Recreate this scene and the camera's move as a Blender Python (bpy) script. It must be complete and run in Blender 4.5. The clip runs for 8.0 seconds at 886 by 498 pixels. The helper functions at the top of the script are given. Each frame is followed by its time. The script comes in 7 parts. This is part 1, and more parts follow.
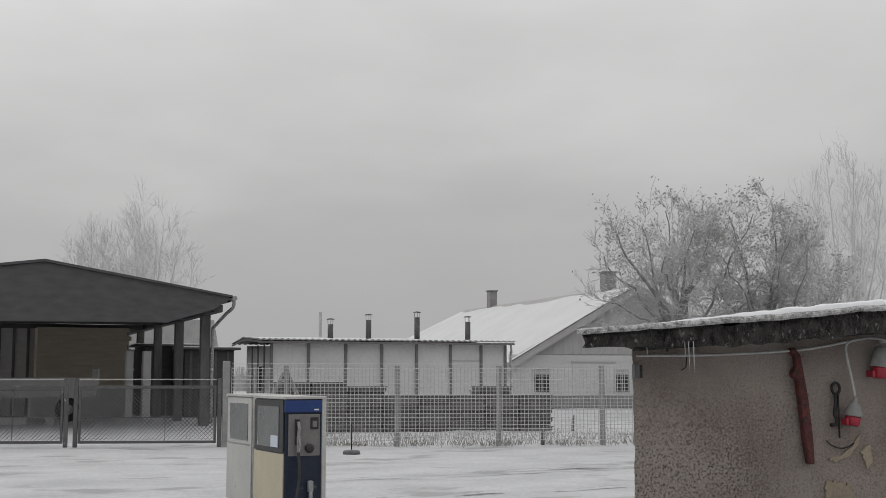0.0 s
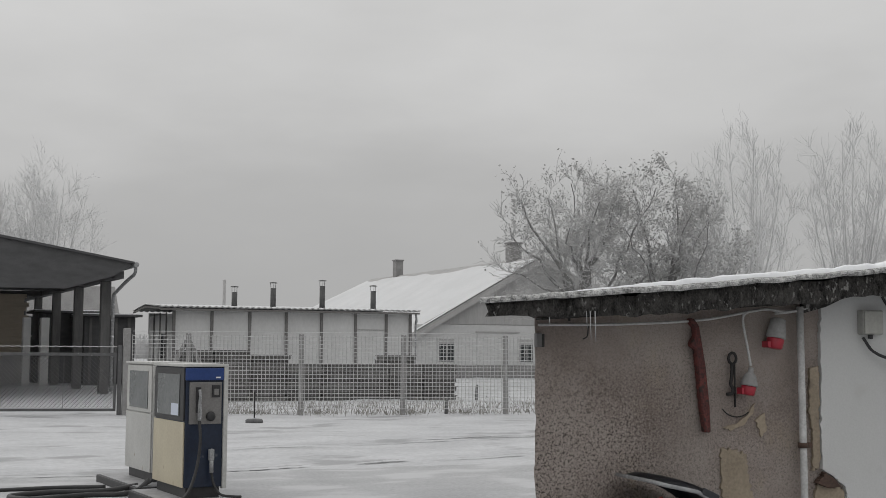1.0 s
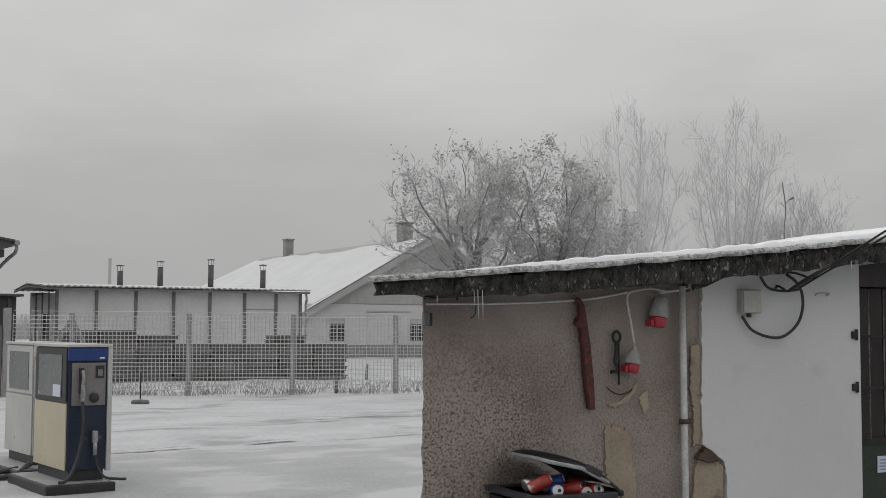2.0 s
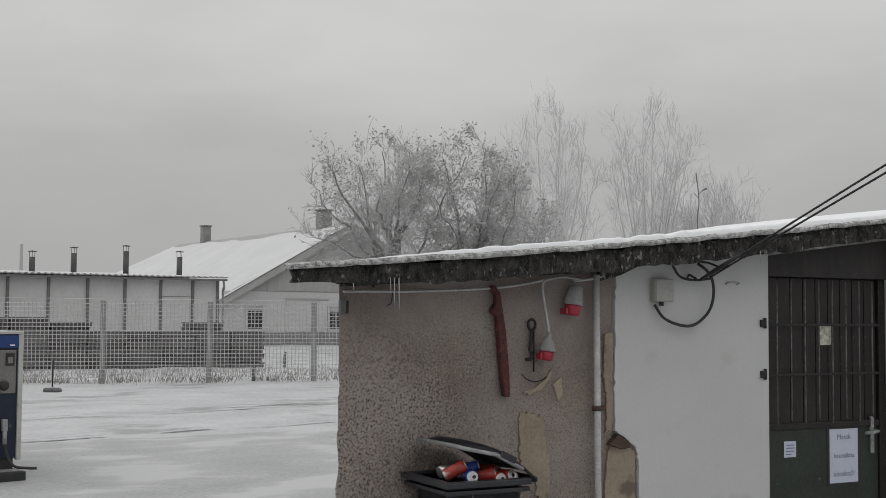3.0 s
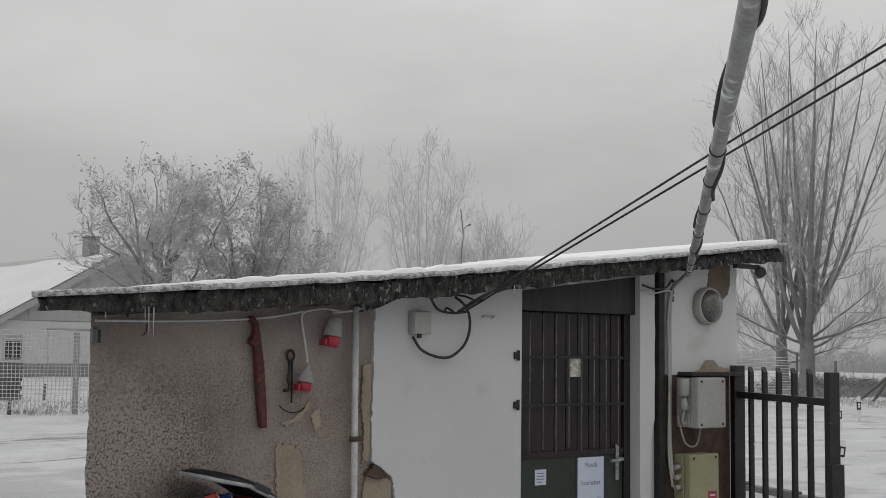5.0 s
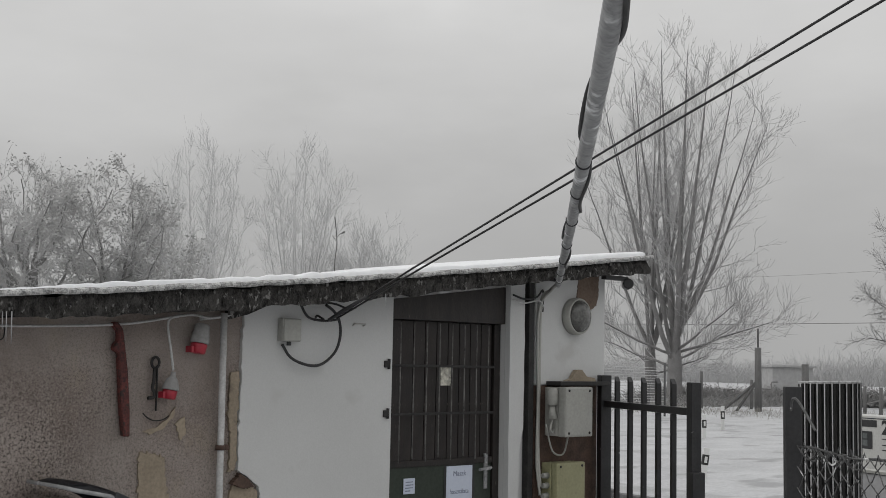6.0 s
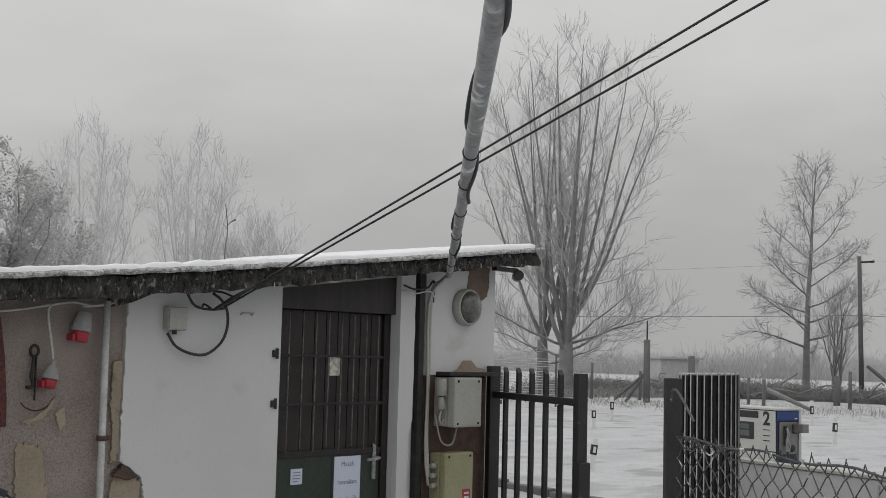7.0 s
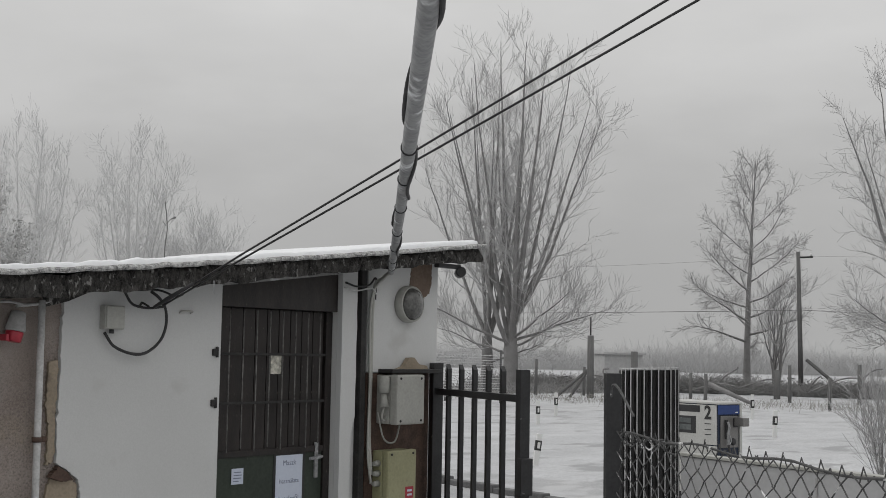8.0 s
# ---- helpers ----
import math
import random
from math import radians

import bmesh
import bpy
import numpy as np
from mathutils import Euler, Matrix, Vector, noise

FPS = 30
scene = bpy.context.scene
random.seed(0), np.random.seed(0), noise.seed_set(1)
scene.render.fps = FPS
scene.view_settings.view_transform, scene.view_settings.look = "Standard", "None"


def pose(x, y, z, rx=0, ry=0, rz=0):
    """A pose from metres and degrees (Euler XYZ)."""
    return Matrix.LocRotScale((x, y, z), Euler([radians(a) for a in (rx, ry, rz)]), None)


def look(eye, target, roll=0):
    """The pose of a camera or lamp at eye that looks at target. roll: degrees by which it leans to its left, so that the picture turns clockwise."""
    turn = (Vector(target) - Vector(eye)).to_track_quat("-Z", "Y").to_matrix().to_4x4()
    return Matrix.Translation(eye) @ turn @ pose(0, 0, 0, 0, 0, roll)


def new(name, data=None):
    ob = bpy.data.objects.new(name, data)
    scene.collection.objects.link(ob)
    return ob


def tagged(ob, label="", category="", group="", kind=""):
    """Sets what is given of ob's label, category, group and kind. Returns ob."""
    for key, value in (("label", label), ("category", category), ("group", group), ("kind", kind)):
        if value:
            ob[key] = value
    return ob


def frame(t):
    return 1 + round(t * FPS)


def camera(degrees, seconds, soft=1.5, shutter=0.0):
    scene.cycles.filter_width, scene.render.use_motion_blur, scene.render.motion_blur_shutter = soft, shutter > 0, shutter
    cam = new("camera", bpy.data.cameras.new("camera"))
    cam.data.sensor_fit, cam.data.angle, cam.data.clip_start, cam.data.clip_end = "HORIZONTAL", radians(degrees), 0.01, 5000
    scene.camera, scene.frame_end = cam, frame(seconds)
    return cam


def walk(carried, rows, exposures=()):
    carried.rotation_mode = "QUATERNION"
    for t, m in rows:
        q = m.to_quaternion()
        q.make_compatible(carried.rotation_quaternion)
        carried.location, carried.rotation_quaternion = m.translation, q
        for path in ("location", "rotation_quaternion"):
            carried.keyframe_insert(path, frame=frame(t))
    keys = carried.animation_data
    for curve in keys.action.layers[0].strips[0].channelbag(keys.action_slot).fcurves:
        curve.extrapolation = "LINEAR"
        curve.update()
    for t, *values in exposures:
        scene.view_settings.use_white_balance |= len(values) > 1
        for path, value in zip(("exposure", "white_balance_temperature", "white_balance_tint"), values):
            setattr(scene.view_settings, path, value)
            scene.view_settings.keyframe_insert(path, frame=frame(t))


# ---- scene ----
cam = camera(40.0, 8.0, soft=0.8)
PATH = [
    (0, (-0.0978, 0.2291, 1.6964), (0.4031, 2.1537, 1.9088), 0.01),
    (0.5, (-0.0897, 0.2453, 1.6947), (0.473, 2.1555, 1.8797), 0.25),
    (1, (-0.0782, 0.2595, 1.6903), (0.5709, 2.1441, 1.8535), 0.38),
    (1.5, (-0.0695, 0.2624, 1.6896), (0.6741, 2.1133, 1.8355), 0.34),
    (2, (-0.0629, 0.2645, 1.6885), (0.7533, 2.0857, 1.8193), 0.26),
    (2.2, (-0.0616, 0.2618, 1.6884), (0.7855, 2.0693, 1.8131), 0.29),
    (3.3, (-0.0541, 0.2472, 1.6876), (0.9098, 1.9964, 1.7972), 0.45),
    (3.5, (-0.0528, 0.2445, 1.6875), (0.9326, 1.9815, 1.7962), 0.49),
    (4, (-0.0515, 0.2288, 1.6865), (1.0041, 1.9236, 1.8014), 0.55),
    (4.5, (-0.0436, 0.22, 1.6876), (1.0917, 1.8606, 1.8271), 0.62),
    (5, (-0.0217, 0.1673, 1.6828), (1.2174, 1.7282, 1.8508), 0.74),
    (5.2, (-0.0164, 0.1657, 1.6829), (1.2595, 1.6958, 1.8589), 0.82),
    (6.3, (0.0129, 0.1571, 1.6837), (1.4399, 1.5465, 1.8656), 1.25),
    (6.5, (0.0182, 0.1555, 1.6838), (1.4704, 1.519, 1.8629), 1.33),
    (7, (0.0363, 0.1534, 1.6841), (1.5443, 1.4556, 1.857), 1.45),
    (7.5, (0.0521, 0.1532, 1.6833), (1.5914, 1.4185, 1.855), 1.26),
    (8, (0.0658, 0.1576, 1.6832), (1.632, 1.3897, 1.8535), 0.97),
]
walk(cam, [(t, look(eye, target, roll)) for t, eye, target, roll in PATH])

# ---- world and light: a foggy winter sky ----
world = bpy.data.worlds.new("fog_sky")
scene.world = world
world.use_nodes = True
wn, wl = world.node_tree.nodes, world.node_tree.links
wn.clear()
w_out = wn.new("ShaderNodeOutputWorld")
w_bg = wn.new("ShaderNodeBackground")
w_sky = wn.new("ShaderNodeTexSky")
w_sky.sky_type, w_sky.sun_disc = "NISHITA", False
w_sky.sun_elevation, w_sky.sun_rotation = radians(24), radians(-30)
w_sky.dust_density, w_sky.air_density = 6.0, 1.5
w_hsv = wn.new("ShaderNodeHueSaturation")
w_hsv.inputs["Saturation"].default_value = 0.0
w_hsv.inputs["Value"].default_value = 0.004
wl.new(w_sky.outputs[0], w_hsv.inputs["Color"])
w_co = wn.new("ShaderNodeTexCoord")
w_sep = wn.new("ShaderNodeSeparateXYZ")
wl.new(w_co.outputs["Generated"], w_sep.inputs[0])
w_map = wn.new("ShaderNodeMapping")
w_map.inputs["Scale"].default_value = (2.2, 2.2, 6.0)
wl.new(w_co.outputs["Generated"], w_map.inputs[0])
w_noise = wn.new("ShaderNodeTexNoise")
w_noise.inputs["Scale"].default_value, w_noise.inputs["Detail"].default_value = 1.6, 5.0
wl.new(w_map.outputs[0], w_noise.inputs["Vector"])
w_add = wn.new("ShaderNodeMath")
w_add.operation = "MULTIPLY_ADD"
w_add.inputs[1].default_value = 0.24
wl.new(w_noise.outputs[0], w_add.inputs[0])
wl.new(w_sep.outputs[2], w_add.inputs[2])
w_ramp = wn.new("ShaderNodeValToRGB")
w_ramp.color_ramp.interpolation = "B_SPLINE"
for pos, val in ((0.0, 0.36), (0.17, 0.375), (0.25, 0.44), (0.33, 0.56), (0.45, 0.66), (1.0, 0.42)):
    el = w_ramp.color_ramp.elements[0] if pos == 0.0 else (w_ramp.color_ramp.elements[1] if pos == 1.0 else w_ramp.color_ramp.elements.new(pos))
    el.color = (val, val * 0.998, val * 0.992, 1)
wl.new(w_add.outputs[0], w_ramp.inputs[0])
w_mix = wn.new("ShaderNodeMix")
w_mix.data_type, w_mix.blend_type = "RGBA", "ADD"
w_mix.inputs["Factor"].default_value = 0.1
wl.new(w_ramp.outputs[0], w_mix.inputs["A"])
wl.new(w_hsv.outputs[0], w_mix.inputs["B"])
wl.new(w_mix.outputs["Result"], w_bg.inputs["Color"])
wl.new(w_bg.outputs[0], w_out.inputs["Surface"])
w_bg.inputs["Strength"].default_value = 1.0

sun_data = bpy.data.lights.new("sun", "SUN")
sun_data.energy, sun_data.angle, sun_data.color = 0.5, radians(40), (1.0, 0.98, 0.95)
sun = new("sun", sun_data)
sun.matrix_world = look((-26, 30, 32), (0, 0, 0))


# ---- materials ----
def mat(name, dark, light, rough=0.8, scale=4.0, fine=60.0, bump=0.3, metal=0.0, dist=0.01, contrast=0.2, spots=None, per_piece=0.0, stretch=(1, 1, 1)):
    """Two colours mixed by a coarse and a fine noise, with fine relief; spots: (colour, scale, threshold) of dirt, frost or wear."""
    m = bpy.data.materials.new(name)
    m.use_nodes = True
    n, l = m.node_tree.nodes, m.node_tree.links
    b = n["Principled BSDF"]
    b.inputs["Roughness"].default_value, b.inputs["Metallic"].default_value = rough, metal
    co = n.new("ShaderNodeTexCoord")
    mp = n.new("ShaderNodeMapping")
    mp.inputs["Scale"].default_value = stretch
    l.new(co.outputs["Object"], mp.inputs[0])
    a = n.new("ShaderNodeTexNoise")
    a.inputs["Scale"].default_value, a.inputs["Detail"].default_value = scale, 5.0
    f = n.new("ShaderNodeTexNoise")
    f.inputs["Scale"].default_value, f.inputs["Detail"].default_value = fine, 3.0
    l.new(mp.outputs[0], a.inputs["Vector"])
    l.new(mp.outputs[0], f.inputs["Vector"])
    mx = n.new("ShaderNodeMath")
    mx.operation = "MULTIPLY_ADD"
    mx.inputs[1].default_value, mx.inputs[2].default_value = 0.45, 0.0
    l.new(f.outputs[0], mx.inputs[0])
    ad = n.new("ShaderNodeMath")
    ad.operation = "MULTIPLY_ADD"
    ad.inputs[1].default_value = 0.55
    l.new(a.outputs[0], ad.inputs[0])
    l.new(mx.outputs[0], ad.inputs[2])
    rp = n.new("ShaderNodeMapRange")
    rp.inputs["From Min"].default_value, rp.inputs["From Max"].default_value = 0.5 - contrast, 0.5 + contrast
    l.new(ad.outputs[0], rp.inputs["Value"])
    cm = n.new("ShaderNodeMix")
    cm.data_type = "RGBA"
    cm.inputs["A"].default_value, cm.inputs["B"].default_value = (*dark, 1), (*light, 1)
    l.new(rp.outputs[0], cm.inputs["Factor"])
    colour = cm.outputs["Result"]
    if spots:
        sn = n.new("ShaderNodeTexNoise")
        sn.inputs["Scale"].default_value, sn.inputs["Detail"].default_value = spots[1], 6.0
        l.new(mp.outputs[0], sn.inputs["Vector"])
        sr = n.new("ShaderNodeMapRange")
        sr.inputs["From Min"].default_value, sr.inputs["From Max"].default_value = spots[2], spots[2] + 0.07
        l.new(sn.outputs[0], sr.inputs["Value"])
        sm = n.new("ShaderNodeMix")
        sm.data_type = "RGBA"
        sm.inputs["B"].default_value = (*spots[0], 1)
        l.new(sr.outputs[0], sm.inputs["Factor"])
        l.new(colour, sm.inputs["A"])
        colour = sm.outputs["Result"]
    if per_piece:
        oi = n.new("ShaderNodeObjectInfo")
        pr = n.new("ShaderNodeMapRange")
        pr.inputs["To Min"].default_value, pr.inputs["To Max"].default_value = 1 - per_piece, 1 + per_piece
        l.new(oi.outputs["Random"], pr.inputs["Value"])
        hv = n.new("ShaderNodeHueSaturation")
        l.new(pr.outputs[0], hv.inputs["Value"])
        l.new(colour, hv.inputs["Color"])
        colour = hv.outputs["Color"]
    l.new(colour, b.inputs["Base Color"])
    if bump:
        bp = n.new("ShaderNodeBump")
        bp.inputs["Strength"].default_value, bp.inputs["Distance"].default_value = bump, dist
        l.new(ad.outputs[0], bp.inputs["Height"])
        l.new(bp.outputs[0], b.inputs["Normal"])
    return m


SNOW = mat("snow", (0.72, 0.73, 0.75), (0.86, 0.87, 0.88), 0.7, 0.8, 30, 0.5, dist=0.02)
GROUND_SNOW = mat("ground_snow", (0.38, 0.385, 0.395), (0.545, 0.55, 0.56), 0.65, 0.7, 11.0, 0.8, dist=0.05, contrast=0.15, spots=((0.31, 0.313, 0.32), 0.6, 0.575), stretch=(0.9, 1.3, 1))
# Woods colour set near the sky's tone, painting in the missing haze.
FOG_WOODS = mat("fog_toned_woods", (0.44, 0.44, 0.442), (0.51, 0.51, 0.512), 0.95, 0.3, 3, 0.0)
# Frosted iron whose pale tone also paints highlights along the bars.
GRILLE = mat("highlit_frosted_grille", (0.045, 0.042, 0.04), (0.24, 0.235, 0.225), 0.7, 18, 90, 0.4)
# Snow on far roofs, greyed in colour to stand in for fog.
HAZED_SNOW = mat("hazed_roof_snow", (0.54, 0.545, 0.55), (0.64, 0.645, 0.65), 0.8, 0.5, 8, 0.4, dist=0.03)
SLUSH = mat("slush", (0.16, 0.16, 0.165), (0.42, 0.42, 0.43), 0.45, 1.2, 14, 0.6, dist=0.02)
def roughcast_plaster():
    """Thrown plaster: broad stains, a worn smoother zone and coarse grain, dark in its pits and pale on its peaks."""
    m = bpy.data.materials.new("brown_roughcast")
    m.use_nodes = True
    n, l = m.node_tree.nodes, m.node_tree.links
    b = n["Principled BSDF"]
    b.inputs["Roughness"].default_value = 0.95
    co = n.new("ShaderNodeTexCoord")

    def tex(scale, detail, rough=0.55, stretch=(1, 1, 1)):
        mp = n.new("ShaderNodeMapping")
        mp.inputs["Scale"].default_value = stretch
        l.new(co.outputs["Object"], mp.inputs[0])
        t = n.new("ShaderNodeTexNoise")
        t.inputs["Scale"].default_value, t.inputs["Detail"].default_value, t.inputs["Roughness"].default_value = scale, detail, rough
        l.new(mp.outputs[0], t.inputs["Vector"])
        return t.outputs[0]

    def span(value, a, c, lo=0.0, hi=1.0):
        r = n.new("ShaderNodeMapRange")
        for key, v in (("From Min", a), ("From Max", c), ("To Min", lo), ("To Max", hi)):
            r.inputs[key].default_value = v
        l.new(value, r.inputs["Value"])
        return r.outputs[0]

    def blend(fac, a, c, kind="MIX"):
        x = n.new("ShaderNodeMix")
        x.data_type, x.blend_type = "RGBA", kind
        l.new(fac, x.inputs["Factor"])
        for key, v in (("A", a), ("B", c)):
            if isinstance(v, tuple):
                x.inputs[key].default_value = (*v, 1)
            else:
                l.new(v, x.inputs[key])
        return x.outputs["Result"]

    base = blend(span(tex(2.1, 6, 0.6), 0.36, 0.64), (0.235, 0.192, 0.170), (0.375, 0.325, 0.296))
    base = blend(span(tex(0.9, 5, 0.6, (1.6, 1, 0.8)), 0.50, 0.62, 0, 0.55), base, (0.40, 0.355, 0.325))
    base = blend(span(tex(3.4, 6, 0.65, (1, 1, 0.6)), 0.56, 0.66, 0, 0.5), base, (0.40, 0.335, 0.255))
    zone = span(tex(1.3, 4), 0.35, 0.62)
    sep = n.new("ShaderNodeSeparateXYZ")
    l.new(co.outputs["Object"], sep.inputs[0])
    low = span(sep.outputs[2], 1.75, 1.25, 0.3, 1.0)
    mul = n.new("ShaderNodeMath")
    mul.operation, mul.use_clamp = "MULTIPLY", True
    l.new(low, mul.inputs[0])
    l.new(span(zone, 0, 1, 0.4, 1.15), mul.inputs[1])
    grain = tex(92, 6, 0.74)
    dark = n.new("ShaderNodeMath")
    dark.operation = "MULTIPLY"
    l.new(mul.outputs[0], dark.inputs[0])
    l.new(span(grain, 0.475, 0.415), dark.inputs[1])
    pale = n.new("ShaderNodeMath")
    pale.operation = "MULTIPLY"
    l.new(mul.outputs[0], pale.inputs[0])
    l.new(span(grain, 0.53, 0.60, 0, 0.8), pale.inputs[1])
    base = blend(dark.outputs[0], base, (0.05, 0.041, 0.036))
    base = blend(pale.outputs[0], base, (0.50, 0.44, 0.395))
    base = blend(span(tex(300, 2), 0.35, 0.65, 0, 0.2), base, (0.14, 0.12, 0.105))
    l.new(base, b.inputs["Base Color"])
    bp = n.new("ShaderNodeBump")
    bp.inputs["Strength"].default_value, bp.inputs["Distance"].default_value = 1.0, 0.009
    l.new(grain, bp.inputs["Height"])
    l.new(bp.outputs[0], b.inputs["Normal"])
    return m


ROUGHCAST = roughcast_plaster()
BARE_RENDER = mat("bare_ochre_render", (0.24, 0.2, 0.15), (0.37, 0.31, 0.235), 0.95, 5, 70, 0.8, dist=0.008, contrast=0.16, spots=((0.15, 0.12, 0.095), 6, 0.56))
WHITE_WALL = mat("white_limewash", (0.49, 0.495, 0.49), (0.60, 0.605, 0.60), 0.9, 1.6, 120, 0.35, dist=0.004, contrast=0.3, spots=((0.475, 0.475, 0.465), 2.5, 0.66))
FASCIA = mat("mossy_concrete", (0.007, 0.0065, 0.006), (0.085, 0.081, 0.076), 0.95, 17, 120, 1.0, dist=0.03, contrast=0.13, spots=((0.25, 0.245, 0.235), 30, 0.605), stretch=(1.5, 1, 0.8))
FELT = mat("gritty_roof_felt", (0.13, 0.13, 0.127), (0.62, 0.62, 0.61), 0.95, 45, 150, 1.0, dist=0.012, contrast=0.12)
DOOR_DARK = mat("dark_brown_board", (0.008, 0.0065, 0.006), (0.028, 0.0215, 0.0195), 0.55, 5, 60, 0.6, dist=0.005, contrast=0.15, per_piece=0.18, spots=((0.12, 0.105, 0.09), 34, 0.665), stretch=(4, 4, 0.8))
DOOR_GREEN = mat("dark_green_paint", (0.008, 0.014, 0.0095), (0.034, 0.046, 0.032), 0.5, 4, 50, 0.4, dist=0.004, spots=((0.16, 0.17, 0.14), 13, 0.66))
RUST = mat("rusty_iron", (0.035, 0.022, 0.018), (0.12, 0.075, 0.055), 0.85, 14, 90, 0.7, dist=0.004)
IRON = mat("dark_iron", (0.012, 0.012, 0.013), (0.05, 0.048, 0.046), 0.6, 10, 90, 0.4, metal=0.4, dist=0.003)
RED_OXIDE = mat("red_oxide_iron", (0.035, 0.012, 0.011), (0.15, 0.035, 0.03), 0.75, 28, 110, 0.9, dist=0.006, contrast=0.13, spots=((0.035, 0.02, 0.017), 30, 0.55))
PALE_PLASTIC = mat("pale_grey_plastic", (0.29, 0.29, 0.268), (0.41, 0.41, 0.38), 0.5, 5, 60, 0.15, dist=0.002, spots=((0.25, 0.23, 0.2), 12, 0.68))
GREEN_BOX = mat("sage_green_enamel", (0.25, 0.245, 0.14), (0.36, 0.35, 0.21), 0.5, 4, 60, 0.15, dist=0.002, spots=((0.2, 0.17, 0.11), 10, 0.66))
RED_PLASTIC = mat("red_plastic", (0.26, 0.015, 0.03), (0.42, 0.03, 0.05), 0.4, 8, 60, 0.1)
BLACK_RUBBER = mat("black_rubber", (0.012, 0.012, 0.013), (0.035, 0.035, 0.036), 0.55, 8, 80, 0.2, dist=0.003)
FROSTED_CABLE = mat("grey_frosted_cable", (0.32, 0.32, 0.315), (0.6, 0.6, 0.595), 0.8, 12, 90, 0.4, dist=0.003)
GALV = mat("galvanised_pipe", (0.17, 0.173, 0.177), (0.42, 0.425, 0.43), 0.6, 14, 70, 0.3, metal=0.3, dist=0.003, spots=((0.72, 0.73, 0.74), 9, 0.6))
BIN_PLASTIC = mat("charcoal_bin_plastic", (0.011, 0.012, 0.015), (0.038, 0.04, 0.046), 0.45, 5, 60, 0.3, dist=0.003, spots=((0.4, 0.41, 0.43), 14, 0.68))
ALUMINIUM = mat("can_aluminium", (0.5, 0.5, 0.5), (0.75, 0.75, 0.75), 0.3, 12, 60, 0.1, metal=0.9)
CAN_RED = mat("red_can_print", (0.28, 0.03, 0.025), (0.45, 0.065, 0.05), 0.35, 9, 40, 0.1, spots=((0.7, 0.65, 0.6), 9, 0.62))
CAN_BLUE = mat("blue_can_print", (0.02, 0.05, 0.26), (0.06, 0.11, 0.42), 0.35, 9, 40, 0.1, spots=((0.7, 0.7, 0.72), 9, 0.6))
PAPER = mat("printed_paper", (0.50, 0.55, 0.66), (0.60, 0.645, 0.74), 0.35, 3, 60, 0.05)
INK = mat("dark_ink", (0.15, 0.17, 0.24), (0.24, 0.26, 0.34), 0.7)
GLASS_DARK = mat("dark_window_glass", (0.025, 0.03, 0.03), (0.055, 0.06, 0.06), 0.12, 2, 20, 0.05)
GLASS_GREY = mat("dusty_display_glass", (0.06, 0.07, 0.07), (0.13, 0.14, 0.14), 0.25, 3, 30, 0.1, spots=((0.4, 0.41, 0.41), 5, 0.66))
LAMP_GLASS = mat("ribbed_lamp_glass", (0.05, 0.05, 0.048), (0.17, 0.168, 0.16), 0.15, 10, 60, 0.3)
PUMP_WHITE = mat("off_white_enamel", (0.38, 0.38, 0.365), (0.53, 0.53, 0.51), 0.45, 2.5, 40, 0.15, dist=0.003, spots=((0.3, 0.27, 0.22), 5, 0.67))
PUMP_CREAM = mat("cream_enamel", (0.42, 0.37, 0.27), (0.54, 0.49, 0.36), 0.45, 2.5, 40, 0.15, dist=0.003, spots=((0.35, 0.29, 0.2), 5, 0.68))
PUMP_BLUE = mat("navy_enamel", (0.005, 0.010, 0.024), (0.014, 0.026, 0.055), 0.4, 3, 40, 0.15, dist=0.003, spots=((0.10, 0.11, 0.13), 6, 0.66))
PUMP_BRIGHT_BLUE = mat("bright_blue_enamel", (0.010, 0.035, 0.14), (0.02, 0.055, 0.21), 0.4, 3, 40, 0.1)
PUMP_STEEL = mat("brushed_steel_panel", (0.17, 0.165, 0.16), (0.27, 0.265, 0.26), 0.45, 4, 60, 0.2, metal=0.5, dist=0.003)
BLACK_PLASTIC = mat("black_plastic", (0.014, 0.014, 0.015), (0.035, 0.035, 0.037), 0.5, 6, 60, 0.15)
CONCRETE = mat("frosted_concrete", (0.20, 0.198, 0.195), (0.36, 0.355, 0.35), 0.9, 5, 50, 0.6, dist=0.01, spots=((0.6, 0.6, 0.61), 6, 0.64))
WIRE_FROST = mat("frosted_wire", (0.36, 0.36, 0.36), (0.6, 0.6, 0.6), 0.8, 8, 60, 0.2)
WIRE_GREY = mat("grey_wire", (0.022, 0.022, 0.022), (0.1, 0.1, 0.1), 0.6, 12, 80, 0.3, spots=((0.7, 0.7, 0.7), 18, 0.6))
GATE_METAL = mat("weathered_gate_steel", (0.06, 0.06, 0.062), (0.13, 0.13, 0.132), 0.7, 6, 60, 0.3, spots=((0.45, 0.45, 0.45), 8, 0.66))
BLACK_PAINT = mat("black_painted_steel", (0.010, 0.010, 0.011), (0.03, 0.03, 0.032), 0.45, 8, 80, 0.3, dist=0.003, spots=((0.3, 0.3, 0.3), 22, 0.7))
# Dark timber with its colour lifted to stand in for haze.
CANOPY_DARK = mat("dark_hazed_timber", (0.058, 0.058, 0.06), (0.105, 0.105, 0.108), 0.85, 2, 20, 0.4, stretch=(1, 1, 3))
# Timber paled to paint a foggy lift into the canopy's dark interior.
STORED_TIMBER = mat("pale_hazed_timber", (0.44, 0.436, 0.43), (0.6, 0.595, 0.585), 0.9, 2, 18, 0.4, stretch=(1, 1, 3))
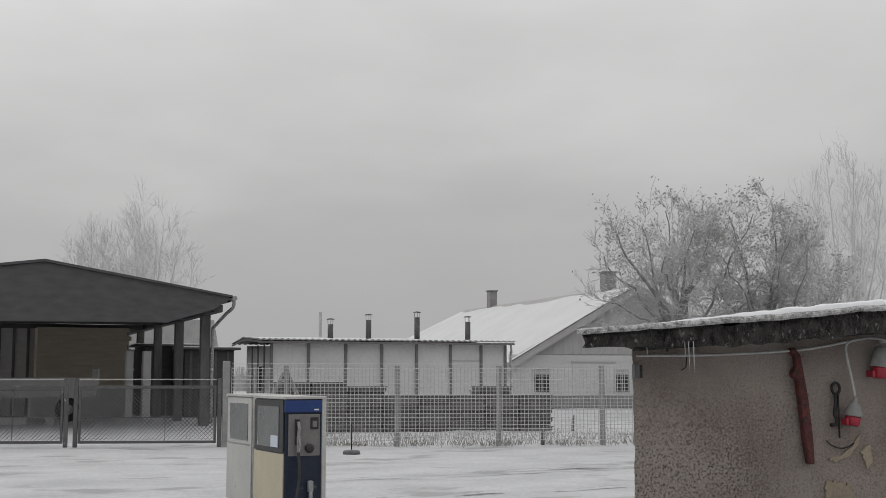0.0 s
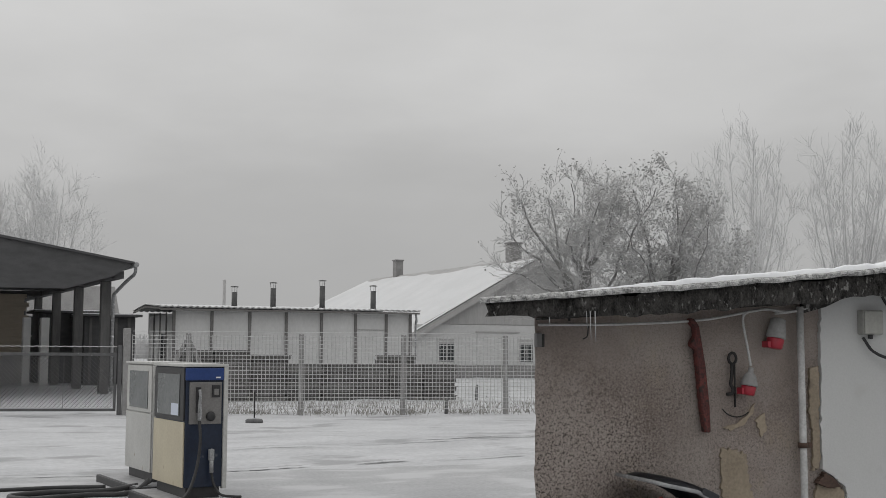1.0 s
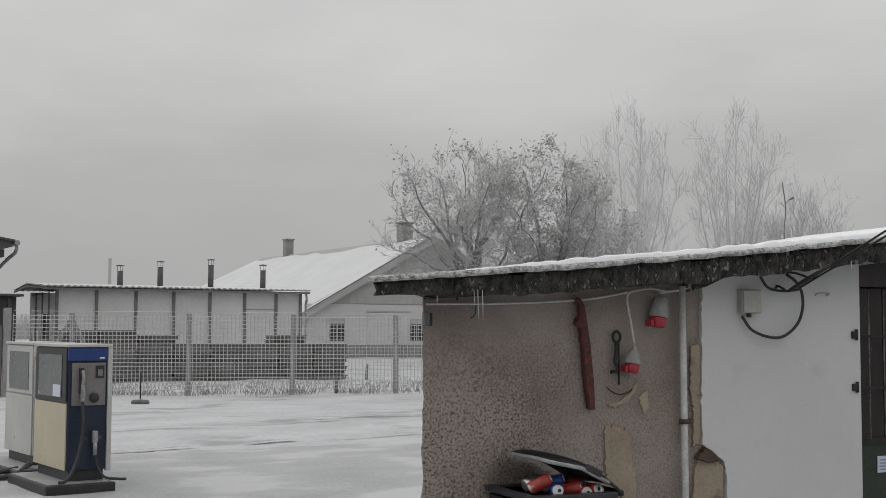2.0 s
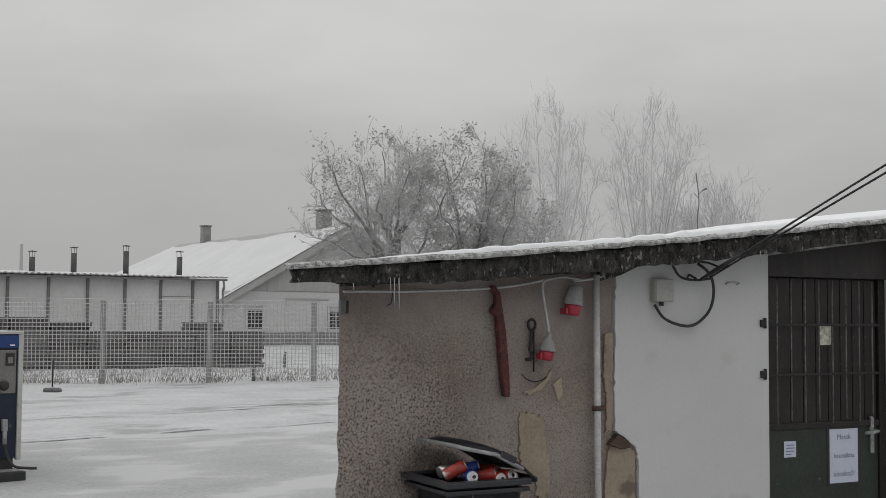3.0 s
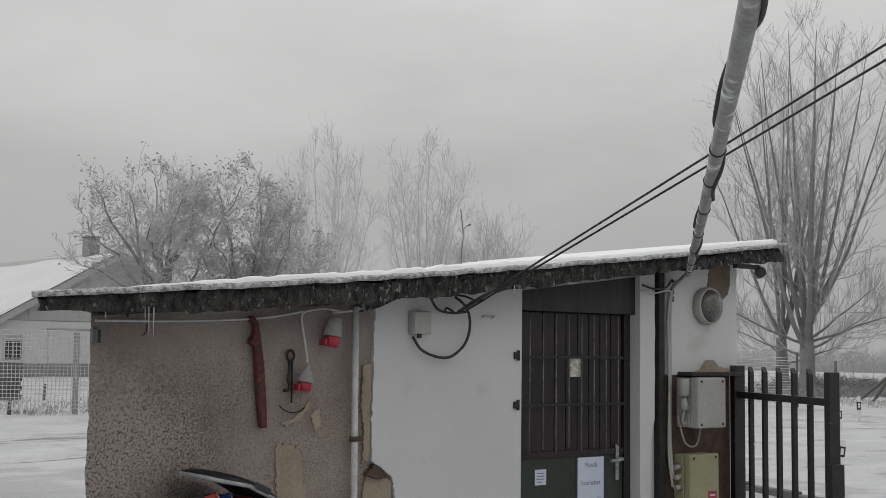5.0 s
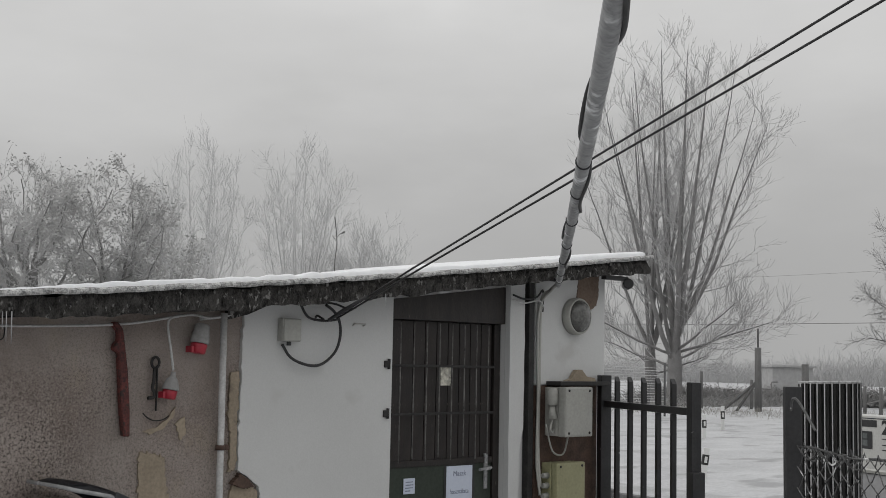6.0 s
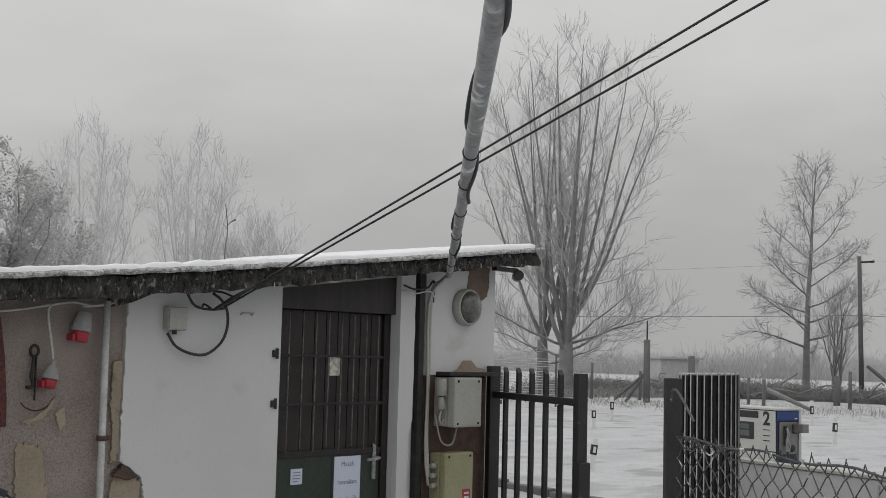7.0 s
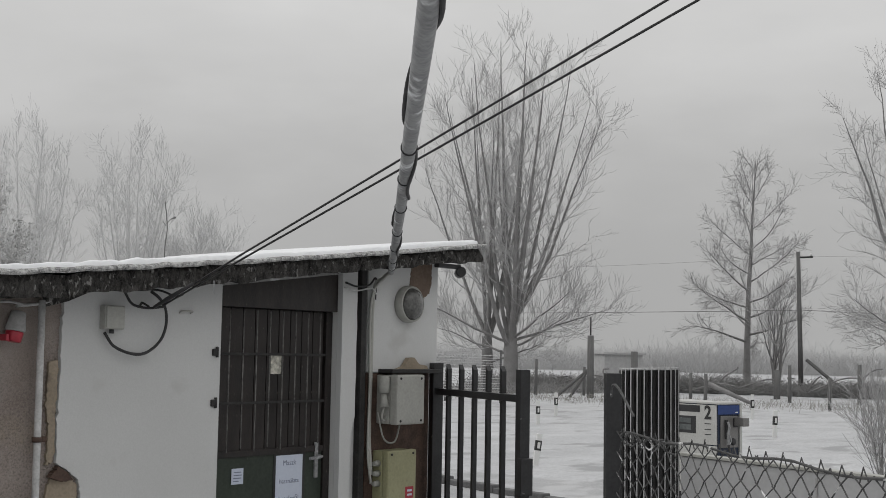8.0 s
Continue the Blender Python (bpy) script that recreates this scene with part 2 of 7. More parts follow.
POST_TIMBER = mat("grey_timber_post", (0.09, 0.09, 0.09), (0.17, 0.168, 0.165), 0.9, 4, 30, 0.5, stretch=(3, 3, 0.5))
# Brown boards lightened likewise for fog under the canopy roof.
BOARD_BROWN = mat("brown_stacked_board", (0.36, 0.315, 0.255), (0.5, 0.44, 0.36), 0.9, 1.5, 14, 0.5, stretch=(0.6, 0.6, 4))
BARRACK_PANEL = mat("white_cement_panel", (0.50, 0.50, 0.495), (0.62, 0.62, 0.615), 0.85, 1.2, 14, 0.2, per_piece=0.05, stretch=(1, 1, 0.5))
BARRACK_TRIM = mat("grey_brown_trim", (0.12, 0.115, 0.112), (0.21, 0.205, 0.2), 0.85, 4, 30, 0.4)
CORRUGATED = mat("corrugated_cement_sheet", (0.3, 0.3, 0.3), (0.45, 0.45, 0.45), 0.9, 3, 30, 0.4)
STACK = mat("dark_stacked_pallet_timber", (0.085, 0.083, 0.08), (0.2, 0.196, 0.19), 0.9, 3, 20, 0.5, per_piece=0.3)
HOUSE_WALL = mat("pale_house_render", (0.52, 0.52, 0.515), (0.63, 0.63, 0.625), 0.9, 0.6, 8, 0.2)
# Gable, tile and chimney colours are paled to stand in for haze.
GABLE = mat("hazed_grey_gable_boards", (0.36, 0.355, 0.35), (0.46, 0.455, 0.45), 0.9, 1.0, 12, 0.4, stretch=(4, 1, 0.4))
ROOF_TILE = mat("grey_hazed_roof_tile", (0.3, 0.295, 0.29), (0.42, 0.415, 0.41), 0.9, 1.5, 12, 0.4)
CHIMNEY = mat("hazed_chimney_brick", (0.19, 0.187, 0.185), (0.32, 0.315, 0.31), 0.9, 2, 16, 0.5)
FLUE = mat("sooty_flue_pipe", (0.05, 0.05, 0.05), (0.12, 0.12, 0.12), 0.7, 4, 30, 0.3)
# Tree and brush tones: frost, plus extra paleness painted in for fog.
BARK_NEAR = mat("hazed_frosted_bark", (0.19, 0.187, 0.183), (0.32, 0.317, 0.312), 0.9, 2, 16, 0.5)
TWIG_NEAR = mat("hazed_frosted_twigs", (0.36, 0.358, 0.356), (0.56, 0.558, 0.556), 0.9, 2, 12, 0.0)
LEAF = mat("hazed_frosted_leaf", (0.36, 0.357, 0.35), (0.6, 0.597, 0.59), 0.9, 1.2, 9, 0.0)
BARK_POPLAR = mat("hazed_frosted_poplar_bark", (0.17, 0.166, 0.165), (0.3, 0.296, 0.294), 0.9, 2, 14, 0.5)
TWIG_POPLAR = mat("hazed_frosted_poplar_twigs", (0.34, 0.337, 0.337), (0.5, 0.497, 0.497), 0.9, 2, 12, 0.0)
# Rime lightened towards the sky so far crowns fade as in fog.
HAZED_RIME = mat("hazed_hoarfrost_rime", (0.6, 0.6, 0.6), (0.68, 0.68, 0.68), 0.95, 1, 10, 0.0)
HAZED_BARK = mat("hazed_rimed_bark", (0.55, 0.55, 0.55), (0.64, 0.64, 0.64), 0.95, 1, 10, 0.0)
HEDGE = mat("hazed_frosted_brush", (0.21, 0.208, 0.206), (0.37, 0.367, 0.363), 0.95, 0.8, 8, 0.0)
DRY_GRASS = mat("frosted_dry_grass", (0.15, 0.143, 0.125), (0.42, 0.41, 0.38), 0.95, 2, 14, 0.0)
MARKER_WHITE = mat("white_marker_plastic", (0.62, 0.62, 0.61), (0.74, 0.74, 0.73), 0.5, 4, 40, 0.1)
TANK_WHITE = mat("dull_white_sheet_metal", (0.35, 0.35, 0.355), (0.45, 0.45, 0.455), 0.6, 1.5, 30, 0.2, spots=((0.36, 0.30, 0.22), 3, 0.68))
KERB_DARK = mat("wet_kerb_stone", (0.07, 0.07, 0.072), (0.16, 0.16, 0.162), 0.8, 5, 40, 0.5)
PLASTIC_SLAT = mat("black_corrugated_sheet", (0.012, 0.012, 0.012), (0.035, 0.034, 0.033), 0.5, 5, 50, 0.3, dist=0.003)
ICE = mat("ice", (0.30, 0.305, 0.31), (0.45, 0.455, 0.46), 0.12, 6, 40, 0.1)
BLACK_MARK = mat("black_marking", (0.015, 0.015, 0.015), (0.03, 0.03, 0.03), 0.5)


# ---- building helpers ----
def thing(name, x, y, z, label, category, group="", kind="", turn=0.0):
    ob = new(name)
    ob.empty_display_size = 0.1
    ob.matrix_world = pose(x, y, z, 0, 0, turn)
    return tagged(ob, label, category, group, kind)


def mesh_of(name, bm, material):
    me = bpy.data.meshes.new(name)
    bm.normal_update()
    bm.to_mesh(me)
    bm.free()
    if material:
        me.materials.append(material)
    return me


def part(name, bm, material, parent, label=""):
    """One mesh object under a thing or a part, in its parent's own space."""
    ob = new(name, mesh_of(name, bm, material))
    ob.parent = parent
    return tagged(ob, label)


def solo(name, bm, material, label, category, group="", kind=""):
    return tagged(new(name, mesh_of(name, bm, material)), label, category, group, kind)


def piece(name, mesh, parent, m):
    ob = new(name, mesh)
    ob.parent = parent
    ob.matrix_local = m
    return ob


def box(bm, lo, hi, bevel=0.0, m=None):
    """An upright block from corner lo to corner hi, its edges rounded by bevel."""
    v = [bm.verts.new((x, y, z)) for x in (lo[0], hi[0]) for y in (lo[1], hi[1]) for z in (lo[2], hi[2])]
    fs = [bm.faces.new([v[i] for i in q]) for q in ((0, 1, 3, 2), (4, 6, 7, 5), (0, 4, 5, 1), (2, 3, 7, 6), (0, 2, 6, 4), (1, 5, 7, 3))]
    if bevel:
        r = bmesh.ops.bevel(bm, geom=list({e for f in fs for e in f.edges}), offset=bevel, segments=2, affect="EDGES", profile=0.6)
        v = list({w for f in r["faces"] for w in f.verts} | {w for w in v if w.is_valid})
    if m is not None:
        bmesh.ops.transform(bm, matrix=m, verts=v)
    return bm


def block(lo, hi, bevel=0.0):
    return box(bmesh.new(), lo, hi, bevel)


def tube(bm, pts, r, seg=6, cap=True):
    """A round bar through the points; r is one radius or one for each point."""
    pts = [Vector(p) for p in pts]
    rs = r if isinstance(r, (list, tuple)) else [r] * len(pts)
    rings, side = [], None
    for i, p in enumerate(pts):
        d = (pts[min(i + 1, len(pts) - 1)] - pts[max(i - 1, 0)]).normalized()
        if side is None:
            side = d.orthogonal().normalized()
        else:
            side = (side - d * side.dot(d)).normalized()
        up = d.cross(side)
        rings.append([bm.verts.new(p + rs[i] * (math.cos(a) * side + math.sin(a) * up)) for a in (k * math.tau / seg for k in range(seg))])
    for a, b in zip(rings, rings[1:]):
        for k in range(seg):
            f = bm.faces.new((a[k], a[(k + 1) % seg], b[(k + 1) % seg], b[k]))
            f.smooth = seg > 5
    if cap:
        bm.faces.new(rings[0][::-1])
        bm.faces.new(rings[-1])
    return bm


def rod(p, q, r, seg=8, r2=None):
    return tube(bmesh.new(), [p, q], [r, r if r2 is None else r2], seg)


def prism(bm, outline, y0, y1):
    """A plate with an outline in x and z, from y0 to y1."""
    a = [bm.verts.new((x, y0, z)) for x, z in outline]
    b = [bm.verts.new((x, y1, z)) for x, z in outline]
    bm.faces.new(a)
    bm.faces.new(b[::-1])
    for i in range(len(a)):
        j = (i + 1) % len(a)
        bm.faces.new((a[j], a[i], b[i], b[j]))
    bmesh.ops.recalc_face_normals(bm, faces=bm.faces)
    return bm


def lathe(bm, profile, seg=20, m=None):
    """A turned shape about z from (radius, height) pairs."""
    rings = [[bm.verts.new((r * math.cos(k * math.tau / seg), r * math.sin(k * math.tau / seg), z)) for k in range(seg)] for r, z in profile]
    for a, b in zip(rings, rings[1:]):
        for k in range(seg):
            f = bm.faces.new((a[k], a[(k + 1) % seg], b[(k + 1) % seg], b[k]))
            f.smooth = True
    bm.faces.new(rings[0][::-1])
    bm.faces.new(rings[-1])
    if m is not None:
        bmesh.ops.transform(bm, matrix=m, verts=[v for ring in rings for v in ring])
    return bm


def curve(pts, n=8):
    """Points along a smooth line through pts (Catmull-Rom)."""
    p = [Vector(q) for q in pts]
    p = [2 * p[0] - p[1], *p, 2 * p[-1] - p[-2]]
    out = []
    for i in range(1, len(p) - 2):
        for k in range(n):
            t = k / n
            out.append(0.5 * (2 * p[i] + (p[i + 1] - p[i - 1]) * t + (2 * p[i - 1] - 5 * p[i] + 4 * p[i + 1] - p[i + 2]) * t * t + (3 * p[i] - p[i - 1] - 3 * p[i + 1] + p[i + 2]) * t ** 3))
    return out + [p[-2]]


def sag(p, q, drop, n=16):
    p, q = Vector(p), Vector(q)
    return [p.lerp(q, i / n) - Vector((0, 0, drop * 4 * (i / n) * (1 - i / n))) for i in range(n + 1)]


def raw(name, verts, faces, material, parent=None, smooth=False):
    me = bpy.data.meshes.new(name)
    me.from_pydata(verts, [], faces)
    me.materials.append(material)
    if smooth:
        me.polygons.foreach_set("use_smooth", [True] * len(me.polygons))
    ob = new(name, me)
    ob.parent = parent
    return ob


def smooth01(a, b, v):
    t = min(1.0, max(0.0, (v - a) / (b - a)))
    return t * t * (3 - 2 * t)


def ground_z(x, y):
    """The yard is level; towards the road, past the small building, the land falls by half a metre."""
    return -0.55 * smooth01(4.5, 11.0, x - 0.55 * y)


def wires(verts, faces, p, q, r):
    """Adds one thin three-sided wire to the lists."""
    p, q = Vector(p), Vector(q)
    d = (q - p).normalized()
    s = d.orthogonal().normalized()
    u = d.cross(s)
    k = len(verts)
    for c in (p, q):
        for a in (0.5, 2.6, 4.7):
            verts.append(tuple(c + r * (math.cos(a) * s + math.sin(a) * u)))
    for i in range(3):
        j = (i + 1) % 3
        faces.append((k + i, k + j, k + 3 + j, k + 3 + i))


# ---- trees: limbs that fork and taper ----
def grow(seed, height, trunk_r, spread, levels, fork, limb_from, upward, lean=(0, 0), twig_r=0.02, wobble=0.18, stems=1, ratio=0.62, limbs=9, thin=0.5, fan=0.16):
    """Returns the trunks and limbs, each with its (verts, faces), all twigs as one such pair, and the tips of the twigs."""
    rng = random.Random(seed)
    wood, twigs, tips = [], ([], []), []

    def ring_tube(store, pts, rad, seg):
        vs, fs = store
        side, base = None, len(vs)
        for i, p in enumerate(pts):
            d = (pts[min(i + 1, len(pts) - 1)] - pts[max(i - 1, 0)]).normalized()
            side = d.orthogonal().normalized() if side is None else (side - d * side.dot(d)).normalized()
            up = d.cross(side)
            for k in range(seg):
                a = k * math.tau / seg
                vs.append(tuple(p + rad[i] * (math.cos(a) * side + math.sin(a) * up)))
        for i in range(len(pts) - 1):
            for k in range(seg):
                j = (k + 1) % seg
                fs.append((base + i * seg + k, base + i * seg + j, base + (i + 1) * seg + j, base + (i + 1) * seg + k))

    def limb(p, d, length, r, level):
        n = 5 if level < 2 else (4 if level < 3 else 3)
        pts, rad, dirs = [p], [r], [d]
        for i in range(n):
            d = (d + Vector((rng.uniform(-1, 1), rng.uniform(-1, 1), rng.uniform(-1, 1))) * (wobble if level else wobble * 0.45) + Vector((0, 0, upward * 0.12))).normalized()
            p = p + d * (length / n)
            pts.append(p)
            dirs.append(d)
            rad.append(max(twig_r * 0.6, r * (1 - (0.9 if level < 1 else 0.75) * (i + 1) / n)))
        if level < 2:
            wood.append((("trunk", "limb")[level], ([], [])))
        ring_tube(wood[-1][1] if level < 2 else twigs, pts, rad, 6 if level < 1 else (5 if level < 2 else 3))
        if level >= levels:
            tips.append((pts[-1], d))
            tips.append((pts[2], dirs[2]))
            return
        kids = limbs if level == 0 else fork
        for k in range(kids):
            f = limb_from + (1 - limb_from) * (k + rng.random()) / kids if level == 0 else 0.25 + 0.75 * (k + rng.random()) / kids
            i = min(n - 1, int(f * n))
            q = pts[i].lerp(pts[i + 1], f * n - i)
            a = rng.uniform(0, math.tau) if level else k * 2.4 + rng.uniform(-0.4, 0.4)
            side = dirs[i].orthogonal().normalized()
            side = side * math.cos(a) + dirs[i].cross(side) * math.sin(a)
            tilt = spread * rng.uniform(0.7, 1.25)
            nd = (dirs[i] * math.cos(tilt) + side * math.sin(tilt) + Vector((0, 0, upward * 0.35))).normalized()
            limb(q, nd, length * (ratio if level == 0 else max(ratio, 0.5)) * rng.uniform(0.7, 1.15) * (1.15 - 0.55 * f if level == 0 else 1), max(twig_r, rad[i] * thin), level + 1)

    for s in range(stems):
        a = s * 2.3 + seed
        off = Vector((math.cos(a), math.sin(a), 0)) * (0.0 if stems == 1 else trunk_r * 0.9)
        d0 = Vector((lean[0] + (0 if stems == 1 else fan * math.cos(a) * (0.5 + (s % 3) * 0.35)), lean[1] + (0 if stems == 1 else fan * math.sin(a) * (0.5 + (s % 3) * 0.35)), 1)).normalized()
        limb(off + Vector((0, 0, -0.3)), d0, height * rng.uniform(0.85, 1.0) + 0.3, trunk_r, 0)
    return wood, twigs, tips


def tree(name, x, y, label, bark, twig_mat, leaves=0, leaf_mat=None, leaf_size=0.1, group="", top=None, **how):
    wood, twigs, tips = grow(**how)
    ob = thing(name, x, y, ground_z(x, y), label, "tree", group)
    for kind_of, shape in wood:
        raw(kind_of, *shape, bark, ob, True)
    raw("crown", *twigs, twig_mat, ob)
    if leaves:
        rng = random.Random(how["seed"] + 7)
        vs, fs = [], []
        for i in range(leaves):
            p, d = rng.choice(tips)
            if top and rng.random() > (p.z / top) ** 1.2 + 0.15:
                continue
            p = p + Vector((rng.gauss(0, 0.22), rng.gauss(0, 0.22), rng.gauss(-0.05, 0.2)))
            a, b = Vector((rng.uniform(-1, 1), rng.uniform(-1, 1), rng.uniform(-1, 0.2))).normalized(), Vector((rng.uniform(-1, 1), rng.uniform(-1, 1), rng.uniform(-1, 1)))
            b = a.cross(b).normalized()
            s = leaf_size * rng.uniform(0.6, 1.3)
            k = len(vs)
            vs += [tuple(p), tuple(p + a * s * 0.5 + b * s * 0.28), tuple(p + a * s), tuple(p + a * s * 0.5 - b * s * 0.28)]
            fs.append((k, k + 1, k + 2, k + 3))
        tagged(raw("foliage", vs, fs, leaf_mat, ob), kind="stuff")
    return ob


# ---- ground: one snow sheet that reaches the horizon ----
def spaced(lo, hi, step, far):
    mid = list(np.arange(lo, hi + step / 2, step))
    out, d, v = [], step, hi
    while v < far:
        d *= 1.35
        v += d
        out.append(v)
    back, d, v = [], step, lo
    while v > -far:
        d *= 1.35
        v -= d
        back.append(v)
    return back[::-1] + mid + out


def make_ground():
    xs, ys = spaced(-8, 34, 0.3, 2500), spaced(3, 40, 0.3, 2500)
    vs = []
    for y in ys:
        for x in xs:
            z = ground_z(x, y)
            if abs(x) < 90 and abs(y) < 90:
                z += 0.035 * noise.noise((x * 0.35, y * 0.35, 0)) + 0.014 * noise.noise((x * 1.4, y * 1.4, 3))
                z += 0.03 * max(0.0, noise.noise((x * 0.5, y * 2.6, 9)))
                z += 0.07 * max(0.0, noise.noise((x * 1.1, y * 1.1, 5))) * smooth01(30.0, 31.0, y + 0.19 * x - 2) * (1 - smooth01(60, 75, y))
            vs.append((x, y, z - 0.02))
    w = len(xs)
    fs = [(j * w + i, j * w + i + 1, (j + 1) * w + i + 1, (j + 1) * w + i) for j in range(len(ys) - 1) for i in range(w - 1)]
    tagged(raw("ground", vs, fs, GROUND_SNOW, None, True), "snow-covered yard with thin trodden patches", "ground", kind="structure")


make_ground()


def thin_snow():
    """Thin snow driven flat over the asphalt forecourt: grey wet patches between whiter drifts."""
    m = mat("thin_driven_snow", (0.30, 0.303, 0.31), (0.44, 0.443, 0.45), 0.6, 0.9, 26.0, 0.8, dist=0.03, contrast=0.13, spots=((0.47, 0.473, 0.48), 0.9, 0.53), stretch=(0.8, 1.2, 1))
    vs, fs, n = [], [], 110
    for i in range(n + 1):
        x = -7.0 + 26.0 * i / n
        edge = 17.2 + 0.20 * (x - 1.0) + 0.5 * noise.noise((x * 0.45, 2, 1)) + 0.22 * noise.noise((x * 1.7, 5, 1)) - 0.19 * (x - 1.0)
        for k in range(41):
            y = 8.2 + (edge - 8.2) * k / 40
            lift = 0.012 * min(1.0, (40 - k) / 3) - 0.022
            z = ground_z(x, y) + 0.035 * noise.noise((x * 0.35, y * 0.35, 0)) + 0.014 * noise.noise((x * 1.4, y * 1.4, 3)) + 0.03 * max(0.0, noise.noise((x * 0.5, y * 2.6, 9)))
            vs.append((x, y, z + lift + 0.004))
    for i in range(n):
        for k in range(40):
            a = i * 41 + k
            fs.append((a, a + 41, a + 42, a + 1))
    tagged(raw("forecourt", vs, fs, m, None, True), "asphalt forecourt under thin grey driven snow", "ground", kind="structure")


thin_snow()


def slush_strip(p, q, wid, seed):
    """A ragged strip where tyres have bared the wet ground."""
    rng = random.Random(seed)
    p, q = Vector(p), Vector(q)
    side = Vector((-(q - p).y, (q - p).x)).normalized()
    n = 40
    vs, fs = [], []
    for i in range(n + 1):
        c = p.lerp(q, i / n)
        e = math.sin(math.pi * min(1, max(0.0, i / n))) ** 0.5
        a = wid * e * max(0.0, 0.5 + 1.3 * noise.noise((i * 0.33, seed, 0)))
        b = wid * e * max(0.0, 0.5 + 1.3 * noise.noise((i * 0.33, seed, 7)))
        for s in (a, -b):
            x, y = c + side * s
            vs.append((x, y, ground_z(x, y) + 0.026 + 0.035 * noise.noise((x * 0.35, y * 0.35, 0)) + 0.014 * noise.noise((x * 1.4, y * 1.4, 3)) + 0.03 * max(0.0, noise.noise((x * 0.5, y * 2.6, 9))) - 0.01))
        if i:
            k = len(vs) - 4
            fs.append((k, k + 1, k + 3, k + 2))
    tagged(raw("tyre_track", vs, fs, SLUSH), "dark wet tyre track worn through the snow", "track", "tyre tracks in the yard", "structure")


for p, q, wid in (((2.5, 17.35), (3.9, 17.7), 0.16), ((4.6, 17.7), (5.5, 18.0), 0.14), ((-1.5, 16.9), (1.2, 17.3), 0.14), ((2.9, 20.6), (9.5, 22.2), 0.07), ((4.4, 21.6), (12.5, 22.9), 0.06), ((6.5, 21.9), (10.5, 23.0), 0.12), ((5.9, 18.0), (8.8, 18.9), 0.07)):
    slush_strip(p, q, wid, int(p[0] * 10 + 50))


# ---- the small concrete-roofed building ----
HUT_Y, HUT_L, HUT_R, HUT_BACK = 5.10, 2.01, 6.27, 7.6
DOOR_L, DOOR_R, DOOR_Y = 4.43, 5.36, 5.155


def eave_z(x):
    """The underside of the roof slab, which climbs along the front and sags in its length."""
    u = x - 1.7
    return 1.819 + 0.0105 * u + 0.0357 * u * u - 0.00362 * u ** 3


def roof_z(x):
    """The top of the roofing felt along the front."""
    u = x - 1.7
    return 1.902 + 0.0727 * u + 0.0094 * u * u - 0.00058 * u ** 3


def roughcast_wall(x0, x1, y, lump):
    """A front of thrown plaster, lumpy all over."""
    bm = bmesh.new()
    nx, nz = int((x1 - x0) / 0.009), 210
    grid = []
    for i in range(nx + 1):
        x = x0 + (x1 - x0) * i / nx
        col = []
        for k in range(nz + 1):
            z = -0.05 + (eave_z(x) + 0.08) * k / nz
            n = 0.45 + 0.65 * noise.noise((x * 75, z * 75, 1)) + 0.35 * noise.noise((x * 32, z * 32, 4))
            rough = 0.35 + 0.65 * smooth01(1.75, 1.25, z)
            edge = 0.012 * noise.noise((z * 9, 3, 2)) if i == 0 else 0.0
            col.append(bm.verts.new((x + edge, y - lump * rough * max(0.0, n - 0.35) - 0.006 * noise.noise((x * 3, z * 3, 8)), z)))
        grid.append(col)
    for a, b in zip(grid, grid[1:]):
        for k in range(nz):
            bm.faces.new((a[k], b[k], b[k + 1], a[k + 1])).smooth = True
    return bm


def ragged(pts, seed, amp=0.012, n=10):
    """A broken edge through the points."""
    out = []
    for (x0, z0), (x1, z1) in zip(pts, pts[1:]):
        for k in range(n):
            f = k / n
            out.append((x0 + (x1 - x0) * f + amp * noise.noise((x0 + f * 9, z0 * 7 + f * 13, seed)), z0 + (z1 - z0) * f + amp * noise.noise((z0 + f * 11, f * 7, seed + 3))))
    return out + [pts[-1]]


def skewed(bm):
    """The left flank of the building runs back at a slant, so the plan narrows to the rear."""
    for v in bm.verts:
        if v.co.y > 4.87:
            v.co.x += (1.1 * min(v.co.y - 4.87, 0.3) + 0.5 * max(0.0, v.co.y - 5.17)) * max(0.0, 1 - (v.co.x - 1.7) / 4.75)
    return bm


hut = thing("utility_building", 4.1, 6.6, 0, "small plastered building with a sloping concrete slab roof under snow", "building")
hut.matrix_world = Matrix.Identity(4)

bm = roughcast_wall(HUT_L, 3.62, HUT_Y, 0.012)
part("roughcast_front", bm, ROUGHCAST, hut, "brown lumpy roughcast plaster")
bm = bmesh.new()
prism(bm, [(HUT_L + 0.02, -0.05), (DOOR_L, -0.05), (DOOR_L, eave_z(DOOR_L)), (HUT_L + 0.02, eave_z(HUT_L))], HUT_Y + 0.012, HUT_Y + 0.25)
for v in bm.verts:
    if v.co.y > HUT_Y + 0.1 and v.co.x < HUT_L + 0.1:
        v.co.x += 0.14
part("front_wall", bm, ROUGHCAST, hut)
bm = bmesh.new()
prism(bm, [(DOOR_R, -0.05), (HUT_R, -0.05), (HUT_R, eave_z(HUT_R)), (DOOR_R, eave_z(DOOR_R))], HUT_Y + 0.012, HUT_Y + 0.25)
part("front_wall", bm, WHITE_WALL, hut)
bm = bmesh.new()
prism(bm, [(DOOR_L, eave_z(DOOR_L) - 0.02), (DOOR_R, eave_z(DOOR_R) - 0.02), (DOOR_R, eave_z(DOOR_R) + 0.01), (DOOR_L, eave_z(DOOR_L) + 0.01)], HUT_Y + 0.005, HUT_Y + 0.25)
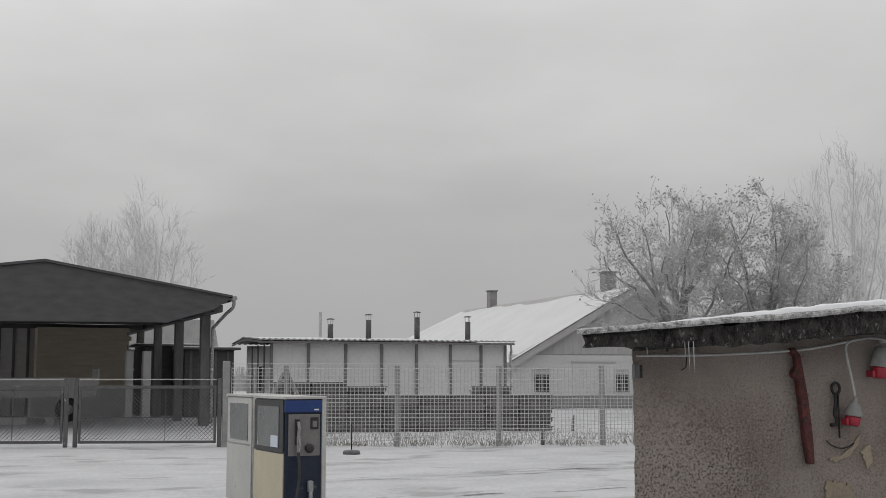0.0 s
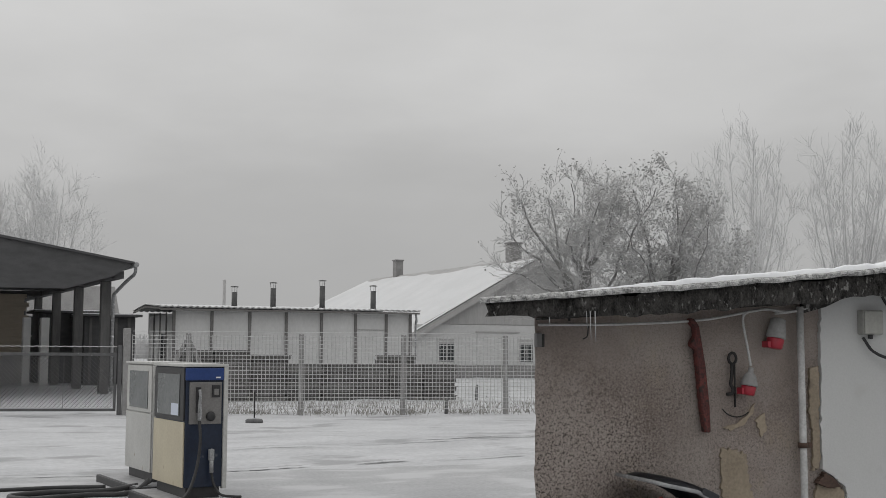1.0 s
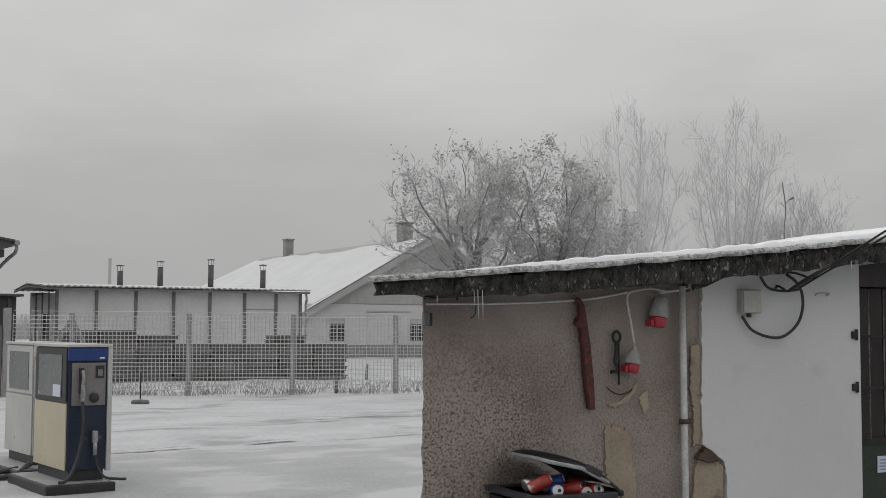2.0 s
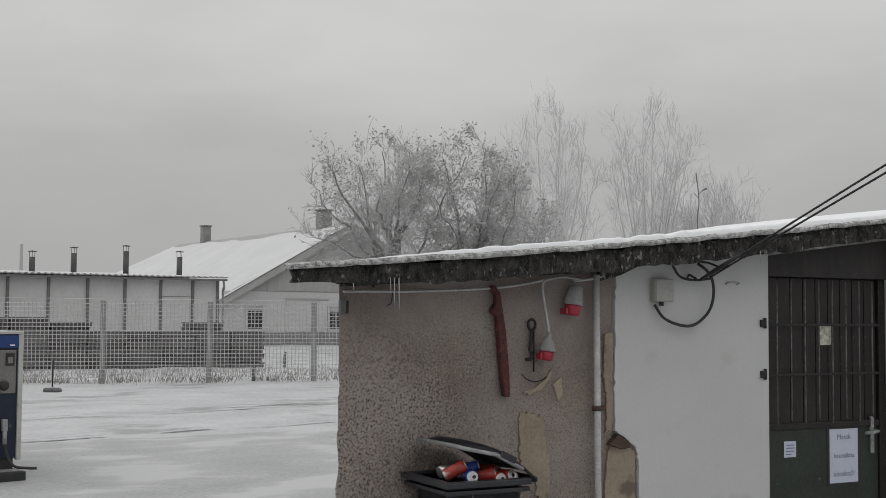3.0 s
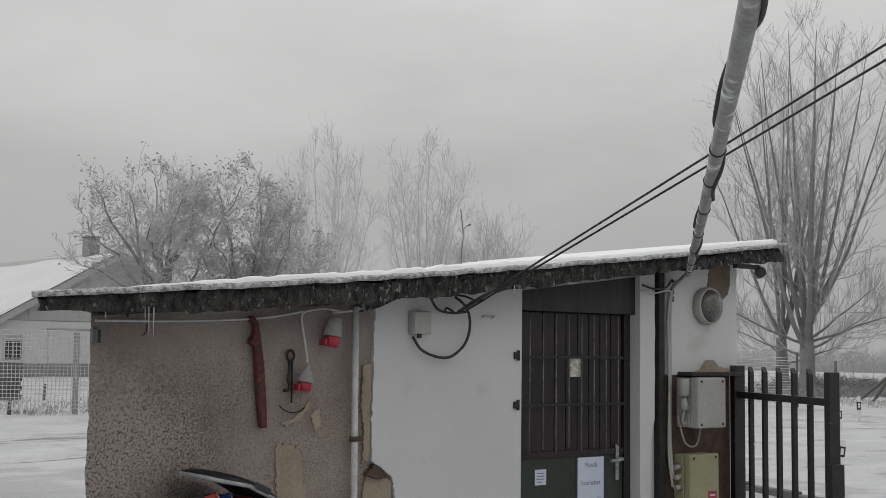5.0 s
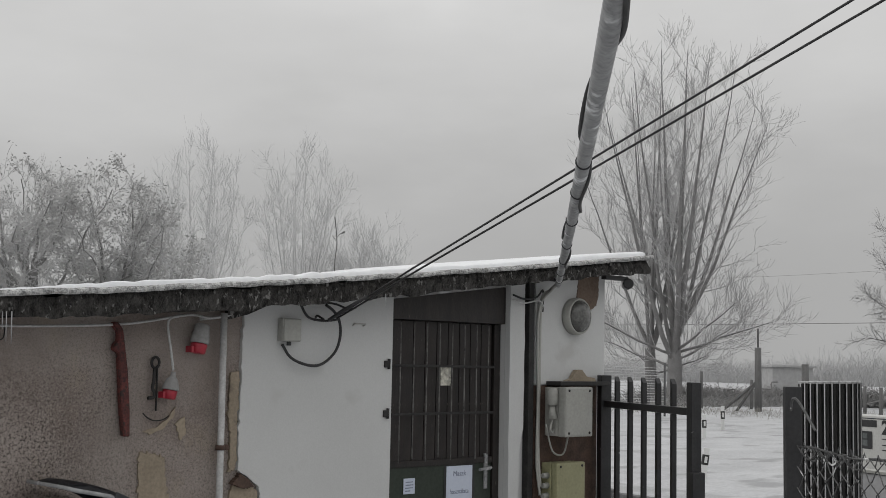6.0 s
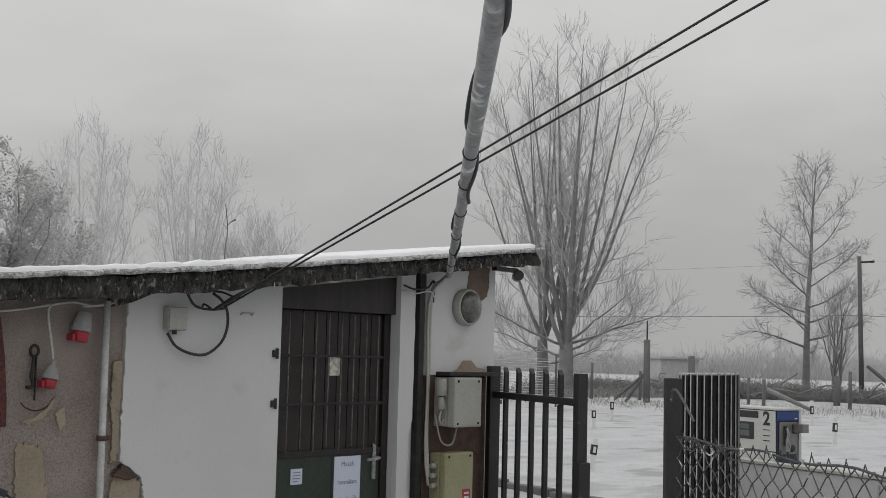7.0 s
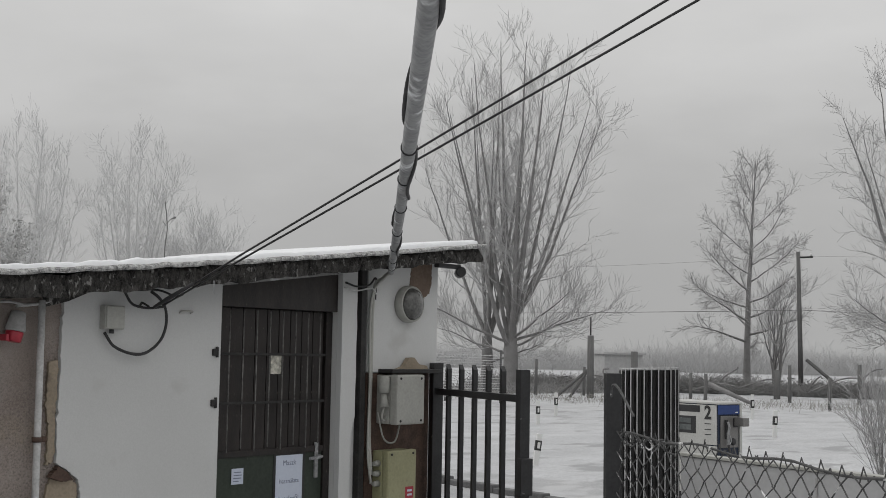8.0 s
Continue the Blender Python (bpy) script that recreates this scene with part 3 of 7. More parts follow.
part("lintel", bm, CONCRETE, hut, "grey concrete lintel over the door")
for x0, x1 in ((HUT_L + 0.004, HUT_L + 0.25), (HUT_R - 0.25, HUT_R - 0.004)):
    bm = bmesh.new()
    prism(bm, [(x0, -0.05), (x1, -0.05), (x1, eave_z(x1)), (x0, eave_z(x0))], HUT_Y + 0.25, HUT_BACK - 0.25)
    if x0 < 3:
        for v in bm.verts:
            v.co.x += 0.52 * (v.co.y - HUT_Y)
    part("side_wall", bm, ROUGHCAST, hut)
bm = bmesh.new()
prism(bm, [(3.5, -0.05), (HUT_R, -0.05), (HUT_R, eave_z(HUT_R)), (3.5, eave_z(3.5))], HUT_BACK - 0.25, HUT_BACK)
part("back_wall", bm, ROUGHCAST, hut)
part("floor_slab", block((3.6, HUT_Y + 0.25, -0.05), (HUT_R - 0.26, HUT_BACK - 0.26, 0.03)), CONCRETE, hut)

# A dark strip shaped to imitate the thin shade below the slab.
bm = bmesh.new()
prism(bm, [(HUT_L + 0.005, eave_z(2.0) - 0.010), (3.42, eave_z(3.42) - 0.010), (3.42, eave_z(3.42)), (HUT_L + 0.005, eave_z(2.0))], HUT_Y - 0.06, HUT_Y + 0.01)
part("eave_shade_strip", bm, FASCIA, hut, "dark strip imitating the shade under the roof edge")

# white render coat with its broken edge over the older plaster
bm = bmesh.new()
edge = ragged([(3.585, -0.05), (3.60, 0.45), (3.59, 0.97), (3.575, 1.06), (3.52, 1.10), (3.45, 1.145), (3.447, 1.4), (3.452, 1.7), (3.455, eave_z(3.455))], 5)
prism(bm, edge + [(DOOR_L, eave_z(DOOR_L)), (DOOR_L, -0.05)], HUT_Y - 0.022, HUT_Y + 0.01)
part("white_render", bm, WHITE_WALL, hut, "smooth white render with a broken edge")
bm = bmesh.new()
prism(bm, ragged([(3.392, 1.61), (3.385, 1.42), (3.405, 1.3), (3.40, 1.14), (3.44, 1.15), (3.442, 1.4), (3.442, 1.62)], 2), HUT_Y - 0.016, HUT_Y + 0.01)
part("bare_patch", bm, BARE_RENDER, hut, "ochre strip of bare render")
bm = bmesh.new()
prism(bm, ragged([(3.40, -0.05), (3.41, 0.6), (3.395, 0.9), (3.41, 1.04), (3.45, 1.11), (3.52, 1.08), (3.57, 1.04), (3.575, 0.5), (3.57, -0.05)], 8), HUT_Y - 0.017, HUT_Y + 0.01)
part("bare_patch", bm, BARE_RENDER, hut, "ochre patch of bare render")
bm = bmesh.new()
prism(bm, ragged([(2.92, 1.25), (2.915, 1.1), (2.93, 1.0), (3.0, 0.94), (3.03, 0.80), (3.08, 0.78), (3.085, 1.0), (3.06, 1.12), (3.055, 1.22), (2.99, 1.24), (2.92, 1.25)], 4, 0.018), HUT_Y - 0.011, HUT_Y + 0.01)
part("bare_patch", bm, BARE_RENDER, hut, "ochre patch where plaster has fallen off")
bm = bmesh.new()
prism(bm, ragged([(3.405, 1.085), (3.45, 1.13), (3.50, 1.10), (3.53, 1.065), (3.47, 1.06), (3.405, 1.085)], 6), HUT_Y - 0.045, HUT_Y - 0.01)
part("plaster_flake", bm, RUST, hut, "dark flake standing off the wall")

for pts in ([(2.93, 1.345), (3.0, 1.36), (3.06, 1.40), (3.10, 1.455), (3.09, 1.41), (3.04, 1.355), (2.97, 1.33)], [(3.10, 1.375), (3.15, 1.41), (3.16, 1.33), (3.13, 1.30)]):
    bm = bmesh.new()
    prism(bm, ragged(pts + pts[:1], 7, 0.008, 5)[:-1], HUT_Y - 0.009, HUT_Y + 0.005)
    part("plaster_scar", bm, BARE_RENDER, hut, "scraped ochre scar in the plaster")

# right of the door: pilaster, bare strip, painted bay
prism_bm = bmesh.new()
prism(prism_bm, ragged([(DOOR_R, -0.05), (DOOR_R, 1.0), (DOOR_R, eave_z(DOOR_R))], 3, 0.004) + [(5.49, eave_z(5.49))] + ragged([(5.49, eave_z(5.49)), (5.488, 1.3), (5.46, 1.2), (5.45, 0.9), (5.47, 0.5), (5.46, -0.05)], 4, 0.008), HUT_Y - 0.03, HUT_Y + 0.01)
part("pilaster", prism_bm, WHITE_WALL, hut, "white-painted door pilaster with scuffed paint")
part("steel_column", block((5.525, HUT_Y - 0.035, -0.05), (5.572, HUT_Y + 0.01, eave_z(5.55)), 0.004), IRON, hut, "rusty dark steel column")
bm = bmesh.new()
prism(bm, [(5.595, 1.56), (HUT_R, 1.56), (HUT_R, eave_z(HUT_R)), (5.595, eave_z(5.595))], HUT_Y - 0.022, HUT_Y + 0.01)
part("white_render", bm, WHITE_WALL, hut)
bm = bmesh.new()
prism(bm, ragged([(5.98, 2.02), (5.985, 2.13), (6.0, eave_z(6.0) - 0.004), (6.2, eave_z(6.2) - 0.004), (6.2, 2.12), (6.17, 2.06), (6.12, 2.03), (5.98, 2.02)], 3, 0.015), HUT_Y - 0.027, HUT_Y - 0.018)
part("bare_patch", bm, mat("rust_stained_render", (0.11, 0.08, 0.062), (0.21, 0.155, 0.12), 0.95, 7, 60, 0.6), hut, "rust-brown stain round the lamp")
part("backboard", block((5.595, HUT_Y - 0.02, 0.3), (6.20, HUT_Y + 0.01, 1.553), 0.004), RUST, hut, "weathered brown board behind the meter boxes")
part("board_cap", block((5.70, HUT_Y - 0.14, 1.555), (6.18, HUT_Y - 0.022, 1.58), 0.004), IRON, hut, "dark ledge above the meter box")
bm = bmesh.new()
prism(bm, [(5.84, 1.58), (5.90, 1.595), (5.95, 1.65), (6.0, 1.652), (6.05, 1.61), (6.13, 1.6), (6.14, 1.58)], HUT_Y - 0.06, HUT_Y - 0.03)
part("foam_patch", bm, BARE_RENDER, hut, "lump of ochre filling foam")

# roof slab with lumpy mossy edge
def lumpy_slab(x0, x1, y0, y1, under, over, amp, nx, seed, hang=0.0):
    bm = bmesh.new()
    ny, rings = 6, []
    for i in range(nx + 1):
        x = x0 + (x1 - x0) * i / nx
        zb, zt = under(x), over(x)
        thick = zt - zb
        pts = [(y0, zb - hang * max(0, noise.noise((x * 6, seed, 2)))), (y0 - 0.006, zb + thick * 0.35), (y0 - 0.004, zb + thick * 0.7), (y0 + 0.008, zt)]
        pts += [(y0 + (y1 - y0) * k / ny, zt) for k in range(1, ny + 1)] + [(y1, zb + 0.02), (y0 + 0.25, zb + 0.02)]
        ring = []
        for j, (y, z) in enumerate(pts):
            a = amp if j < 4 else amp * 0.4
            squash = 1.0 if 0 < i < nx else 0.92
            ring.append(bm.verts.new((x + a * noise.noise((j, seed, x)), y + a * (noise.noise((x * 26, z * 34, seed)) + 0.6 * noise.noise((x * 70, z * 60, seed))) , (zb + zt) / 2 + ((z - (zb + zt) / 2) + a * 0.7 * noise.noise((x * 11, y * 3, seed + 5))) * squash)))
        rings.append(ring)
    for a, b in zip(rings, rings[1:]):
        for k in range(len(a)):
            bm.faces.new((a[k], b[k], b[(k + 1) % len(a)], a[(k + 1) % len(a)]))
    bm.faces.new(rings[0][::-1])
    bm.faces.new(rings[-1])
    bmesh.ops.recalc_face_normals(bm, faces=bm.faces)
    return bm


part("roof_slab", skewed(lumpy_slab(1.70, 6.45, 4.86, 7.85, eave_z, lambda x: roof_z(x) - 0.024, 0.026, 620, 3, 0.014)), FASCIA, hut, "blackened mossy concrete roof slab")
part("roof_felt", skewed(lumpy_slab(1.66, 6.47, 4.835, 7.86, lambda x: roof_z(x) - 0.026, roof_z, 0.007, 420, 6)), FELT, hut, "gritty grey roofing felt edge")
bm = bmesh.new()
cols = []
for i in range(241):
    x = 1.67 + 4.79 * i / 240
    y0 = 4.895 + 0.045 * noise.noise((x * 2.1, 1, 1)) + 0.03 * noise.noise((x * 6.3, 3, 7)) + 0.016 * noise.noise((x * 13, 1, 2)) + 0.05 * max(0, noise.noise((x * 0.9, 4, 1)))
    h = max(0.006, (0.032 + 0.014 * noise.noise((x * 1.1, 2, 2)) + 0.011 * noise.noise((x * 12, 2, 5))) * (0.25 + 0.75 * smooth01(1.67, 2.9, x)))
    zb = roof_z(x) - 0.003
    cols.append([bm.verts.new(p) for p in ((x, y0, zb), (x, y0 + 0.006, zb + h * 0.7), (x, y0 + 0.04, zb + h), (x, 5.4, zb + h * 1.2 + 0.012 * noise.noise((x * 2, 5, 1))), (x, 6.6, zb + h * 1.3), (x, 7.84, zb + h * 1.2), (x, 7.85, zb))])
for a, b in zip(cols, cols[1:]):
    for k in range(6):
        bm.faces.new((a[k], b[k], b[k + 1], a[k + 1])).smooth = True
bm.faces.new(cols[0][::-1])
bm.faces.new(cols[-1])
part("roof_snow", skewed(bm), SNOW, hut, "thin ragged snow cover")
for x, y, ln, r in ((2.15, 4.845, 0.10, 0.0032), (2.172, 4.845, 0.11, 0.004), (2.14, 4.86, 0.05, 0.003), (1.97, 4.86, 0.03, 0.003), (4.16, 4.84, 0.05, 0.004)):
    bm = tube(bmesh.new(), [(x, y, eave_z(x) + 0.02), (x + 0.002, y, eave_z(x) - ln * 0.5), (x + 0.004, y, eave_z(x) - ln)], [r * 0.7, r * 0.55, 0.001], 6)
    part("icicle", bm, ICE, hut, "thin hanging icicle")

# door: boards behind an iron grille, green sheet below
door = part("door", block((DOOR_L + 0.004, DOOR_Y + 0.03, 0.02), (DOOR_R - 0.004, DOOR_Y + 0.07, eave_z(DOOR_L) - 0.025)), DOOR_DARK, hut, "dark boarded door behind an iron grille, closed")
part("head_board", prism(bmesh.new(), [(DOOR_L, 1.915), (DOOR_R, 1.915), (DOOR_R, eave_z(DOOR_R) - 0.022), (DOOR_L, eave_z(DOOR_L) - 0.022)], DOOR_Y - 0.045, DOOR_Y + 0.03), DOOR_DARK, door, "black-brown board above the door")
plank_w = (DOOR_R - DOOR_L - 0.11) / 9
plank = mesh_of("plank", block((0.002, 0, 0), (plank_w - 0.003, 0.022, 0.785), 0.003), DOOR_DARK)
for i in range(9):
    piece("plank", plank, door, pose(DOOR_L + 0.05 + i * plank_w, DOOR_Y + 0.006, 1.125))
part("lower_panel", block((DOOR_L + 0.05, DOOR_Y, 0.04), (DOOR_R - 0.06, DOOR_Y + 0.03, 1.12), 0.003), DOOR_GREEN, door, "scratched dark green lower panel")
for x0, x1 in ((DOOR_L + 0.004, DOOR_L + 0.048), (DOOR_R - 0.056, DOOR_R - 0.004)):
    part("door_stile", block((x0, DOOR_Y - 0.012, 0.02), (x1, DOOR_Y + 0.03, 1.914), 0.004), DOOR_DARK, door)
part("mid_rail", block((DOOR_L + 0.05, DOOR_Y - 0.01, 1.10), (DOOR_R - 0.06, DOOR_Y + 0.03, 1.135), 0.004), DOOR_DARK, door)
for z in (1.395, 1.66):
    part("hinge_bar", block((DOOR_L - 0.05, DOOR_Y - 0.05, z - 0.007), (DOOR_R - 0.10, DOOR_Y - 0.042, z + 0.007), 0.002), IRON, door, "flat iron hinge bar")
    bm = block((DOOR_L - 0.06, HUT_Y - 0.035, z - 0.012), (DOOR_L - 0.03, HUT_Y - 0.021, z + 0.025), 0.004)
    tube(bm, [(DOOR_L - 0.03, HUT_Y - 0.03, z - 0.02), (DOOR_L - 0.03, HUT_Y - 0.03, z + 0.035)], 0.008, 8)
    part("hinge_pin", bm, IRON, door, "rusty hinge pin set in the wall")
for i in range(8):
    x = DOOR_L + 0.10 + i * 0.1
    part("grille_bar", rod((x, DOOR_Y - 0.034, 1.13 + 0.02 * (i % 2)), (x, DOOR_Y - 0.034, 1.90), 0.0045, 6), GRILLE, door)
# The pane's bright patchy colour paints in a reflected glow.
part("window_pane", block((4.875, DOOR_Y + 0.001, 1.55), (4.955, DOOR_Y + 0.0055, 1.655)), mat("pane_painted_glow", (0.20, 0.19, 0.16), (0.80, 0.78, 0.68), 0.15, 14, 40, 0.2, contrast=0.12), door, "small glass pane with a bright glow painted in")
bm = block((5.235, DOOR_Y - 0.012, 0.95), (5.262, DOOR_Y, 1.155), 0.004)
part("lock_plate", bm, GALV, door, "long grey lock plate")
bm = tube(bmesh.new(), curve([(5.249, DOOR_Y - 0.012, 1.075), (5.249, DOOR_Y - 0.05, 1.075), (5.22, DOOR_Y - 0.055, 1.072), (5.15, DOOR_Y - 0.055, 1.068)], 5), 0.009, 8)
part("door_handle", bm, GALV, door, "grey metal lever handle")
part("threshold", block((DOOR_L, HUT_Y - 0.02, -0.03), (DOOR_R, DOOR_Y + 0.03, 0.018), 0.004), CONCRETE, hut)


# ---- notices on the door ----
def notice(name, x0, z0, x1, z1, label, lines, bars):
    ob = thing(name, (x0 + x1) / 2, DOOR_Y - 0.002, z0, label, "notice")
    w, h = x1 - x0, z1 - z0
    part("sheet", block((-w / 2, -0.003, 0), (w / 2, -0.001, h)), PAPER, ob)
    for text, zz, size in lines:
        cu = bpy.data.curves.new("line_of_text", "FONT")
        cu.body, cu.size, cu.align_x, cu.extrude = text, size, "CENTER", 0.0004
        cu.materials.append(INK)
        t = new("line_of_text", cu)
        t.parent = ob
        t.matrix_local = pose(0, -0.0036, zz, 90, 0, 0)
    for zz, a, b, th in bars:
        part("printed_line", block((a, -0.0046, zz), (b, -0.0031, zz + th)), INK, ob)
    return ob


sheet = notice("paper_notice", 4.93, 0.80, 5.14, 1.092, "white printed mask notice in a sleeve on the door", [("Maszk", 0.235, 0.042), ("használata", 0.135, 0.038), ("kötelező!", 0.035, 0.042)], [])
part("dark_backing", block((-0.122, -0.001, -0.01), (0.125, 0.0008, 0.305)), BLACK_PLASTIC, sheet, "black edge of the sleeve")
notice("small_sticker", 4.60, 0.955, 4.685, 1.04, "small white printed sticker on the door", [], [(0.062, -0.028, 0.026, 0.005), (0.046, -0.028, 0.03, 0.005), (0.03, -0.032, 0.026, 0.005), (0.014, -0.03, 0.008, 0.005)])


# ---- fuel pumps ----
def fuel_pump(name, label, wide_low, wide_top, end_mat, number="", length=1.05, width=0.45, header=None):
    """Origin at the near left corner of the plinth; the narrow nozzle end faces -y, the wide display side faces -x."""
    ob = thing(name, 0, 0, 0, label, "fuel pump", "fuel pumps in the yard")
    H = 1.40
    part("plinth", block((0.04, 0.04, 0), (width - 0.04, length - 0.03, 0.13), 0.008), BLACK_PLASTIC, ob, "black recessed base")
    part("cabinet", block((0.012, 0.012, 0.12), (width - 0.012, length - 0.012, H - 0.02), 0.006), end_mat, ob)
    part("side_sheet", block((-0.004, 0.03, 0.12), (0.011, length, 0.80), 0.004), wide_low, ob, "painted lower side sheet")
    win = part("display_frame", block((-0.006, 0.03, 0.815), (0.0115, length - 0.02, H - 0.03), 0.006), wide_top, ob, "display surround")
    if number:
        part("display_panel", block((-0.012, 0.42, 0.96), (-0.007, 0.86, 1.20), 0.003), BLACK_PLASTIC, win, "dark price display")
        part("display_window", block((-0.016, 0.50, 1.0), (-0.0125, 0.80, 1.08)), GLASS_GREY, win)
        part("display_window", block((-0.016, 0.50, 1.10), (-0.0125, 0.80, 1.17)), GLASS_GREY, win)
        part("top_panel", block((-0.012, 0.34, 1.26), (-0.007, 0.98, 1.355), 0.003), BLACK_PLASTIC, win)
        for zz in (1.10, 1.02, 0.95):
            part("printed_line", block((-0.010, 0.13, zz), (-0.0065, 0.25, zz + 0.011)), BLACK_MARK, win)
        cu = bpy.data.curves.new("pump_number", "FONT")
        cu.body, cu.size, cu.align_x, cu.extrude, cu.offset = number, 0.26, "CENTER", 0.001, 0.008
        cu.materials.append(BLACK_MARK)
        t = new("pump_number", cu)
        t.parent = win
        t.matrix_local = pose(-0.0085, 0.19, 1.175, 90, 0, -90)
    else:
        part("window_pane", block((-0.012, 0.16, 0.86), (-0.007, length - 0.14, 1.30), 0.002), GLASS_GREY, win, "dusty display window")
        if header is None:
            part("torn_label", block((-0.0145, 0.18, 0.865), (-0.0125, 0.42, 0.99)), PAPER, win, "torn white sticker")
    part("nozzle_panel", block((0.045, -0.006, 0.78), (width - 0.05, 0.0115, 1.22), 0.004), PUMP_STEEL, ob, "scuffed grey steel nozzle panel")
    part("header", block((0.0, -0.012, 1.24), (width - 0.03, 0.0115, H - 0.03), 0.008), header or PUMP_BRIGHT_BLUE, ob)
    part("header_badge", block((width - 0.12, -0.016, 1.262), (width - 0.07, -0.0125, 1.277)), MARKER_WHITE, ob)
    part("corner_post", block((width - 0.028, -0.014, 0.1), (width + 0.02, 0.06, H - 0.02), 0.006), PUMP_WHITE, ob, "off-white corner post")
    part("lid", block((-0.02, -0.02, H - 0.019), (width + 0.02, length + 0.01, H + 0.012), 0.008), PUMP_WHITE, ob, "off-white top cover under thin snow")
    sw = part("meter_plate", block((width - 0.16, -0.02, 1.06), (width - 0.07, -0.0065, 1.19), 0.006), BLACK_PLASTIC, ob)
    part("meter_face", block((width - 0.14, -0.0245, 1.085), (width - 0.09, -0.0205, 1.15), 0.002), PUMP_STEEL, sw)
    bm = lathe(bmesh.new(), [(0.045, 0), (0.052, 0.01), (0.045, 0.03), (0.02, 0.034)], 18, pose(width - 0.17, -0.006, 0.86, 90, 0, 0))
    part("holster_knob", bm, BLACK_PLASTIC, ob)
    # nozzle in its boot, with hose
    part("nozzle_boot", block((0.115, -0.03, 0.90), (0.165, -0.0065, 1.17), 0.008), BLACK_PLASTIC, ob)
    bm = block((0.125, -0.075, 0.82), (0.16, -0.031, 1.0), 0.012)
    tube(bm, curve([(0.142, -0.05, 0.99), (0.142, -0.07, 1.07), (0.142, -0.045, 1.14)], 5), 0.017, 8)
    tube(bm, curve([(0.142, -0.075, 0.96), (0.142, -0.11, 0.9), (0.142, -0.085, 0.83)], 5), 0.008, 6)
    part("nozzle", bm, GALV, ob, "grey metal fuel nozzle")
    part("hose", tube(bmesh.new(), curve([(0.142, -0.055, 0.82), (0.14, -0.10, 0.6), (0.10, -0.13, 0.35), (0.02, -0.17, 0.14), (-0.06, -0.2, 0.045), (-0.14, -0.24, 0.035)], 8), 0.017, 8), BLACK_RUBBER, ob, "black rubber hose")
    bm = block((0.26, -0.06, 0.40), (0.315, -0.0065, 0.52), 0.01)
    tube(bm, [(0.287, -0.05, 0.27), (0.287, -0.045, 0.40)], 0.022, 8)
    part("breakaway_coupling", bm, GALV, ob)
    part("hose", tube(bmesh.new(), curve([(0.287, -0.05, 0.28), (0.31, -0.07, 0.15), (0.37, -0.11, 0.05), (0.48, -0.18, 0.03), (0.55, -0.24, 0.03)], 8), 0.015, 8), BLACK_RUBBER, ob)
    return ob


turn1 = 11.5
pump_b = fuel_pump("fuel_pump", "old fuel pump with navy nozzle end and cream side", PUMP_CREAM, BLACK_PLASTIC, PUMP_BLUE)
pump_b.matrix_world = pose(1.560, 13.287, 0.10, 0, 0, turn1)
pump_a = fuel_pump("fuel_pump", "old off-white fuel pump with a dusty display window", PUMP_WHITE, PUMP_WHITE, PUMP_WHITE, header=PUMP_WHITE)
pump_a.matrix_world = pose(1.392, 14.958, 0.10, 0, 0, turn1)
for x, y, w, ln in ((1.35, 13.07, 0.72, 1.3), (1.19, 14.53, 0.8, 1.7)):
    bm = bmesh.new()
    box(bm, (0, 0, -0.05), (w, ln, 0.10), 0.015)
    ob = solo("pump_island", bm, BLACK_PLASTIC, "dark concrete pump island with snow along it", "kerb", "pump islands", "structure")
    ob.matrix_world = pose(x, y, 0, 0, 0, turn1)
    cap = block((0.03, 0.03, 0.1005), (w - 0.06, ln - 0.02, 0.108), 0.003)
    part("island_snow", cap, SLUSH, ob, "thin trodden snow")
bm = tube(bmesh.new(), curve([(1.35, 14.72, 0.16), (1.14, 14.53, 0.05), (0.67, 14.58, 0.035), (0.09, 14.34, 0.035), (-0.15, 14.67, 0.035), (0.28, 14.91, 0.04), (0.86, 14.81, 0.05), (1.24, 14.81, 0.1)], 8), 0.03, 8)
solo("fuel_hose", bm, BLACK_RUBBER, "thick black fuel hose looped on the snow", "hose")
bm = tube(bmesh.new(), curve([(0.90, 15.20, 0.05), (0.28, 15.39, 0.035), (-0.86, 15.20, 0.035), (-1.72, 15.48, 0.035)], 8), 0.025, 8)
solo("fuel_hose", bm, BLACK_RUBBER, "black hose lying straight on the snow", "hose")
for x, y in ((-1.25, 11.6), (-0.55, 12.55)):
    solo("marker_stake", tube(bmesh.new(), [(x, y, -0.05), (x + 0.01, y, 0.16), (x + 0.01, y, 0.2)], [0.012, 0.012, 0.008], 6), IRON, "short dark steel stake in the snow", "stake", "stakes by the pumps")


# ---- mesh fence behind the yard ----
FENCE_A, FENCE_B = Vector((2.45, 31.75)), Vector((22.6, 28.0))
FENCE_DIR = (FENCE_B - FENCE_A).normalized()
FENCE_TURN = math.degrees(math.atan2(FENCE_DIR.y, FENCE_DIR.x))
fence = thing("mesh_fence", FENCE_A.x, FENCE_A.y, 0, "frosted welded mesh fence on concrete posts", "fence", turn=FENCE_TURN)
post_at = [1.49, 4.31, 6.93, 9.65, 12.35, 15.0, 17.7, 20.3]
post_me = mesh_of("fence_post", block((-0.065, -0.065, -0.3), (0.065, 0.065, 2.04), 0.018), CONCRETE)
for i, s in enumerate(post_at):
    piece("fence_post", post_me, fence, pose(s, 0.07, 0.0, 0, 0.5 * (i % 3 - 1), 0))
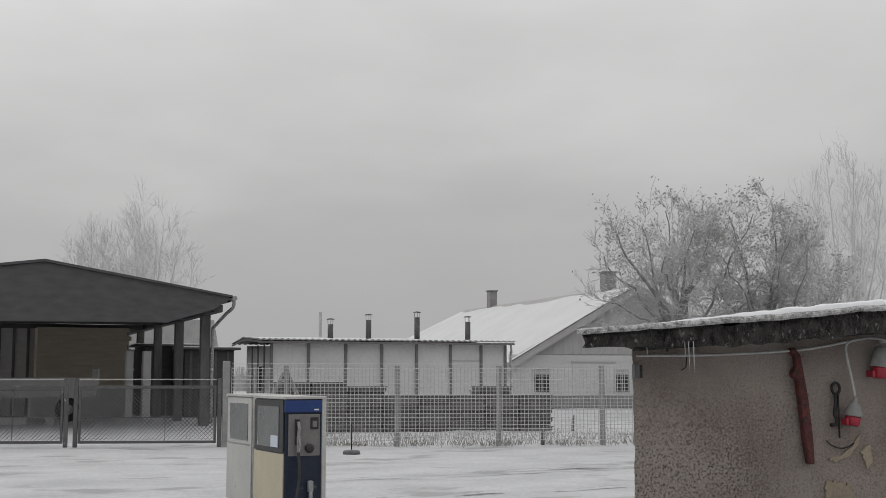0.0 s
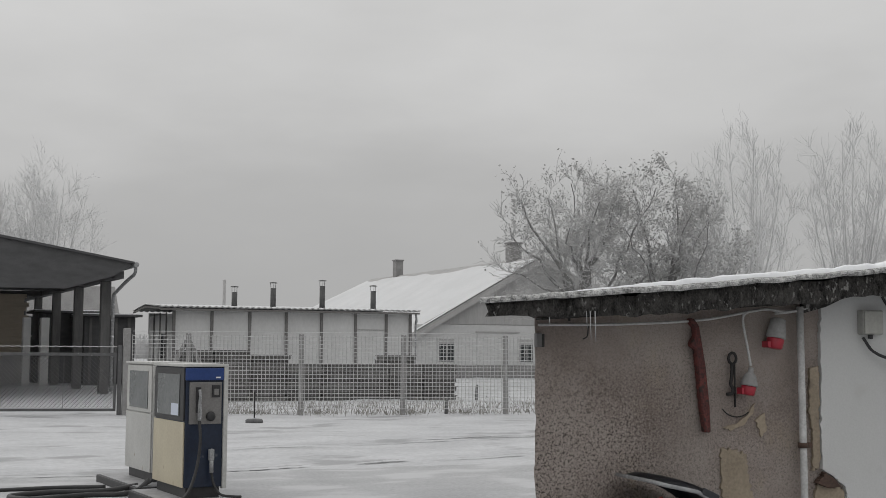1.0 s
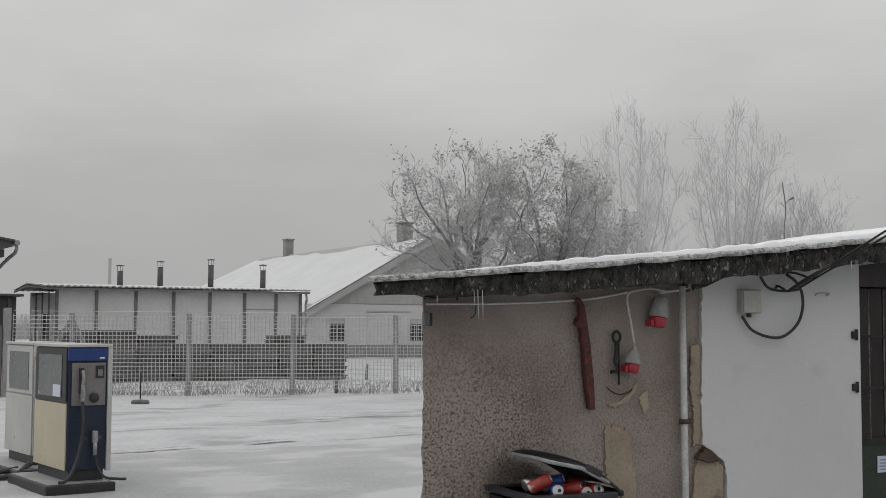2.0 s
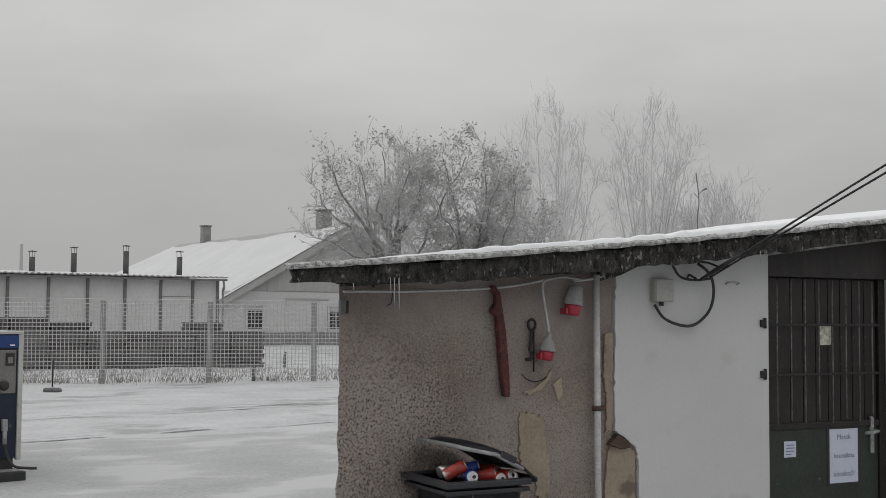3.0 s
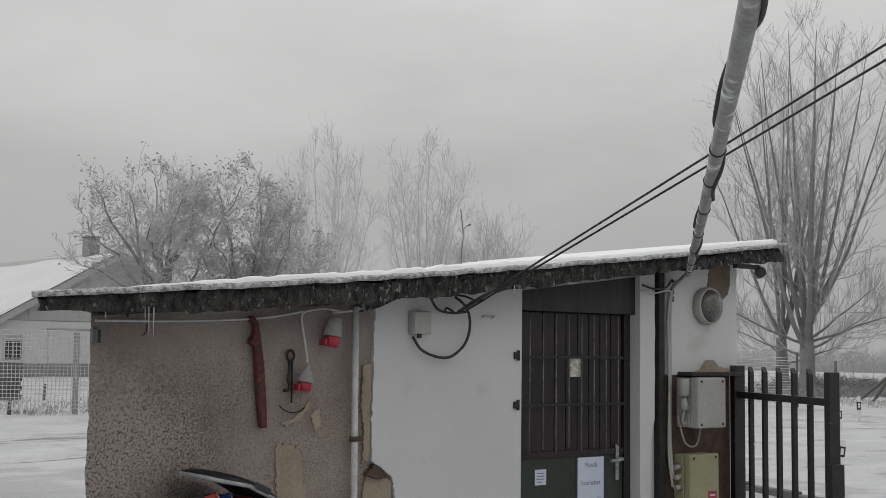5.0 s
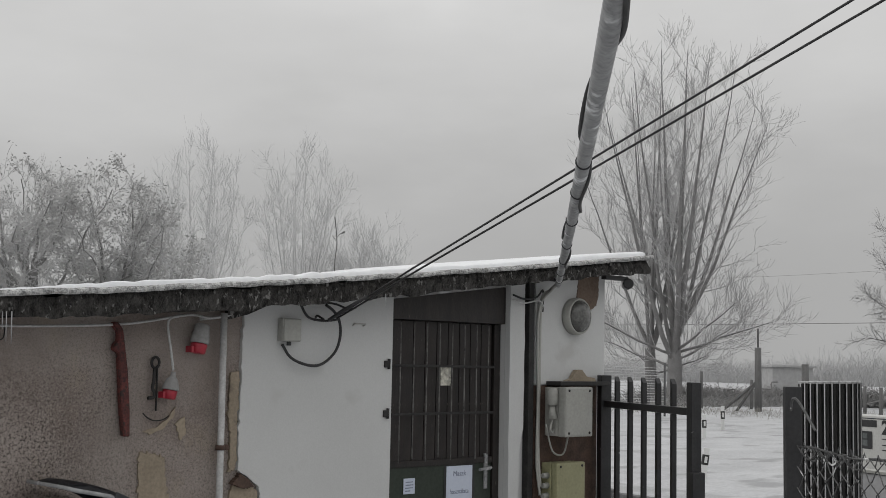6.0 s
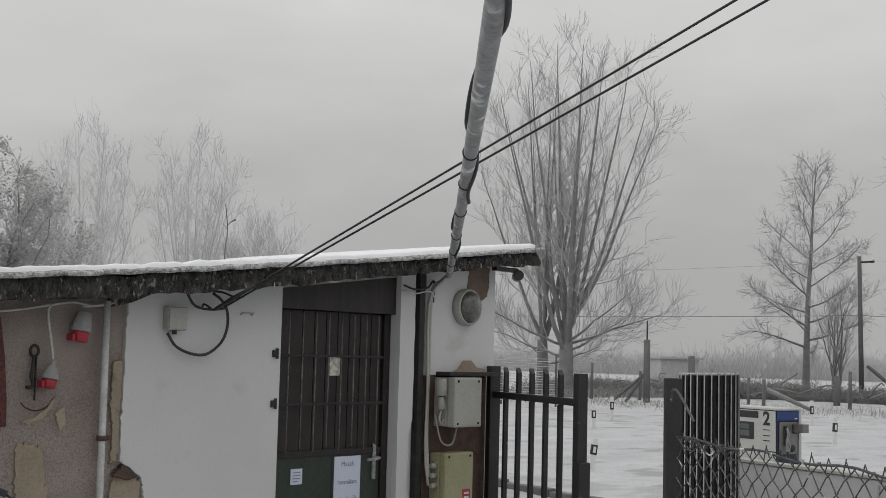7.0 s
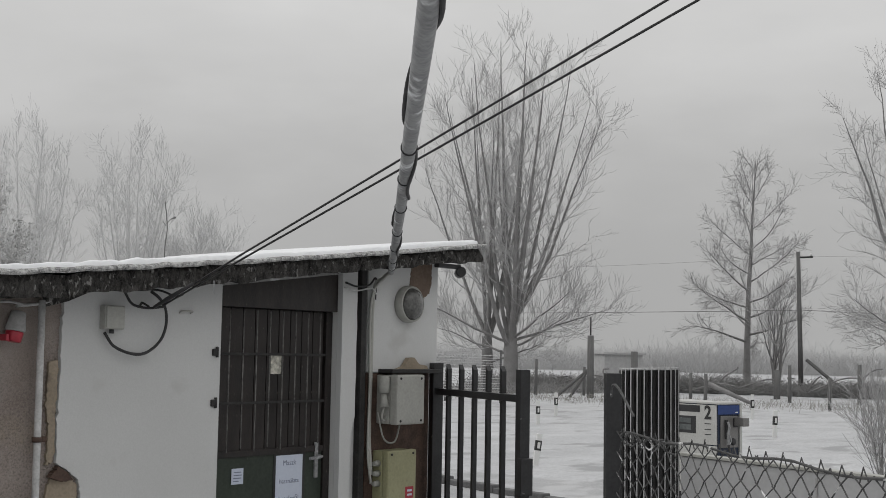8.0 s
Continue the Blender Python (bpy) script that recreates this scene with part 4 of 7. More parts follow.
for s0, s1 in zip([0.1] + post_at, post_at):
    vs, fs = [], []
    k = s0
    while k < s1:
        wires(vs, fs, (k, 0, 0.12), (k, 0, 2.0 + 0.03 * noise.noise((k, 0, 0))), 0.009)
        k += 0.096
    for r in range(20):
        z = 0.14 + r * 0.096
        wires(vs, fs, (s0, 0.004, z), (s1, 0.004, z + 0.01 * noise.noise((s0, r, 1))), 0.009)
    wires(vs, fs, (s0, 0.004, 2.08), (s1, 0.004, 2.08), 0.007)
    raw("mesh_panel", vs, fs, WIRE_FROST, fence)
for sx, ex in ((1.49, 2.42), (1.42, 0.42)):
    part("brace", tube(bmesh.new(), [(ex, 0.12, -0.1), (sx, 0.1, 1.85)], 0.06, 6), CONCRETE, fence, "sloping concrete brace")
for x, y, h in ((10.42, 30.4, 0.42), (14.3, 38.5, 0.5)):
    solo("stub_post", tube(bmesh.new(), [(x, y, -0.1), (x + 0.01, y, h * 0.7), (x + 0.03, y, h)], [0.05, 0.045, 0.04], 7), POST_TIMBER, "short weathered timber stub post in snow", "post", "stub posts")
base = thing("weighted_stand", 4.97, 28.0, 0, "round concrete foot with a thin steel rod", "sign base")
part("foot", lathe(bmesh.new(), [(0.20, -0.02), (0.20, 0.04), (0.17, 0.07), (0.03, 0.08)], 18), KERB_DARK, base)
part("rod", rod((0, 0, 0.09), (0, 0, 0.68), 0.016, 6), IRON, base)


# ---- double gate with diamond mesh ----
def chain_link(vs, fs, w, z0, z1, cell, r, depth=0.004):
    """Diamond mesh: straight runs both ways between z0 and z1."""
    n = int((w + (z1 - z0)) / cell)
    for i in range(n + 1):
        for sgn in (1, -1):
            a = i * cell - (z1 - z0) if sgn > 0 else i * cell
            xa, za, xb, zb = a, z0, a + sgn * (z1 - z0), z1
            if sgn < 0:
                xb = a - (z1 - z0)
            lo, hi = min(xa, xb), max(xa, xb)
            t0 = 0.0 if xa >= 0 and xa <= w else ((0 - xa) / (xb - xa) if xa < 0 else (w - xa) / (xb - xa))
            t1 = 1.0 if 0 <= xb <= w else ((w - xa) / (xb - xa) if xb > w else (0 - xa) / (xb - xa))
            if t1 - t0 > 0.02 and hi > 0 and lo < w:
                wires(vs, fs, (xa + (xb - xa) * t0, sgn * depth, za + (zb - za) * t0), (xa + (xb - xa) * t1, sgn * depth, za + (zb - za) * t1), r)


gate = thing("double_gate", FENCE_A.x - 0.15, FENCE_A.y + 0.05, 0, "grey steel double gate with diamond mesh and barbed wire above", "gate", turn=180 + FENCE_TURN)
for k, s in enumerate((0.04, 3.62, 3.86, 7.4)):
    part("gate_post", block((s - 0.05, -0.05, -0.2), (s + 0.05, 0.05, 1.72), 0.01), GATE_METAL, gate)
for s0, s1 in ((0.12, 3.55), (3.93, 7.3)):
    leaf = part("gate_leaf", box(box(box(bmesh.new(), (s0, -0.03, 0.08), (s1, 0.03, 0.15), 0.006), (s0, -0.03, 1.45), (s1, 0.03, 1.53), 0.006), (s0, -0.03, 0.152), (s0 + 0.06, 0.03, 1.448), 0.006), GATE_METAL, gate)
    part("leaf_stile", block((s1 - 0.06, -0.03, 0.152), (s1, 0.03, 1.448), 0.006), GATE_METAL, leaf)
    part("leaf_rail", block((s0 + 0.062, -0.012, 0.72), (s1 - 0.062, 0.012, 0.74)), GATE_METAL, leaf)
    part("mid_stile", block(((s0 + s1) / 2 - 0.45, -0.012, 0.152), ((s0 + s1) / 2 - 0.43, 0.012, 1.448)), GATE_METAL, leaf)
    vs, fs = [], []
    chain_link(vs, fs, s1 - s0 - 0.12, 0.16, 1.44, 0.105, 0.0085)
    m = raw("diamond_mesh", vs, fs, GATE_METAL, leaf)
    m.matrix_local = pose(s0 + 0.06, 0, 0)
    part("barbed_wire", tube(bmesh.new(), [(s0 + (s1 - s0) * i / 30, 0.01 * (-1) ** i, 1.68 + 0.012 * (i % 2)) for i in range(31)], 0.014, 4), WIRE_FROST, leaf, "frosted barbed wire")
end_post = solo("corner_post", block((-0.09, -0.09, -0.3), (0.09, 0.09, 2.15), 0.02), CONCRETE, "thick concrete corner post at the gate", "post")
end_post.matrix_world = pose(2.42, 31.85, 0)


# ---- stacked pallets behind the fence ----
PALLET_BODY = mesh_of("pallet", block((0.03, 0.05, 0.0), (1.16, 0.95, 0.115), 0.01), STACK)
PALLET_DECK = mesh_of("deck", block((0.0, 0.0, 0.116), (1.19, 1.0, 0.144), 0.006), STACK)


def pallet_stack(x, y, turn, cols, rows, label):
    ob = thing("pallet_stack", x, y, 0, label, "pallets", "stacks of pallets", turn=turn)
    for c in range(cols):
        for r in range(rows):
            j = 0.03 * math.sin(c * 7 + r * 3)
            p = piece("pallet", PALLET_BODY, ob, pose(c * 1.195 + j, 0.02 * math.sin(r * 5 + c), r * 0.145 + (0.0 if r else -0.02)))
            piece("deck", PALLET_DECK, p, Matrix.Identity(4))
    return ob


pallet_stack(4.4, 38.7, 2, 5, 8, "long stack of dark weathered timber pallets")
pallet_stack(10.25, 38.9, 3, 3, 8, "stack of dark timber pallets beside the fence")
pallet_stack(4.7, 40.3, 2, 2, 11, "taller stack of dark timber pallets")
pallet_stack(11.6, 40.3, 2, 1, 10, "stack of dark timber pallets behind another")
pallet_stack(7.2, 40.2, 2, 1, 10, "single stack of dark timber pallets")


# ---- long low barrack of white panels ----
BAR_TURN = 3.0
barrack = thing("barrack", 5.41, 47.8, 0, "long low barrack of white panels with flue pipes", "building", turn=BAR_TURN)
BL, BD, BH = 9.75, 6.4, 3.18
stud_at = [0.0, 1.46, 2.95, 4.42, 5.87, 7.3, 8.62, 9.67]
for a, b in zip(stud_at, stud_at[1:]):
    part("wall_panel", block((a + 0.06, 0.03, 0.0), (b - 0.0, 0.09, BH - 0.04), 0.01), BARRACK_PANEL, barrack)
for a in stud_at:
    part("stud", block((a - 0.06, -0.03, 0.0), (a + 0.055, 0.028, BH - 0.04), 0.008), BARRACK_TRIM, barrack, "grey-brown cover strip")
part("panel_joint", block((7.37, 0.012, 2.42), (8.55, 0.028, 2.44)), BARRACK_TRIM, barrack)
for k in range(4):
    part("end_panel", block((0.0, 0.1 + k * 1.55, 0.0), (0.06, 1.6 + k * 1.55, BH - 0.2), 0.01), BARRACK_PANEL, barrack)
    part("end_stud", block((-0.05, 0.05 + k * 1.55, 0.0), (-0.003, 0.15 + k * 1.55, BH - 0.1), 0.008), BARRACK_TRIM, barrack)
part("end_window", block((-0.03, 1.9, 1.2), (-0.004, 2.9, 2.2), 0.01), GLASS_DARK, barrack)
part("back_wall", block((0.0, BD, 0), (BL, BD + 0.1, BH - 0.05)), BARRACK_PANEL, barrack)
part("right_wall", block((BL - 0.08, 0.1, 0), (BL, BD - 0.01, BH - 0.05)), BARRACK_PANEL, barrack)
vs, fs = [], []
n = 220
for i in range(n + 1):
    x = -0.65 + (BL + 0.88) * i / n
    w = 0.022 * math.cos(i * math.tau / 5.0)
    for y, z in ((-0.38, BH + 0.02), (BD / 2, BH + 0.2), (BD + 0.3, BH + 0.02)):
        vs.append((x, y, z + w))
    if i:
        k = len(vs) - 6
        fs += [(k, k + 1, k + 4, k + 3), (k + 1, k + 2, k + 5, k + 4)]
roof = raw("roof", vs, fs, CORRUGATED, barrack)
roof.modifiers.new("sheet", "SOLIDIFY").thickness = 0.03
tagged(roof, "corrugated cement roof sheets")
vs, fs = [], []
for i in range(n + 1):
    x = -0.62 + (BL + 0.82) * i / n
    w = 0.02 * math.cos(i * math.tau / 5.0)
    e = 0.05 * noise.noise((x * 1.3, 0, 4))
    for y, z in ((-0.33 + e, BH + 0.065 + w), (BD / 2, BH + 0.25), (BD + 0.28, BH + 0.07)):
        vs.append((x, y, z))
    if i:
        k = len(vs) - 6
        fs += [(k, k + 1, k + 4, k + 3), (k + 1, k + 2, k + 5, k + 4)]
tagged(raw("roof_snow", vs, fs, HAZED_SNOW, barrack), "snow in the corrugations")
bm = bmesh.new()
prism(bm, [(-0.37, BH - 0.06), (-0.37, BH), (BD / 2, BH + 0.17), (BD + 0.28, BH), (BD + 0.28, BH - 0.06), (BD / 2, BH + 0.09)], -0.64, -0.58)
bmesh.ops.transform(bm, matrix=Matrix(((0, 1, 0, 0), (1, 0, 0, 0), (0, 0, 1, 0), (0, 0, 0, 1))), verts=bm.verts)
part("bargeboard", bm, BARRACK_TRIM, barrack)
part("eave_board", block((-0.6, -0.36, BH - 0.10), (BL + 0.2, -0.31, BH - 0.02), 0.005), BARRACK_TRIM, barrack)
part("rain_pipe", tube(bmesh.new(), curve([(BL + 0.05, -0.3, BH - 0.1), (BL + 0.12, -0.2, BH - 0.4), (BL + 0.12, -0.08, BH - 0.6), (BL + 0.12, -0.08, 0.1)], 5), 0.045, 8), GALV, barrack)
for x, h in ((2.60, 0.66), (4.19, 0.86), (6.26, 1.0), (8.48, 0.84)):
    y = 1.3
    z = BH + 0.06
    flue = part("flue_pipe", lathe(bmesh.new(), [(0.115, z), (0.115, z + h)], 14, Matrix.Translation((x, y, 0))), FLUE, barrack, "sooty flue pipe with a rain cap")
    part("flue_cap", lathe(bmesh.new(), [(0.17, z + h + 0.2), (0.16, z + h + 0.225), (0.02, z + h + 0.25)], 14, Matrix.Translation((x, y, 0))), FLUE, flue)
    for k in range(3):
        a = k * math.tau / 3 + 0.4
        part("cap_stay", rod((x + 0.11 * math.cos(a), y + 0.11 * math.sin(a), z + h - 0.02), (x + 0.12 * math.cos(a), y + 0.12 * math.sin(a), z + h + 0.205), 0.012, 5), GALV, flue)

# dark sheds between canopy and barrack
for x, y, w, h, label in ((2.5, 56.0, 2.2, 3.0, "low dark shed with a snow-edged tin roof"), (0.6, 58.5, 2.6, 3.2, "dark timber shed among others"), (-0.3, 63.0, 3.0, 3.0, "dark lean-to shed in the fog")):
    shed = thing("shed", x, y, 0, label, "shed", "dark sheds behind the canopy", turn=6)
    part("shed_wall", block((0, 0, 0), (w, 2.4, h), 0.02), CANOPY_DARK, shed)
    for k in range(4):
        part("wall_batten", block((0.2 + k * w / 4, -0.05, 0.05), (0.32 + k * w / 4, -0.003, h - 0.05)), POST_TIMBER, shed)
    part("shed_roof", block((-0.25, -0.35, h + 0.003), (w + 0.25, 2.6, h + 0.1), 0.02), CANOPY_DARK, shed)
    part("roof_snow", block((-0.22, -0.25, h + 0.103), (w + 0.22, 2.55, h + 0.14), 0.01), SNOW, shed)


# ---- open canopy on timber columns ----
CAN_TURN = 7.2
canopy = thing("open_canopy", 2.74, 45.6, 0, "large dark timber canopy with a pitched roof on columns", "canopy", turn=CAN_TURN)
CW, CDEEP = 13.4, 23.0
for side in (0, 1):
    for k in range(5):
        y = 0.15 + k * 5.6
        x = 0.0 if not side else -CW + 1.6
        part("column", block((x - 0.17, y - 0.17, -0.1), (x + 0.17, y + 0.17, 4.02), 0.02), POST_TIMBER, canopy)
# Lower part of the boarding stands in for the canopy's unlit interior.
bm = bmesh.new()
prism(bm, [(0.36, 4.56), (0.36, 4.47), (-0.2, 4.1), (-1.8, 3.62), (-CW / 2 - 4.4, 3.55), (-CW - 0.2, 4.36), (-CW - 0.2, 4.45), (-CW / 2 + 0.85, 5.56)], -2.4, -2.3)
part("gable_boarding", bm, CANOPY_DARK, canopy, "dark gable boarding, its lower part imitating the interior shade")
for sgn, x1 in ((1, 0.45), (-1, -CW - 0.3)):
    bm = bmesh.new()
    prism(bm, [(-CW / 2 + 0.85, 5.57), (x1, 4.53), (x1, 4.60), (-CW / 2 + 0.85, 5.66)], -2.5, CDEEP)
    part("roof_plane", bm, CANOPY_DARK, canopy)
part("rear_wall", block((-9.5, CDEEP - 0.6, 0.0), (-3.6, CDEEP - 0.5, 4.6), 0.02), STORED_TIMBER, canopy)
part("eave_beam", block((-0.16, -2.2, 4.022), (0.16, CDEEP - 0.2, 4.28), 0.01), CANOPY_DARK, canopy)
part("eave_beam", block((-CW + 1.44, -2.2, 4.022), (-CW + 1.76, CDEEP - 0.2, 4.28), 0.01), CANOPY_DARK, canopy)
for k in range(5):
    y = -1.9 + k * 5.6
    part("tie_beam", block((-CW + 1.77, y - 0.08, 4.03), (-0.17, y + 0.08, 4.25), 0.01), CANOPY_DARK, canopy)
part("gutter", tube(bmesh.new(), [(0.52, -2.5, 4.50), (0.52, CDEEP, 4.50)], 0.09, 8), GALV, canopy, "frosted roof gutter")
part("rain_pipe", tube(bmesh.new(), curve([(0.52, -2.35, 4.46), (0.52, -2.2, 4.2), (0.42, -1.4, 3.98), (0.26, -0.4, 3.62), (0.24, -0.05, 3.45), (0.24, -0.05, 2.6), (0.24, -0.05, 0.1)], 5), 0.06, 8), GALV, canopy, "frosted grey rain pipe")
# what is stored under the canopy
store = thing("board_stack", -3.9, 57.5, 0, "tall stack of brown boards stored under the canopy", "boards", turn=CAN_TURN)
for r in range(14):
    part("board", block((0, 0, 1.35 + r * 0.19), (3.9 + 0.1 * (r % 3), 2.0, 1.537 + r * 0.19), 0.004), BOARD_BROWN, store)
part("skid", block((-0.2, 0.0, 0.0), (4.2, 2.0, 1.34), 0.03), STORED_TIMBER, store)
for x, y, w, h, label in ((-5.9, 60.0, 1.9, 4.2, "dark timber partition under the canopy"), (0.2, 61.0, 1.0, 2.2, "dark stored machine under the canopy")):
    ob = thing("partition", x, y, 0, label, "partition", turn=CAN_TURN)
    part("panel", block((0, 0, 0), (w, 0.4, h), 0.03), STORED_TIMBER, ob)
    for k in range(3):
        part("batten", block((0.1 + k * w / 3, -0.06, 0.05), (0.22 + k * w / 3, -0.003, h - 0.1)), POST_TIMBER, ob)
trailer = thing("farm_trailer", -6.5, 50.5, 0, "dark flatbed farm trailer parked under the canopy", "trailer", turn=CAN_TURN)
part("bed", block((0, 0, 0.95), (5.4, 2.2, 1.25), 0.03), STORED_TIMBER, trailer)
part("side_board", block((0, -0.05, 1.26), (5.4, -0.003, 1.75), 0.01), STORED_TIMBER, trailer)
part("tail_board", block((5.42, 0, 1.0), (5.48, 2.2, 2.1), 0.01), STORED_TIMBER, trailer)
for x in (1.0, 4.3):
    wheel = part("wheel", lathe(bmesh.new(), [(0.2, 0), (0.44, 0.02), (0.48, 0.08), (0.48, 0.2), (0.44, 0.26), (0.2, 0.28)], 22, pose(x, 0.3, 0.48, 90, 0, 0)), BLACK_RUBBER, trailer)
    part("rim", lathe(bmesh.new(), [(0.2, 0.0), (0.21, 0.012), (0.06, 0.03)], 16, pose(x, 0.018, 0.48, 90, 0, 0)), GALV, wheel)
for x0, x1 in ((2.0, 3.9), (4.6, 4.9), (1.3, 1.8), (-0.2, 0.25)):
    ob = thing("white_block", -7.5 + x0, 48.6, 0, "low white block on the snow under the canopy", "block", "white blocks under the canopy", turn=CAN_TURN)
    part("body", block((0, 0, -0.02), (x1 - x0, 0.4, 0.26), 0.02), PUMP_WHITE, ob)
# Added white panels stand in for bright gaps between the columns.
for x in (-0.03, 0.68):
    ob = thing("bright_gap_panel", x, 55.0, 0, "tall narrow white panel standing in for a bright gap between columns", "cabinet", "white cabinets", turn=CAN_TURN)
    part("body", block((0, 0, -0.02), (0.30 if x < 0 else 0.34, 0.5, 2.9), 0.02), MARKER_WHITE, ob)
    part("thin_dark_line", block((0.03, -0.006, 1.35), (0.26, -0.002, 1.37)), BLACK_MARK, ob)
back_house = thing("far_house", -8.0, 82.0, 0, "pale far house with a dark roof seen through the canopy", "house", turn=5)
part("wall", block((0, 0, -0.1), (13.5, 8, 3.4), 0.02), HOUSE_WALL, back_house)
bm = bmesh.new()
prism(bm, [(-0.5, 3.41), (14.0, 3.41), (13.6, 5.6), (0, 5.6)], -0.4, 8.4)
part("roof", bm, ROOF_TILE, back_house)
for k in range(3):
    part("window", block((2.5 + k * 4, -0.05, 1.1), (3.6 + k * 4, -0.003, 2.4), 0.01), GLASS_DARK, back_house)


# ---- gabled house in the fog ----
house = thing("gabled_house", 29.4, 67.85, 0, "pale house with a snow-covered roof and boarded gable", "house", turn=5.5)
HW, HE, HR, HD = 8.1, 2.75, 7.3, 33.0
part("gable_wall", prism(bmesh.new(), [(-HW, -0.1), (HW, -0.1), (HW, HE + 0.35), (-HW, HE + 0.35)], 0, 0.4), HOUSE_WALL, house)
part("gable_boarding", prism(bmesh.new(), [(-HW + 0.5, HE + 0.40), (HW - 0.5, HE + 0.40), (0, HR - 0.05)], -0.04, -0.003), GABLE, house, "grey gable boards paled for haze")
part("gable_board_lower", prism(bmesh.new(), [(-HW + 1.6, HE + 0.36), (HW - 1.6, HE + 0.36), (0, HR - 0.4)], 0.0, 0.4), GABLE, house)
for k in range(-12, 13):
    h = (HR - HE) * (1 - abs(k) * 0.6 / HW)
    if h > 0.8:
        part("board_seam", block((k * 0.6 - 0.02, -0.055, HE + 0.35), (k * 0.6 + 0.02, -0.041, HE + h - 0.35)), GABLE, house)
part("plinth", block((-HW - 0.05, -0.08, -0.1), (HW + 0.05, -0.003, 0.72), 0.01), CHIMNEY, house, "dark plinth course")
part("side_wall", block((-HW, 0.41, -0.1), (-HW + 0.3, HD, HE)), HOUSE_WALL, house)
part("side_wall", block((HW - 0.3, 0.41, -0.1), (HW, HD, HE)), HOUSE_WALL, house)
part("back_wall", block((-HW + 0.31, HD - 0.3, -0.1), (HW - 0.31, HD, HE)), HOUSE_WALL, house)
for sgn in (-1, 1):
    bm = bmesh.new()
    e = HW + 0.55
    z = HE - 0.28
    hip = 5.0
    top = [(0, -0.5, HR), (0, HD - hip, HR), (sgn * e, HD + 0.4, z), (sgn * e, -0.5, z)]
    a = [bm.verts.new(p) for p in top]
    b = [bm.verts.new((x, y, zz - 0.16)) for x, y, zz in top]
    bm.faces.new(a)
    bm.faces.new(b[::-1])
    for i in range(4):
        bm.faces.new((a[i], a[(i + 1) % 4], b[(i + 1) % 4], b[i]))
    bmesh.ops.recalc_face_normals(bm, faces=bm.faces)
    part("roof_plane", bm, ROOF_TILE, house)
    # snow lies on the plane, with bare tiles left along the ridge
    n = 50
    vs, fs = [], []
    for i in range(n + 1):
        f = i / n
        y = -0.46 + (HD - hip + 0.4) * f
        bare = 0.045 + 0.05 * max(0.0, noise.noise((f * 7, 1, 2))) + 0.05 * smooth01(0.3, 0.45, f) * smooth01(0.6, 0.5, f)
        for u in (bare, 0.5, 0.997):
            yy = y + (0.0 if f < 0.999 else u * (hip + 0.4)) + (f * u * hip * 0.9 if f < 0.999 else 0)
            vs.append((sgn * e * u, min(yy, HD + 0.35), HR + (z - HR) * u + 0.06))
        if i:
            k = len(vs) - 6
            fs += [(k, k + 1, k + 4, k + 3), (k + 1, k + 2, k + 5, k + 4)]
    tagged(raw("roof_snow", vs, fs, HAZED_SNOW, house), "smooth snow with bare tiles at the ridge")
    part("verge_board", prism(bmesh.new(), [(0, HR - 0.16), (sgn * e, z - 0.16), (sgn * e, z - 0.40), (0, HR - 0.42)], -0.52, -0.46), GABLE, house)
bm = bmesh.new()
hipface = [bm.verts.new(p) for p in ((0, HD - 5.0, HR), (HW + 0.55, HD + 0.4, HE - 0.28), (-HW - 0.55, HD + 0.4, HE - 0.28))]
bm.faces.new(hipface)
bmesh.ops.solidify(bm, geom=bm.faces[:], thickness=0.15)
part("hip_roof", bm, HAZED_SNOW, house)
for x, y, w, h in ((0.0, 22.5, 0.62, 1.12), (-0.10, 3.2, 0.76, 0.98)):
    ch = part("chimney", block((x - w / 2, y - w / 2, HR - 0.5), (x + w / 2, y + w / 2, HR + h), 0.02), CHIMNEY, house, "brick chimney paled for haze")
    part("chimney_cap", block((x - w / 2 - 0.06, y - w / 2 - 0.06, HR + h + 0.003), (x + w / 2 + 0.06, y + w / 2 + 0.06, HR + h + 0.1), 0.01), CHIMNEY, ch)
for x, w in ((-6.2, 0.95), (-0.95, 0.9), (3.2, 0.9)):
    win = part("window", block((x - w / 2, -0.03, 0.95), (x + w / 2, -0.004, 2.25), 0.01), GLASS_DARK, house, "dark window with a lowered blind")
    for x0 in (x - w / 2 - 0.08, x + w / 2 + 0.002):
        part("frame_jamb", block((x0, -0.06, 0.9), (x0 + 0.078, -0.004, 2.3)), HOUSE_WALL, win)
    part("blind", block((x - w / 2 + 0.02, -0.05, 1.95), (x + w / 2 - 0.02, -0.032, 2.24)), GABLE, win)
    part("glazing_bar", block((x - 0.02, -0.045, 0.96), (x + 0.02, -0.031, 1.94)), GABLE, win)
part("shutter_door", block((-4.2, -0.05, 0.73), (-1.5, -0.004, 2.62), 0.01), HOUSE_WALL, house, "pale boarded double door")
part("door_head", block((-4.3, -0.09, 2.63), (-1.4, -0.004, 2.72), 0.01), GABLE, house)


